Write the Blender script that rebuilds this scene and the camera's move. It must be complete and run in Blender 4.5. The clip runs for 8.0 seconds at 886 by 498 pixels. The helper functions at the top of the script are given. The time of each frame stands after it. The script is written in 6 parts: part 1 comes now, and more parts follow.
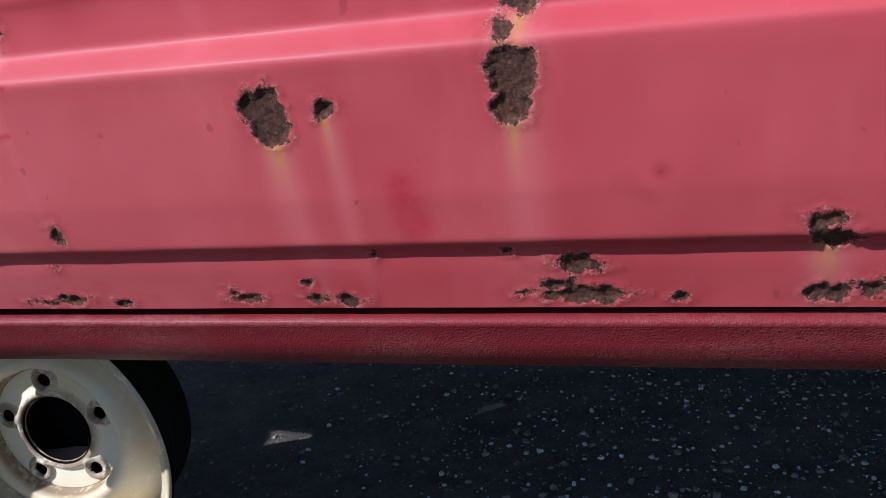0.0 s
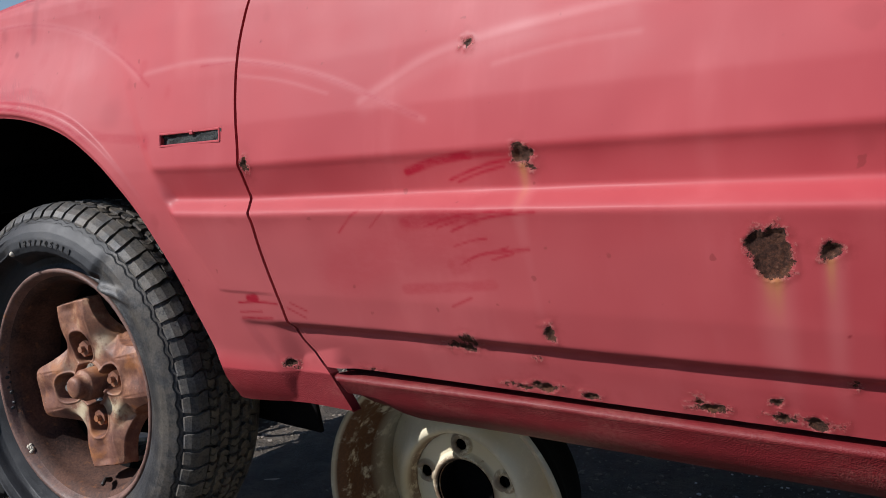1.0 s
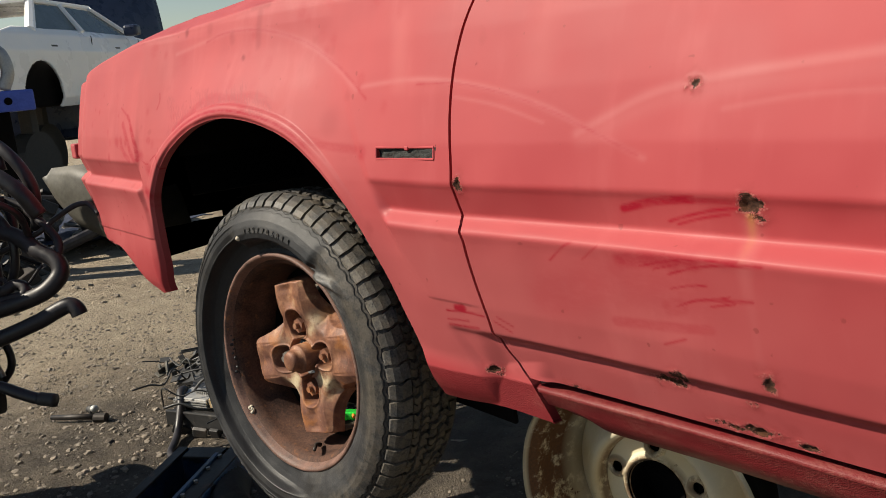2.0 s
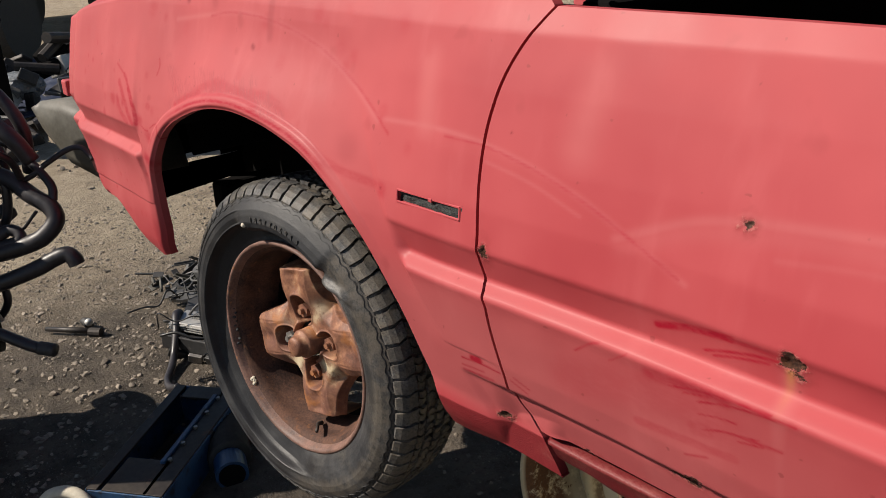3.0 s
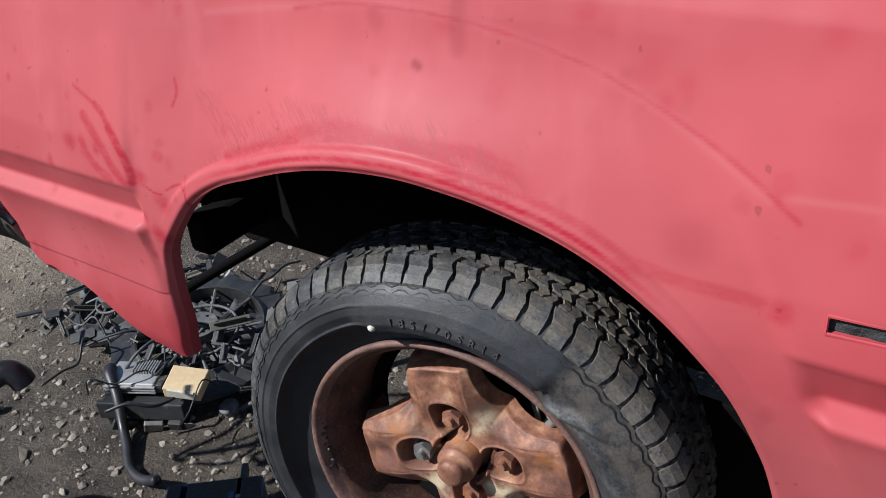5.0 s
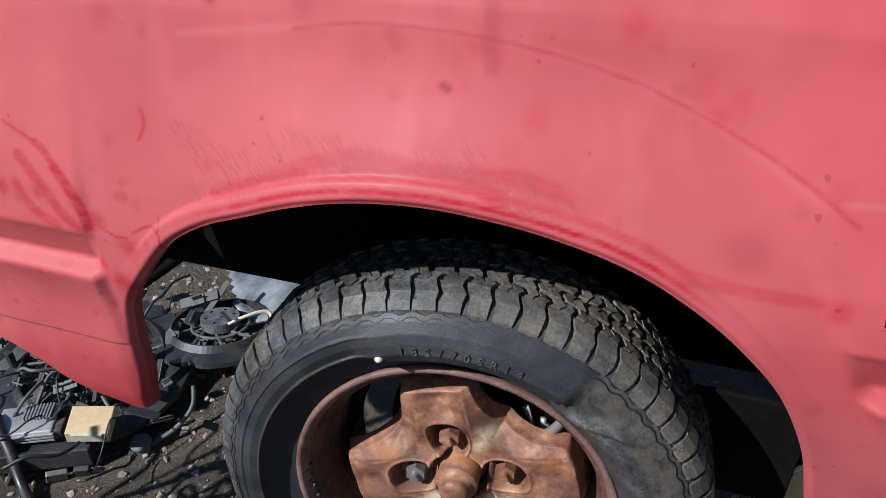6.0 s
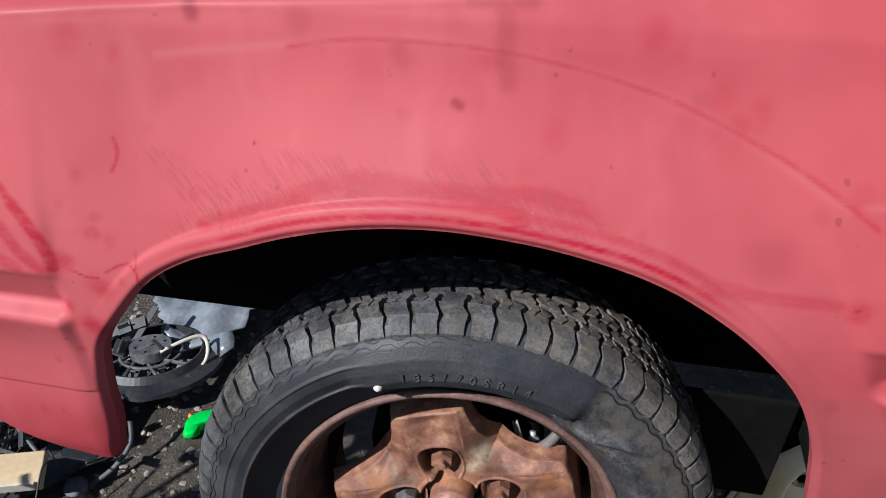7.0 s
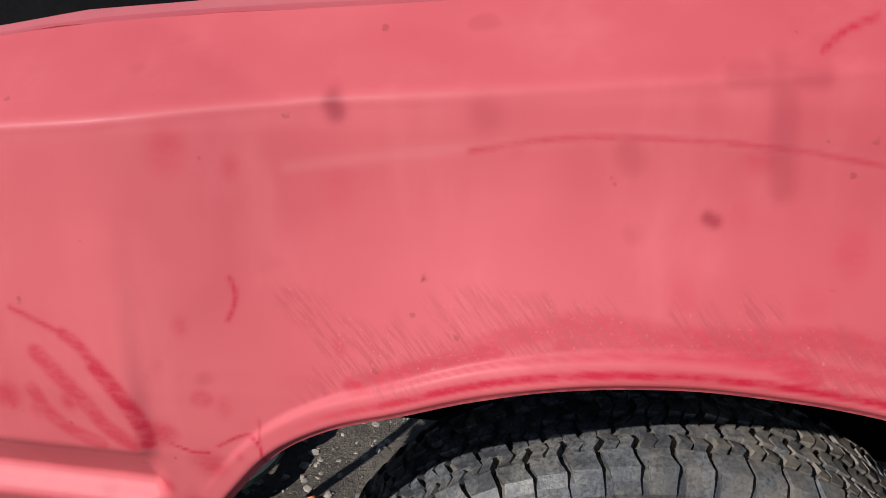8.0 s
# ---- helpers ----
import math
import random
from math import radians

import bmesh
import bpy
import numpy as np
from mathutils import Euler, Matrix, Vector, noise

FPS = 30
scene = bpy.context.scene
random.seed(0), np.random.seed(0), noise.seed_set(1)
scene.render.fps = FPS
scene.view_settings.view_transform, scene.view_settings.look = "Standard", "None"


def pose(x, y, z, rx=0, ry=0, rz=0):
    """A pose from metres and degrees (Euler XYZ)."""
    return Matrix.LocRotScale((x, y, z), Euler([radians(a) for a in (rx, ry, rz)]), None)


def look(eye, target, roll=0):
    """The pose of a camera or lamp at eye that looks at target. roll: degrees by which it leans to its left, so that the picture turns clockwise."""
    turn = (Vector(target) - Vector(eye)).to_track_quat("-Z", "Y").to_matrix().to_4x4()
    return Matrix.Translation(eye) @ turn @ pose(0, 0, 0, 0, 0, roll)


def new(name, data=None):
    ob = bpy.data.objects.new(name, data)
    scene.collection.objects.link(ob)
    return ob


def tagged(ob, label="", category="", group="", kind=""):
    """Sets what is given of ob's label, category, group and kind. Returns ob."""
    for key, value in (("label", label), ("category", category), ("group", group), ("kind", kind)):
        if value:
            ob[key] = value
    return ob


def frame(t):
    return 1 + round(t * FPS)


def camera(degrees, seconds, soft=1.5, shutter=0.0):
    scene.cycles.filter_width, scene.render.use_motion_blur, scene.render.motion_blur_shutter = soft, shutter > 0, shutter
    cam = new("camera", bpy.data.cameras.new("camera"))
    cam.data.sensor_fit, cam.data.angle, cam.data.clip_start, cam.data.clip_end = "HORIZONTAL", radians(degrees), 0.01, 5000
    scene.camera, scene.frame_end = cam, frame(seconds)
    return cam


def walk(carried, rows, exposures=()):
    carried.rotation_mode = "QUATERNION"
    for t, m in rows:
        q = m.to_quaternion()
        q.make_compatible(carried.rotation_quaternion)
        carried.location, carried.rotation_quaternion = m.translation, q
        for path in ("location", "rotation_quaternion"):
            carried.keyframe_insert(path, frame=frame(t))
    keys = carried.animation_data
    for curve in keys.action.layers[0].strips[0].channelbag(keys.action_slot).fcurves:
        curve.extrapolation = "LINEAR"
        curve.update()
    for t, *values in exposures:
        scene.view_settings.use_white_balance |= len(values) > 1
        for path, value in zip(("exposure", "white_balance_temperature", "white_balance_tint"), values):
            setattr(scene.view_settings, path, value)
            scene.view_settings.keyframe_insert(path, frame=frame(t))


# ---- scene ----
cam = camera(57.0, 8.0, soft=0.9)
PATH = [
    (0, (0.829, -0.490, 0.834), (0.311, 1.358, 0.269), -4.5),
    (0.5, (0.773, -0.545, 0.855), (-0.173, 1.173, 0.460), -4.5),
    (0.7, (0.763, -0.578, 0.874), (-0.313, 1.068, 0.512), -4.3),
    (1, (0.741, -0.615, 0.887), (-0.451, 0.961, 0.578), -4.0),
    (1.5, (0.718, -0.631, 0.872), (-0.619, 0.830, 0.591), -4.5),
    (1.6, (0.716, -0.629, 0.873), (-0.659, 0.798, 0.601), -4.6),
    (1.8, (0.712, -0.633, 0.909), (-0.742, 0.704, 0.599), -4.5),
    (2, (0.712, -0.635, 0.992), (-0.774, 0.629, 0.552), -4.7),
    (2.2, (0.711, -0.627, 1.087), (-0.780, 0.584, 0.527), -4.4),
    (3.3, (0.508, -0.562, 1.220), (-0.841, 0.661, 0.392), -1.0),
    (3.5, (0.413, -0.539, 1.214), (-0.906, 0.689, 0.348), -1.3),
    (3.7, (0.331, -0.542, 1.210), (-0.975, 0.671, 0.303), -1.3),
    (4, (0.194, -0.544, 1.214), (-1.083, 0.681, 0.283), -1.9),
    (4.5, (0.023, -0.586, 1.260), (-1.064, 0.780, 0.283), -2.5),
    (4.7, (-0.034, -0.563, 1.261), (-1.071, 0.818, 0.252), -3.3),
    (5.8, (-0.274, -0.557, 1.271), (-0.890, 0.999, 0.175), -1.4),
    (6, (-0.301, -0.590, 1.289), (-0.857, 0.986, 0.191), -1.2),
    (6.5, (-0.346, -0.653, 1.303), (-0.772, 0.963, 0.204), -1.0),
    (7, (-0.408, -0.582, 1.289), (-0.718, 1.061, 0.191), 0.4),
    (7.5, (-0.519, -0.443, 1.280), (-0.812, 1.215, 0.200), -1.0),
    (8, (-0.585, -0.413, 1.272), (-0.913, 1.250, 0.211), -2.7),
]
walk(cam, [(t, look(eye, target, roll)) for t, eye, target, roll in PATH],
     exposures=[(0, 0.55, 5250, 13), (0.5, 0.31, 5150, 16), (1.0, 0.27, 5950, 12), (1.4, 0.35, 7000, 10), (2.0, 0.43, 7250, 8), (2.2, 0.43, 7150, 9), (3.3, 0.39, 6800, 12), (3.7, 0.41, 6400, 12),
                (4.2, 0.45, 6000, 10), (4.7, 0.47, 5800, 10), (5.8, 0.47, 5750, 9), (7.0, 0.45, 5700, 10), (8.0, 0.49, 5900, 11)])

# ---- world and sun ----
SUN_ELEV, SUN_X, SUN_Y = radians(40), -0.64, -0.768
world = bpy.data.worlds.new("sky")
scene.world = world
world.use_nodes = True
wn = world.node_tree.nodes
wl = world.node_tree.links
sky = wn.new("ShaderNodeTexSky")
sky.sky_type = "NISHITA"
sky.sun_disc = False
sky.sun_elevation = SUN_ELEV
sky.sun_rotation = math.atan2(SUN_X, SUN_Y)
sky.dust_density = 0.3
wl.new(sky.outputs[0], wn["Background"].inputs[0])
wn["Background"].inputs[1].default_value = 0.062
sun = new("sun", bpy.data.lights.new("sun", "SUN"))
sun.data.energy, sun.data.angle, sun.data.color = 5.0, radians(0.53), (1.0, 0.95, 0.87)
sun_way = Vector((SUN_X * math.cos(SUN_ELEV), SUN_Y * math.cos(SUN_ELEV), math.sin(SUN_ELEV)))
sun.matrix_world = look(sun_way * 30, (0, 0, 0))


# ---- materials ----
class Nodes:
    """A material's node tree with short calls."""

    def __init__(self, name):
        self.m = bpy.data.materials.new(name)
        self.m.use_nodes = True
        self.t = self.m.node_tree
        self.b = self.t.nodes["Principled BSDF"]
        self.tc = self.t.nodes.new("ShaderNodeTexCoord")

    def put(self, kind):
        return self.t.nodes.new("ShaderNode" + kind)

    def wire(self, a, b):
        self.t.links.new(a, b)

    def feed(self, socket, v):
        if isinstance(v, bpy.types.NodeSocket):
            self.wire(v, socket)
        else:
            socket.default_value = v

    def noise(self, scale, detail=4.0, rough=0.6, coords=None, stretch=None, distort=0.0, turn=None):
        n = self.put("TexNoise")
        n.inputs["Scale"].default_value = scale
        n.inputs["Detail"].default_value = detail
        n.inputs["Roughness"].default_value = rough
        n.inputs["Distortion"].default_value = distort
        src = coords or self.tc.outputs["Object"]
        if stretch:
            if turn:
                tn = self.put("Mapping")
                tn.inputs["Rotation"].default_value = turn
                self.wire(src, tn.inputs[0])
                src = tn.outputs[0]
            mp = self.put("Mapping")
            mp.inputs["Scale"].default_value = stretch
            self.wire(src, mp.inputs[0])
            src = mp.outputs[0]
        self.wire(src, n.inputs["Vector"])
        return n.outputs["Fac"]

    def ramp(self, fac, stops):
        r = self.put("ValToRGB")
        e = r.color_ramp.elements
        while len(e) < len(stops):
            e.new(0.5)
        for el, (p, c) in zip(e, stops):
            el.position = p
            el.color = (*c, 1) if len(c) == 3 else c
        self.wire(fac, r.inputs[0])
        return r.outputs[0]

    def span(self, v, a, b, lo=0.0, hi=1.0):
        n = self.put("MapRange")
        n.interpolation_type = "SMOOTHSTEP"
        self.feed(n.inputs[0], v)
        for i, q in enumerate((a, b, lo, hi)):
            n.inputs[i + 1].default_value = q
        return n.outputs[0]

    def math(self, op, a, b=0.0):
        n = self.put("Math")
        n.operation = op
        self.feed(n.inputs[0], a)
        self.feed(n.inputs[1], b)
        return n.outputs[0]

    def mix(self, f, a, b, blend="MIX"):
        n = self.put("Mix")
        n.data_type, n.blend_type = "RGBA", blend
        self.feed(n.inputs[0], f)
        for i, v in ((6, a), (7, b)):
            if isinstance(v, tuple):
                v = (*v, 1)
            self.feed(n.inputs[i], v)
        return n.outputs[2]

    def attr(self, name):
        n = self.put("Attribute")
        n.attribute_name = name
        return n.outputs["Fac"]

    def bump(self, height, strength, dist):
        n = self.put("Bump")
        n.inputs["Strength"].default_value = strength
        n.inputs["Distance"].default_value = dist
        self.wire(height, n.inputs["Height"])
        self.wire(n.outputs[0], self.b.inputs["Normal"])

    def done(self, color, rough, metal=0.0, spec=0.5):
        if isinstance(color, tuple):
            color = (*color, 1)
        self.feed(self.b.inputs["Base Color"], color)
        self.feed(self.b.inputs["Roughness"], rough)
        self.feed(self.b.inputs["Metallic"], metal)
        self.feed(self.b.inputs["Specular IOR Level"], spec)
        return self.m


def surface(name, dark, light, rough=0.6, metal=0.0, coarse=8.0, fine=90.0, bump=0.3, depth=0.001, spot=None, amount=0.5, spec=0.5):
    """A worn surface: two scales of noise between two colours, optional spots of a third, fine relief."""
    n = Nodes(name)
    big, small = n.noise(coarse), n.noise(fine, 5)
    f = n.math("ADD", n.math("MULTIPLY", big, 0.6), n.math("MULTIPLY", small, 0.4))
    c = n.ramp(f, [(0.36, dark), (0.64, light)])
    if spot:
        c = n.mix(n.span(n.noise(coarse * 2.7, 6, 0.65), amount, amount + 0.12), c, spot)
    n.bump(small, bump, depth)
    return n.done(c, n.span(big, 0.3, 0.7, max(rough - 0.1, 0.02), min(rough + 0.12, 1)), metal, spec)


def paint_material():
    """Faded red car paint with rust, pale stains, scuffs and a textured stone guard along the bottom."""
    n = Nodes("faded_red_paint")
    cloud, grain = n.noise(5.0, 3), n.noise(700.0, 3)
    streak = n.noise(16.0, 4, 0.6, stretch=(1, 1, 0.12))
    c = n.mix(n.span(cloud, 0.3, 0.7), (0.345, 0.040, 0.048), (0.395, 0.058, 0.065))
    c = n.mix(n.math("MULTIPLY", n.span(streak, 0.5, 0.75), 0.22), c, (0.50, 0.115, 0.12))
    # chalky wash marks, pale stains and the painted sheen of the swirl scratches
    c = n.mix(n.attr("pale"), c, (0.60, 0.24, 0.23))
    scuffed = n.math("MULTIPLY", n.attr("scuff"), n.span(n.noise(110.0, 5, 0.7, stretch=(0.5, 1, 1)), 0.34, 0.6, 0.55, 1.0))
    c = n.mix(n.math("MINIMUM", n.math("MULTIPLY", scuffed, 1.08), 1.0), c, (0.32, 0.005, 0.020))
    c = n.mix(n.attr("grime"), c, (0.185, 0.010, 0.018))
    hairs = n.span(n.noise(480.0, 3, 0.6, stretch=(1, 0.1, 0.09), turn=(0, 0.75, 0)), 0.42, 0.62)
    brushed = n.math("MULTIPLY", n.attr("brush"), hairs)
    c = n.mix(n.math("MULTIPLY", brushed, 0.65), c, (0.29, 0.045, 0.052))
    c = n.mix(n.math("MULTIPLY", n.math("MULTIPLY", n.attr("brush"), n.span(n.noise(420.0, 4, 0.7), 0.62, 0.68)), 0.25), c, (0.58, 0.22, 0.22))
    # blotches where dirt has run
    blotch = n.span(n.noise(20.0, 2, 0.4), 0.67, 0.76)
    c = n.mix(n.math("MULTIPLY", blotch, 0.30), c, (0.26, 0.03, 0.035))
    spots = n.span(n.noise(75.0, 2, 0.4), 0.74, 0.78)
    c = n.mix(n.math("MULTIPLY", spots, 0.5), c, (0.20, 0.03, 0.03))
    # rust: distance to the edge of the hole, roughened
    edge = n.math("ADD", n.attr("rust"), n.math("MULTIPLY", n.math("SUBTRACT", n.noise(330.0, 7, 0.8), 0.5), 0.012))
    edge = n.math("ADD", edge, n.math("MULTIPLY", n.math("SUBTRACT", n.noise(900.0, 2), 0.5), 0.004))
    chipped = n.math("MULTIPLY", n.span(edge, 0.0034, 0.0022), n.span(n.noise(420.0, 3), 0.46, 0.58))
    lifted = n.mix(n.noise(500.0, 3), (0.45, 0.09, 0.08), (0.62, 0.36, 0.30))
    c = n.mix(n.math("MULTIPLY", chipped, 0.55), c, lifted)
    halo = n.math("MULTIPLY", n.span(edge, 0.012, 0.002), 0.25)
    c = n.mix(halo, c, (0.22, 0.02, 0.02))
    inside = n.span(edge, 0.0008, -0.0004)
    scab = n.ramp(n.noise(330.0, 6, 0.75), [(0.30, (0.014, 0.007, 0.006)), (0.48, (0.055, 0.024, 0.016)), (0.60, (0.11, 0.046, 0.026)), (0.78, (0.17, 0.105, 0.07))])
    orange = n.span(n.noise(55.0, 3), 0.55, 0.68)
    scab = n.mix(n.math("MULTIPLY", orange, 0.5), scab, (0.13, 0.045, 0.018))
    # orange run below each hole
    c = n.mix(n.math("MULTIPLY", n.attr("run"), 0.7), c, (0.42, 0.20, 0.06))
    # stone guard
    guard = n.attr("guard")
    c = n.mix(guard, c, n.mix(n.math("MULTIPLY", n.span(n.noise(7.0, 4, 0.6, stretch=(1, 1, 3)), 0.42, 0.7), n.span(n.noise(240.0, 4, 0.7), 0.35, 0.6, 0.0, 0.32)), n.mix(n.noise(120.0, 4), (0.115, 0.008, 0.011), (0.175, 0.014, 0.018)), (0.30, 0.13, 0.105)))
    c = n.mix(inside, c, scab)
    pits = n.put("TexVoronoi")
    pits.inputs["Scale"].default_value = 640.0
    n.wire(n.tc.outputs["Object"], pits.inputs["Vector"])
    relief = n.math("MULTIPLY", pits.outputs["Distance"], n.math("MULTIPLY", guard, 0.45))
    relief = n.math("ADD", relief, n.math("MULTIPLY", n.math("MULTIPLY", inside, n.noise(450.0, 5, 0.8)), 3.0))
    relief = n.math("ADD", relief, n.math("MULTIPLY", grain, 0.02))
    relief = n.math("ADD", relief, n.math("MULTIPLY", chipped, 0.5))
    n.bump(relief, 0.55, 0.0016)
    rough = n.math("ADD", n.math("SUBTRACT", 0.54, n.math("MULTIPLY", n.attr("swirl"), 0.08)), n.math("MULTIPLY", n.span(cloud, 0.35, 0.65), 0.12))
    rough = n.math("ADD", rough, n.math("MULTIPLY", n.math("MAXIMUM", inside, n.attr("pale")), 0.4))
    n.b.inputs["Coat Weight"].default_value = 0.05
    n.b.inputs["Coat Roughness"].default_value = 0.33
    return n.done(c, rough, 0.0, n.math("ADD", 0.25, n.math("MULTIPLY", n.attr("swirl"), 0.12)))


def dirt_material():
    n = Nodes("packed_dirt")
    pos = n.tc.outputs["Object"]
    a, b, c = n.noise(0.7, 5), n.noise(9.0, 6, 0.65), n.noise(120.0, 6, 0.7)
    col = n.ramp(b, [(0.30, (0.20, 0.155, 0.110)), (0.50, (0.37, 0.295, 0.212)), (0.70, (0.53, 0.44, 0.33))])
    col = n.mix(n.span(a, 0.35, 0.65, 0.0, 0.6), col, (0.46, 0.38, 0.28))
    # darker brown ground beside and below the car
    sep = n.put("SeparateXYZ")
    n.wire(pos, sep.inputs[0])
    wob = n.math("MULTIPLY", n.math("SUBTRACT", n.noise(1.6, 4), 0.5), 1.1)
    dark_ground = n.math("MULTIPLY", n.span(n.math("ADD", sep.outputs[0], wob), -2.75, -1.75), n.span(n.math("ADD", sep.outputs[1], wob), 5.0, 2.5))
    col = n.mix(n.math("MULTIPLY", dark_ground, 0.85), col, n.mix(n.span(b, 0.3, 0.7), (0.028, 0.023, 0.020), (0.120, 0.098, 0.080)))
    col = n.mix(n.span(n.noise(70.0, 6, 0.75), 0.52, 0.66, 0.0, 0.55), col, (0.035, 0.028, 0.023))
    grit = n.span(n.noise(260.0, 4, 0.6), 0.62, 0.70)
    col = n.mix(n.math("MULTIPLY", grit, 0.75), col, (0.31, 0.29, 0.275))
    n.bump(n.math("ADD", n.math("MULTIPLY", n.noise(45.0, 8, 0.78), 1.5), c), 1.0, 0.018)
    return n.done(col, n.span(b, 0.3, 0.7, 0.75, 0.95), 0.0, 0.3)


def rust_material():
    n = Nodes("rusted_steel")
    big, mid, fine = n.noise(11.0, 3), n.noise(34.0, 6, 0.66), n.noise(420.0, 5, 0.7)
    col = n.ramp(mid, [(0.30, (0.080, 0.035, 0.023)), (0.44, (0.175, 0.074, 0.046)), (0.56, (0.27, 0.122, 0.070)), (0.70, (0.43, 0.250, 0.145))])
    col = n.mix(n.span(big, 0.45, 0.62, 0.0, 0.5), col, (0.135, 0.058, 0.044))
    col = n.mix(n.span(n.noise(19.0, 5, 0.6), 0.54, 0.68, 0.0, 0.7), col, (0.36, 0.135, 0.040))
    col = n.mix(n.span(n.noise(150.0, 6, 0.75), 0.52, 0.66, 0.0, 0.38), col, (0.065, 0.034, 0.027))
    col = n.mix(n.math("MULTIPLY", n.attr("stain"), n.span(n.noise(48.0, 6, 0.7), 0.36, 0.58)), col, n.mix(n.noise(120.0, 4), (0.42, 0.31, 0.16), (0.62, 0.54, 0.40)))
    col = n.mix(n.span(n.noise(300.0, 3, 0.6), 0.70, 0.75, 0.0, 0.5), col, (0.48, 0.42, 0.36))
    n.bump(n.math("ADD", fine, n.math("MULTIPLY", n.noise(90.0, 5), 1.2)), 0.5, 0.0010)
    return n.done(col, n.span(big, 0.3, 0.7, 0.48, 0.74), 0.08, 0.4)


def rubber_material():
    n = Nodes("old_tyre_rubber")
    big, fine, speck = n.noise(10.0, 5, 0.65), n.noise(300.0, 5, 0.7), n.noise(900.0, 3, 0.7)
    col = n.ramp(big, [(0.32, (0.009, 0.009, 0.011)), (0.55, (0.018, 0.019, 0.022)), (0.75, (0.036, 0.036, 0.038))])
    dust = n.math("MULTIPLY", n.math("MULTIPLY", n.attr("dust"), n.span(fine, 0.25, 0.65)), n.span(n.noise(24.0, 6, 0.7), 0.34, 0.66, 0.3, 1.4))
    col = n.mix(dust, col, n.mix(n.span(n.noise(14.0, 4), 0.4, 0.6), (0.115, 0.113, 0.113), (0.130, 0.117, 0.098)))
    tan = n.math("MULTIPLY", n.attr("soil"), n.span(n.noise(55.0, 6, 0.72), 0.36, 0.60))
    col = n.mix(tan, col, n.mix(fine, (0.090, 0.073, 0.055), (0.215, 0.180, 0.140)))
    col = n.mix(n.span(speck, 0.60, 0.72, 0.0, 0.35), col, (0.13, 0.125, 0.12))
    crack = n.put("TexVoronoi")
    crack.feature = "DISTANCE_TO_EDGE"
    crack.inputs["Scale"].default_value = 70.0
    n.wire(n.tc.outputs["Object"], crack.inputs["Vector"])
    c2 = n.span(crack.outputs["Distance"], 0.0, 0.05)
    gritty = n.math("MULTIPLY", n.attr("soil"), n.noise(220.0, 5, 0.8))
    n.bump(n.math("ADD", n.math("ADD", n.math("MULTIPLY", fine, 0.6), n.math("MULTIPLY", c2, 0.10)), n.math("MULTIPLY", gritty, 1.6)), 0.45, 0.0014)
    return n.done(col, n.span(big, 0.3, 0.7, 0.42, 0.62), 0.0, 0.34)


def white_rim_material():
    n = Nodes("chipped_white_enamel")
    big, fine = n.noise(11.0, 5, 0.6), n.noise(260.0, 4)
    col = n.mix(n.span(n.noise(7.0, 2, 0.4), 0.35, 0.75), (0.72, 0.65, 0.48), (0.60, 0.48, 0.27))
    rust = n.math("MULTIPLY", n.span(n.noise(60.0, 6, 0.65), 0.62, 0.68), n.span(n.noise(6.0, 2), 0.45, 0.60))
    rust = n.math("MAXIMUM", rust, n.math("MULTIPLY", n.attr("rust"), n.span(n.noise(38.0, 7, 0.72), 0.34, 0.50)))
    col = n.mix(rust, col, n.mix(fine, (0.05, 0.020, 0.010), (0.19, 0.080, 0.028)))
    n.bump(n.math("ADD", fine, n.math("MULTIPLY", rust, -2.0)), 0.3, 0.0008)
    return n.done(col, n.math("ADD", 0.32, n.math("MULTIPLY", rust, 0.45)), 0.0, 0.5)


def clear_green_material():
    n = Nodes("clear_green_plastic")
    n.done((0.03, 0.75, 0.09), 0.12)
    n.b.inputs["Transmission Weight"].default_value = 0.35
    n.bump(n.noise(60.0, 3), 0.2, 0.001)
    return n.m


M_PAINT = paint_material()
M_RED = surface("plain_red_paint", (0.37, 0.040, 0.050), (0.43, 0.060, 0.068), 0.5, coarse=4, fine=300, bump=0.05)
M_DIRT = dirt_material()
M_RUST = rust_material()
M_RIM = surface("brown_rusted_rim", (0.065, 0.034, 0.027), (0.215, 0.115, 0.088), 0.65, coarse=25, fine=300, bump=0.5, spot=(0.23, 0.10, 0.045), amount=0.58)
# the rim's brown rust made darker, with the barrel's shade put into the colour
M_SHADED_BARREL = surface("rusted_barrel_in_shade", (0.022, 0.011, 0.009), (0.125, 0.060, 0.040), 0.75, coarse=22, fine=260, bump=0.5, spot=(0.15, 0.065, 0.032), amount=0.58, spec=0.3)
M_DUSTY = surface("dusty_grey_plastic", (0.040, 0.040, 0.041), (0.135, 0.133, 0.130), 0.65, coarse=20, spot=(0.02, 0.02, 0.02), amount=0.6)
M_RUBBER = rubber_material()
M_WHITE_RIM = white_rim_material()
M_GREEN = clear_green_material()
M_ORANGE = surface("orange_plastic", (0.75, 0.16, 0.02), (0.85, 0.24, 0.04), 0.35)
M_BLACK = surface("black_plastic", (0.012, 0.012, 0.013), (0.035, 0.034, 0.034), 0.5, spot=(0.09, 0.08, 0.07), amount=0.6)
M_BUMPER = surface("weathered_black_plastic", (0.060, 0.056, 0.046), (0.115, 0.108, 0.090), 0.6, coarse=6)
M_GREASE = surface("greasy_iron", (0.012, 0.010, 0.010), (0.045, 0.036, 0.030), 0.55, 0.3, spot=(0.11, 0.05, 0.03), amount=0.62)
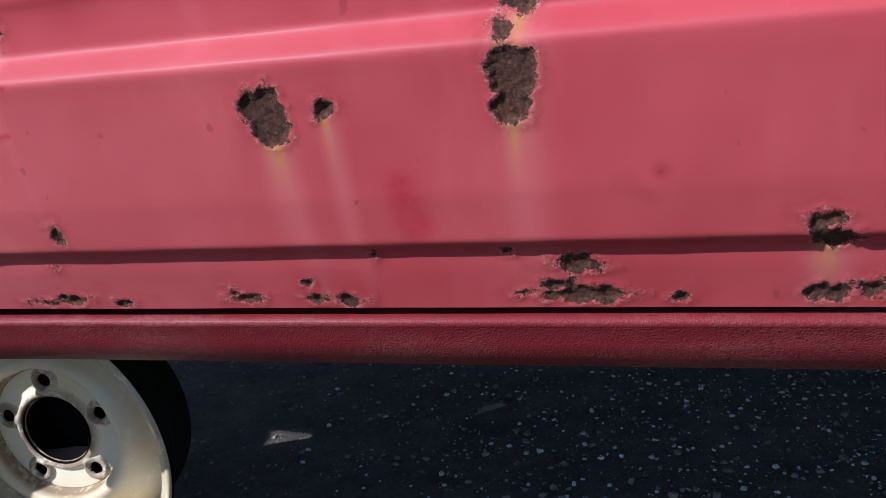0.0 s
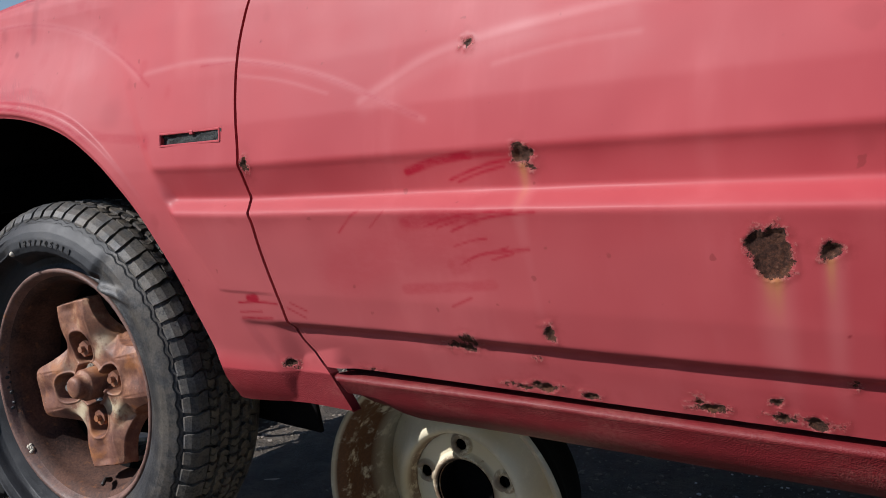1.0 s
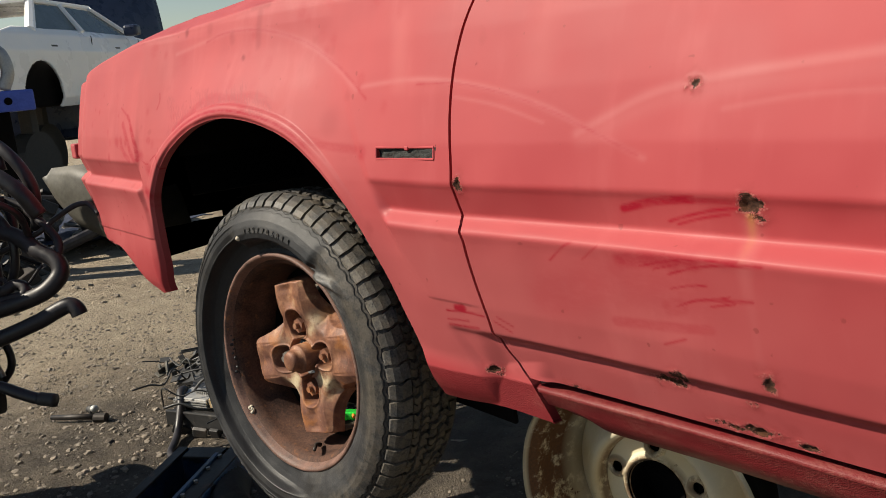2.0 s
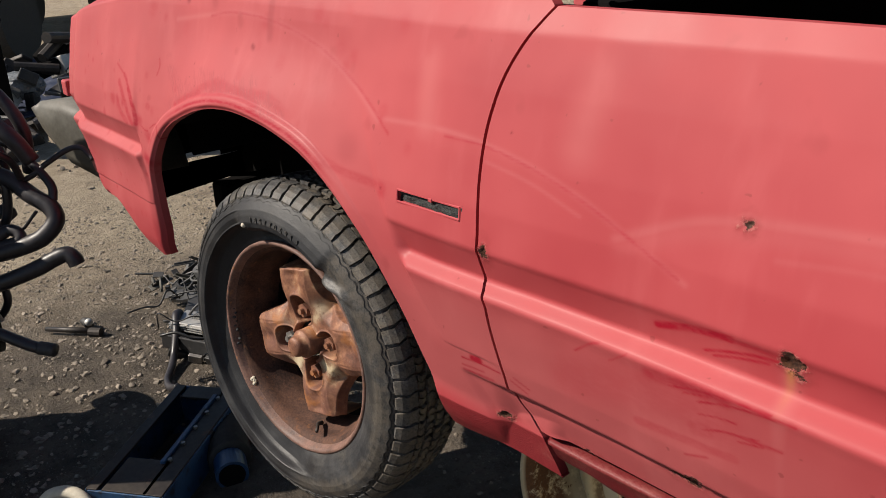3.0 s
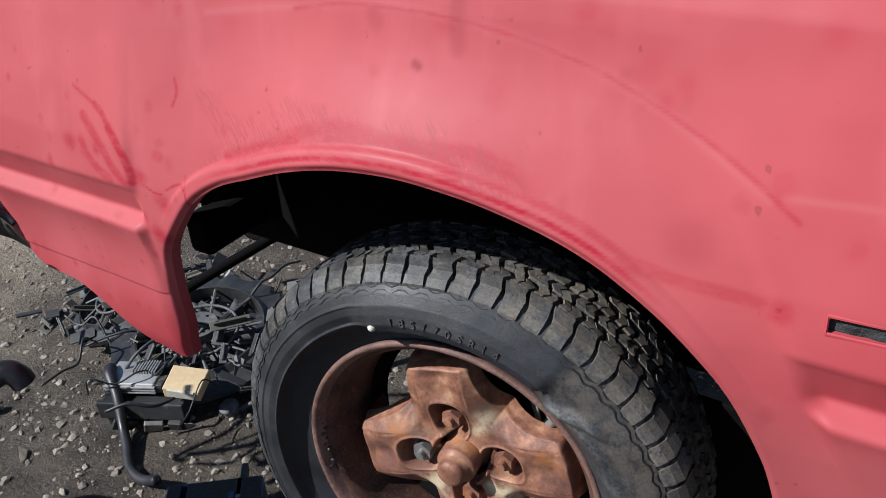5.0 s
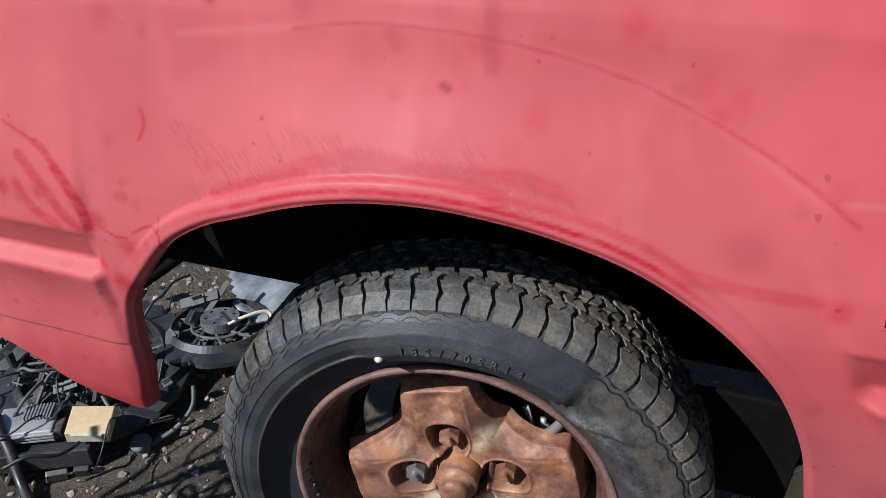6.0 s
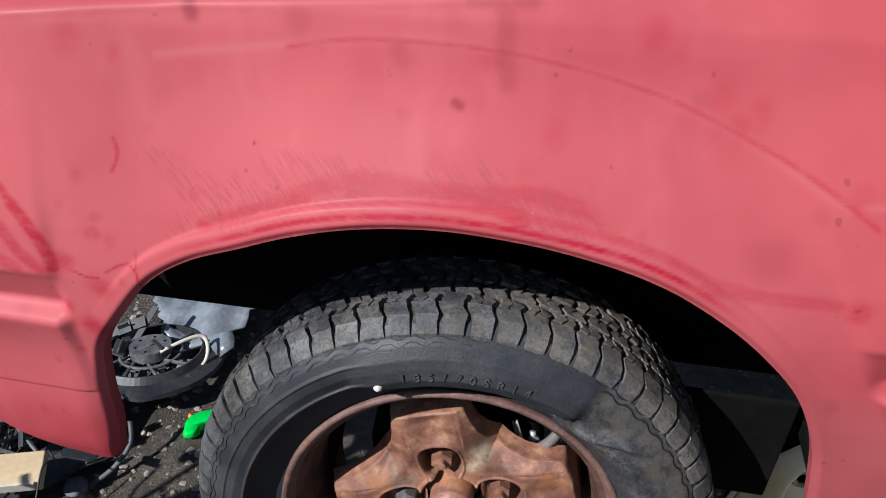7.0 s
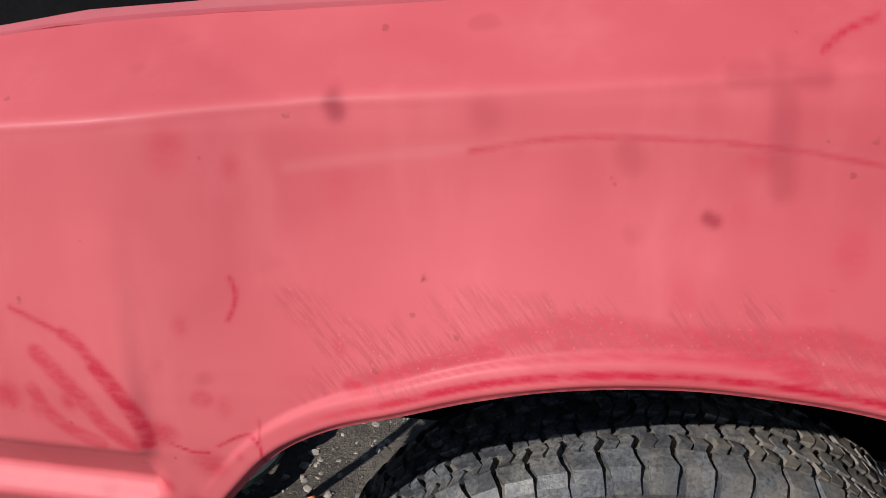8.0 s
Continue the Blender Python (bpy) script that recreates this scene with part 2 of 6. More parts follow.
M_HOSE = surface("rubber_hose", (0.012, 0.011, 0.013), (0.030, 0.026, 0.030), 0.45, coarse=20)
# near-black: darkened well below its own colour to paint in the shade of hollows
M_UNDER_SHADE = surface("undercoating_in_shade", (0.0025, 0.0025, 0.0025), (0.007, 0.006, 0.006), 0.95, coarse=20, fine=200, spec=0.08)
M_FOAM = surface("charred_foam", (0.006, 0.008, 0.008), (0.055, 0.06, 0.058), 0.9, coarse=60, fine=500, bump=0.8, depth=0.003)
M_ALU = surface("cast_aluminium", (0.30, 0.30, 0.30), (0.48, 0.47, 0.45), 0.5, 0.6, spot=(0.12, 0.10, 0.08), amount=0.62)
M_STEEL = surface("dull_steel", (0.16, 0.15, 0.14), (0.34, 0.32, 0.30), 0.45, 0.7)
M_CARD = surface("tan_cardboard", (0.50, 0.36, 0.20), (0.62, 0.47, 0.28), 0.8)
M_BLUE = surface("blue_enamel", (0.010, 0.036, 0.090), (0.026, 0.078, 0.17), 0.4, spot=(0.015, 0.015, 0.02), amount=0.52)
M_BLUE2 = surface("bright_blue_paint", (0.03, 0.07, 0.38), (0.06, 0.12, 0.55), 0.45)
M_NAVY = surface("navy_car_paint", (0.010, 0.018, 0.042), (0.022, 0.034, 0.075), 0.3)
M_WHITE = surface("white_car_paint", (0.84, 0.85, 0.86), (0.90, 0.90, 0.89), 0.3, coarse=3)
M_GLASS = surface("car_glass", (0.05, 0.075, 0.085), (0.09, 0.12, 0.13), 0.08)
M_FILM = surface("grey_plastic_sheet", (0.10, 0.11, 0.12), (0.22, 0.235, 0.25), 0.3, coarse=12)
# grit coloured extra pale to stand for sky light reaching under the car
M_SKYLIT_GRIT = surface("pale_quartz_grit", (0.42, 0.41, 0.40), (0.78, 0.77, 0.76), 0.35, coarse=60.0, fine=400.0)
M_STONE = surface("brown_stone", (0.10, 0.085, 0.068), (0.36, 0.30, 0.24), 0.85, coarse=14)
M_BONE = surface("pale_wood_scrap", (0.42, 0.38, 0.30), (0.60, 0.55, 0.45), 0.8)
M_TARP = surface("blue_tarp", (0.010, 0.018, 0.045), (0.045, 0.055, 0.09), 0.5, spot=(0.30, 0.31, 0.33), amount=0.62)
M_CLOTH = surface("stained_cloth", (0.14, 0.22, 0.34), (0.62, 0.64, 0.60), 0.9, coarse=30)
M_DARKTYRE = surface("muddy_rubber", (0.015, 0.014, 0.014), (0.05, 0.045, 0.04), 0.8)


# ---- mesh helpers ----
def thing(name, label, category, at=(0, 0, 0), rz=0.0, group="", kind=""):
    ob = new(name)
    ob.empty_display_size = 0.05
    ob.matrix_world = pose(*at, 0, 0, rz)
    return tagged(ob, label, category, group, kind)


def link(name, me, material, parent=None, label="", smooth=True, m=None):
    me.materials.append(material)
    if smooth:
        me.shade_smooth()
    ob = new(name, me)
    if parent:
        ob.parent = parent
    if m is not None:
        ob.matrix_basis = m
    return tagged(ob, label)


def part(name, bm, material, parent=None, label="", smooth=False, m=None):
    me = bpy.data.meshes.new(name)
    bmesh.ops.recalc_face_normals(bm, faces=bm.faces)
    bm.to_mesh(me)
    bm.free()
    return link(name, me, material, parent, label, smooth, m)


def part_data(name, verts, faces, material, parent=None, label="", smooth=True, m=None, attrs=None):
    me = bpy.data.meshes.new(name)
    me.from_pydata([tuple(map(float, v)) for v in verts], [], [tuple(map(int, f)) for f in faces])
    for key, values in (attrs or {}).items():
        a = me.attributes.new(key, "FLOAT", "POINT")
        a.data.foreach_set("value", np.asarray(values, dtype=np.float32))
    me.update()
    return link(name, me, material, parent, label, smooth, m)


def box(bm, size, m=None, bevel=0.0):
    """A bevelled box added to bm."""
    r = bmesh.ops.create_cube(bm, size=1.0, matrix=(m or Matrix()) @ Matrix.Diagonal((*size, 1)))
    if bevel:
        edges = list({e for v in r["verts"] for e in v.link_edges})
        bmesh.ops.bevel(bm, geom=edges, offset=bevel, segments=2, affect="EDGES", profile=0.5)
    return bm


def rod(bm, a, b, r0, r1=None, sides=12):
    a, b = Vector(a), Vector(b)
    d = b - a
    m = Matrix.Translation((a + b) / 2) @ d.to_track_quat("Z", "Y").to_matrix().to_4x4()
    bmesh.ops.create_cone(bm, cap_ends=True, segments=sides, radius1=r0, radius2=r0 if r1 is None else r1, depth=d.length, matrix=m)
    return bm


def smooth_line(points, steps=8, closed=False):
    """Catmull-Rom through points."""
    p = [np.array(q, float) for q in points]
    n = len(p)
    out = []
    for i in range(n if closed else n - 1):
        a, b = p[i], p[(i + 1) % n]
        z0 = p[i - 1] if (closed or i > 0) else 2 * a - b
        z1 = p[(i + 2) % n] if (closed or i + 2 < n) else 2 * b - a
        for s in range(steps):
            t = s / steps
            out.append(0.5 * (2 * a + (b - z0) * t + (2 * z0 - 5 * a + 4 * b - z1) * t * t + (3 * a - z0 - 3 * b + z1) * t ** 3))
    if not closed:
        out.append(p[-1])
    return np.array(out)


def tube_data(points, radius, sides=12, steps=8, ribs=0.0):
    """A hose along a smooth line; radius may be a list along the points."""
    line = smooth_line(points, steps)
    n = len(line)
    rad = np.interp(np.linspace(0, 1, n), np.linspace(0, 1, len(radius)), radius) if isinstance(radius, (list, tuple)) else np.full(n, radius)
    if ribs:
        rad = rad * (1 + ribs * (np.arange(n) % 2))
    verts, faces = [], []
    up = np.array([0.2, 0.3, 1.0])
    for i in range(n):
        d = line[min(i + 1, n - 1)] - line[max(i - 1, 0)]
        d = d / (np.linalg.norm(d) + 1e-9)
        s = np.cross(d, up)
        s = s / (np.linalg.norm(s) + 1e-9)
        u = np.cross(s, d)
        up = u
        for k in range(sides):
            a = 2 * math.pi * k / sides
            verts.append(line[i] + rad[i] * (math.cos(a) * s + math.sin(a) * u))
    for i in range(n - 1):
        for k in range(sides):
            faces.append((i * sides + k, i * sides + (k + 1) % sides, (i + 1) * sides + (k + 1) % sides, (i + 1) * sides + k))
    faces.append(tuple(range(sides))[::-1])
    faces.append(tuple((n - 1) * sides + k for k in range(sides)))
    return verts, faces


def tube(name, points, radius, material, parent=None, label="", sides=12, steps=8, ribs=0.0):
    v, f = tube_data(points, radius, sides, steps, ribs)
    return part_data(name, v, f, material, parent, label)


def lathe(profile, seg=96, closed=False):
    """Rings round the y axis from (radius, y) pairs."""
    prof = np.array(profile, float)
    a = np.linspace(0, 2 * np.pi, seg, endpoint=False)
    verts = np.stack([prof[:, :1] * np.cos(a), np.repeat(prof[:, 1:], seg, 1), prof[:, :1] * np.sin(a)], -1).reshape(-1, 3)
    faces = []
    n = len(prof)
    for i in range(n if closed else n - 1):
        j = (i + 1) % n
        for k in range(seg):
            k2 = (k + 1) % seg
            faces.append((i * seg + k, i * seg + k2, j * seg + k2, j * seg + k))
    return verts, faces


def sstep(a, b, v):
    t = np.clip((np.asarray(v, float) - a) / (b - a), 0, 1)
    return t * t * (3 - 2 * t)


def wobble(x, y, z, scale, seed=0.0):
    return noise.noise(Vector((x * scale + seed, y * scale - seed, z * scale)))


# ---- ground ----
def ground_z(x, y):
    base = 0.060 * (np.clip(x, -2.6, 1.6) + 1.65)
    return base * (1 - sstep(2.5, 6.0, np.abs(y)) * 0.5)


def build_ground():
    near = np.concatenate([np.linspace(-3.2, 2.6, 150)])
    far_l = -3.2 - 0.06 * 1.16 ** np.arange(1, 60)
    far_r = 2.6 + 0.06 * 1.16 ** np.arange(1, 60)
    xs = np.concatenate([far_l[::-1], near, far_r])
    ny = np.linspace(-2.0, 3.0, 125)
    ys = np.concatenate([(-2.0 - 0.06 * 1.16 ** np.arange(1, 60))[::-1], ny, 3.0 + 0.06 * 1.16 ** np.arange(1, 60)])
    gx, gy = np.meshgrid(xs, ys, indexing="ij")
    gz = ground_z(gx, gy)
    for i in range(60, 60 + 148):
        for j in range(60, 60 + 123):
            gz[i, j] += 0.012 * wobble(gx[i, j], gy[i, j], 0, 2.2) + 0.006 * wobble(gx[i, j], gy[i, j], 3, 9.0) + 0.003 * wobble(gx[i, j], gy[i, j], 5, 27.0)
    verts = np.stack([gx, gy, gz], -1).reshape(-1, 3)
    n = len(ys)
    idx = np.arange(len(xs) * n).reshape(len(xs), n)
    faces = np.stack([idx[:-1, :-1], idx[1:, :-1], idx[1:, 1:], idx[:-1, 1:]], -1).reshape(-1, 4)
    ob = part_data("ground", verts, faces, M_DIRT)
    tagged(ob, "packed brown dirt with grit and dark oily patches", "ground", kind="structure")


build_ground()


def pebble_verts(rng, size):
    phi = (1 + 5 ** 0.5) / 2
    v = np.array([(-1, phi, 0), (1, phi, 0), (-1, -phi, 0), (1, -phi, 0), (0, -1, phi), (0, 1, phi), (0, -1, -phi), (0, 1, -phi), (phi, 0, -1), (phi, 0, 1), (-phi, 0, -1), (-phi, 0, 1)]) / 1.9
    v = v * rng.uniform(0.6, 1.25, (12, 1)) * np.array([1, rng.uniform(0.6, 1), rng.uniform(0.35, 0.7)]) * size
    a = rng.uniform(0, 6.28)
    c, s = math.cos(a), math.sin(a)
    return v @ np.array([[c, s, 0], [-s, c, 0], [0, 0, 1]])


PEBBLE_FACES = [(0, 11, 5), (0, 5, 1), (0, 1, 7), (0, 7, 10), (0, 10, 11), (1, 5, 9), (5, 11, 4), (11, 10, 2), (10, 7, 6), (7, 1, 8), (3, 9, 4), (3, 4, 2), (3, 2, 6), (3, 6, 8), (3, 8, 9), (4, 9, 5), (2, 4, 11), (6, 2, 10), (8, 6, 7), (9, 8, 1)]


def build_gravel(name, count, lo, hi, sizes, material, seed, label, lean=1.0):
    rng = np.random.default_rng(seed)
    verts, faces = [], []
    for i in range(count):
        x, y = lo[0] + (hi[0] - lo[0]) * rng.random() ** lean, rng.uniform(lo[1], hi[1])
        s = sizes[0] + (sizes[1] - sizes[0]) * rng.random() ** 4
        z = float(ground_z(x, y)) + s * 0.1
        z += 0.012 * wobble(x, y, 0, 2.2) + 0.006 * wobble(x, y, 3, 9.0)
        base = len(verts)
        verts.extend(pebble_verts(rng, s) + np.array([x, y, z]))
        faces.extend([(a + base, b + base, c + base) for a, b, c in PEBBLE_FACES])
    ob = part_data(name, verts, faces, material, smooth=False)
    tagged(ob, label, "gravel", kind="stuff")


build_gravel("gravel", 14000, (-3.4, -0.6), (-0.9, 2.2), (0.0022, 0.0130), M_STONE, 4, "loose small stones and grit lying on the dirt")
build_gravel("gravel", 16000, (-0.6, 0.35), (2.4, 3.4), (0.0018, 0.0085), M_STONE, 5, "pale grit scattered on the dark ground under the car")
build_gravel("gravel", 1500, (-9.0, -0.5), (-3.4, 4.0), (0.005, 0.03), M_STONE, 6, "scattered stones on the open dirt yard")
# bright specks: the far side's sky light is painted into their colour
build_gravel("gravel", 13000, (0.1, 0.40), (2.2, 2.4), (0.0014, 0.0062), M_SKYLIT_GRIT, 7, "pale quartz grit on the dark ground under the sill", 0.55)


# ---- red car ----
RIDGE_BAND = ([0.50, 0.545, 0.585, 0.600, 0.620, 0.640, 0.6505, 0.6565, 0.6615, 0.70, 0.75, 0.785, 0.796, 0.799, 0.812, 0.8145, 0.8475, 0.853, 0.90, 0.958, 1.03, 1.09, 1.125, 1.17],
              [0.150, 0.112, 0.072, 0.066, 0.058, 0.050, 0.0465, 0.0440, 0.034, 0.022, 0.010, 0.002, -0.001, -0.001, 0.0150, 0.0165, 0.0050, 0.002, 0.009, 0.023, 0.043, 0.062, 0.082, 0.115])
PLAIN_Z = [0.50, 0.56, 0.60, 0.66, 0.70, 0.75, 0.80, 0.85, 0.90, 0.958, 1.03, 1.09, 1.125, 1.17]
PLAIN_Y = [0.10, 0.068, 0.052, 0.034, 0.024, 0.013, 0.007, 0.006, 0.011, 0.024, 0.043, 0.062, 0.082, 0.115]


def soft_interp(z, pz, py, w=0.003):
    return (np.interp(z - w, pz, py) + 2 * np.interp(z, pz, py) + np.interp(z + w, pz, py)) / 4


ARCH = [(-0.884, 0.585), (-0.872, 0.640), (-0.868, 0.690), (-0.862, 0.730), (-0.850, 0.768), (-0.817, 0.815), (-0.785, 0.852), (-0.745, 0.878), (-0.70, 0.8965), (-0.64, 0.918), (-0.58, 0.931), (-0.52, 0.936), (-0.46, 0.9325), (-0.405, 0.9235), (-0.355, 0.910), (-0.31, 0.890), (-0.258, 0.855), (-0.215, 0.812), (-0.19, 0.772), (-0.167, 0.715), (-0.152, 0.655), (-0.138, 0.595), (-0.117, 0.548)]
GAP = [(0.040, 1.118), (0.0304, 1.105), (0.0091, 1.072), (-0.005, 1.038), (-0.0125, 1.0), (-0.0137, 0.965), (-0.0115, 0.93), (-0.007, 0.900), (-0.0035, 0.868), (-0.003, 0.835), (-0.0015, 0.813), (0.0050, 0.803), (0.0095, 0.790), (0.0100, 0.765), (0.0125, 0.73), (0.0165, 0.695), (0.0175, 0.660), (0.0235, 0.638), (0.041, 0.612), (0.054, 0.597), (0.083, 0.561), (0.088, 0.553)]
FRONT = [(-1.300, 1.002), (-1.294, 0.93), (-1.295, 0.865), (-1.298, 0.815), (-1.288, 0.757), (-1.255, 0.722), (-1.190, 0.706), (-1.138, 0.668), (-1.075, 0.663), (-1.020, 0.638), (-0.985, 0.612), (-0.950, 0.594)]
ARCH_LINE = smooth_line(ARCH, 5)
GAP_LINE = smooth_line(GAP, 5)


def shoulder_z(x):
    return np.interp(x, [-1.32, -1.12, -0.955, -0.836, -0.736, -0.60, -0.48, -0.2, -0.06, 0.04, 1.4], [1.010, 1.052, 1.0765, 1.0855, 1.0905, 1.099, 1.108, 1.127, 1.140, 1.165, 1.175])


def arch_distance(x, z):
    d = np.full(np.shape(x), 9.0)
    for a, b in zip(ARCH_LINE[:-1], ARCH_LINE[1:]):
        ab = b - a
        t = np.clip(((x - a[0]) * ab[0] + (z - a[1]) * ab[1]) / (ab @ ab), 0, 1)
        d = np.minimum(d, np.hypot(x - a[0] - t * ab[0], z - a[1] - t * ab[1]))
    return d


def body_y(x, z):
    """How far the side of the car lies inwards at x along it and height z."""
    x, z = np.asarray(x, float), np.asarray(z, float)
    zz = z - 0.022 * np.clip(x, 0, 2)
    band = soft_interp(zz, *RIDGE_BAND)
    plain = soft_interp(zz, PLAIN_Z, PLAIN_Y, 0.018)
    slant = (zz - 0.81) * -0.55
    share = sstep(-0.150, -0.128, x - slant) + (1 - sstep(-0.885, -0.868, x)) * (zz > 0.70)
    share = np.clip(share, 0, 1) * (1 - 0.6 * sstep(0.02, -0.02, x) * (zz < 0.70) * (x > -0.3))
    y = plain + (band - plain) * share
    # the wing swells out ahead of the door gap, towards the nose and along its lower front corner
    y = y - 0.015 * np.exp(-((x + 0.12) / 0.16) ** 2) - 0.018 * sstep(-0.74, -0.90, x) * sstep(0.62, 0.8, z)
    y = y + 0.010 * np.exp(-((x + 0.5) / 0.25) ** 2 - ((z - 1.03) / 0.05) ** 2)
    y = y + 0.008 * sstep(0.1, 0.3, x) * sstep(0.80, 0.86, z) - 0.014 * sstep(0.62, 0.56, z) * np.exp(-((x + 0.1) / 0.12) ** 2)
    y = y - 0.05 * sstep(-0.80, -0.90, x) * sstep(0.78, 0.60, z)
    # it stands out towards the wheel arch
    y = y - 0.030 * sstep(-0.12, -0.55, x)
    r = np.hypot(x + 0.505, z - 0.66)
    fade = sstep(-1.15, -0.85, x) * sstep(-0.10, -0.24, x)
    y = y - 0.020 * np.clip((0.44 - r) / 0.15, 0, 1) ** 1.7 * fade * sstep(0.62, 0.80, z)
    d = arch_distance(x, z)
    near = sstep(-0.86, -0.74, x) * sstep(-0.16, -0.30, x)
    y = y - 0.0045 * (1 - sstep(0.0195, 0.0235, d)) * near
    y = y + 0.006 * (1 - sstep(0.0, 0.008, d))
    # behind the arch the foot of the wing stands upright
    limit = 0.058 + 0.9 * np.clip(0.61 - z, 0, 0.1)
    foot = sstep(limit + 0.03, limit, x) * (x > -0.4) * sstep(0.80, 0.72, z)
    y = y * (1 - foot) + np.minimum(y, 0.0535 - 0.10 * np.clip(z - 0.60, 0, 0.05)) * foot
    # above the shoulder crease the panel folds inwards
    s = shoulder_z(x)
    over = 0.0025 * np.logaddexp(0.0, np.clip((z - s) / 0.0025, -60, 500))
    folded = sstep(-0.004, 0.004, z - s)
    y = y * (1 - folded) + np.minimum(y, soft_interp(s, PLAIN_Z, PLAIN_Y) - 0.030 * sstep(-0.12, -0.55, x)) * folded + over * 2.1
    y = y - 0.0022 * np.exp(-((z - s) / 0.0045) ** 2)
    # nose curves inwards at the very front
    return y + 0.025 * np.clip((-1.16 - x) / 0.1, 0, 1) ** 2


def polygon_distance(x, z, poly):
    """Signed distance (inside positive) to a closed polygon, and the nearest point on it."""
    best = np.full(x.shape, 1e9)
    nx, nz = np.zeros_like(x), np.zeros_like(x)
    inside = np.zeros(x.shape, bool)
    n = len(poly)
    for i in range(n):
        a, b = poly[i], poly[(i + 1) % n]
        ab = b - a
        t = np.clip(((x - a[0]) * ab[0] + (z - a[1]) * ab[1]) / (ab @ ab + 1e-12), 0, 1)
        px, pz = a[0] + t * ab[0], a[1] + t * ab[1]
        d = np.hypot(x - px, z - pz)
        m = d < best
        best, nx, nz = np.where(m, d, best), np.where(m, px, nx), np.where(m, pz, nz)
        if abs(b[1] - a[1]) > 1e-12:
            inside ^= ((a[1] > z) != (b[1] > z)) & (x < (b[0] - a[0]) * (z - a[1]) / (b[1] - a[1]) + a[0])
    return np.where(inside, best, -best), nx, nz


# rust holes: x, z, half width, half height
RUST = [(0.360, 0.854, 0.010, 0.009), (0.367, 0.843, 0.005, 0.004), (0.299, 0.958, 0.004, 0.0055), (0.574, 0.776, 0.0185, 0.023), (0.578, 0.764, 0.014, 0.014), (0.616, 0.777, 0.008, 0.006), (0.742, 0.794, 0.019, 0.020), (0.740, 0.773, 0.015, 0.016), (0.746, 0.842, 0.015, 0.019),
        (0.735, 0.820, 0.008, 0.006), (0.372, 0.686, 0.0055, 0.009), (0.254, 0.656, 0.015, 0.004), (0.2734, 0.6655, 0.009, 0.006), (0.346, 0.620, 0.014, 0.005), (0.315, 0.616, 0.010, 0.003), (0.392, 0.618, 0.008, 0.003),
        (0.509, 0.624, 0.012, 0.0045), (0.500, 0.630, 0.005, 0.004), (0.598, 0.626, 0.011, 0.005), (0.570, 0.625, 0.008, 0.004), (0.566, 0.640, 0.003, 0.003), (0.780, 0.633, 0.026, 0.007), (0.758, 0.640, 0.010, 0.006), (0.772, 0.659, 0.015, 0.007),
        (0.926, 0.694, 0.011, 0.007), (0.932, 0.681, 0.017, 0.010), (0.936, 0.637, 0.014, 0.006), (0.963, 0.641, 0.010, 0.006), (0.842, 0.631, 0.006, 0.003), (0.626, 0.666, 0.0035, 0.003), (0.725, 0.670, 0.0045, 0.003), (0.345, 0.653, 0.0035, 0.003),
        (0.0055, 0.853, 0.005, 0.010), (-0.0065, 0.604, 0.008, 0.005), (0.117, 0.608, 0.005, 0.002), (0.735, 0.633, 0.006, 0.003)]


def line_field(x, z, points, width, power=2):
    line = smooth_line(points, 6)
    d = np.full(x.shape, 9.0)
    for a, b in zip(line[:-1], line[1:]):
        ab = b - a
        t = np.clip(((x - a[0]) * ab[0] + (z - a[1]) * ab[1]) / (ab @ ab + 1e-12), 0, 1)
        d = np.minimum(d, np.hypot(x - a[0] - t * ab[0], z - a[1] - t * ab[1]))
    return np.exp(-(d / width) ** power)


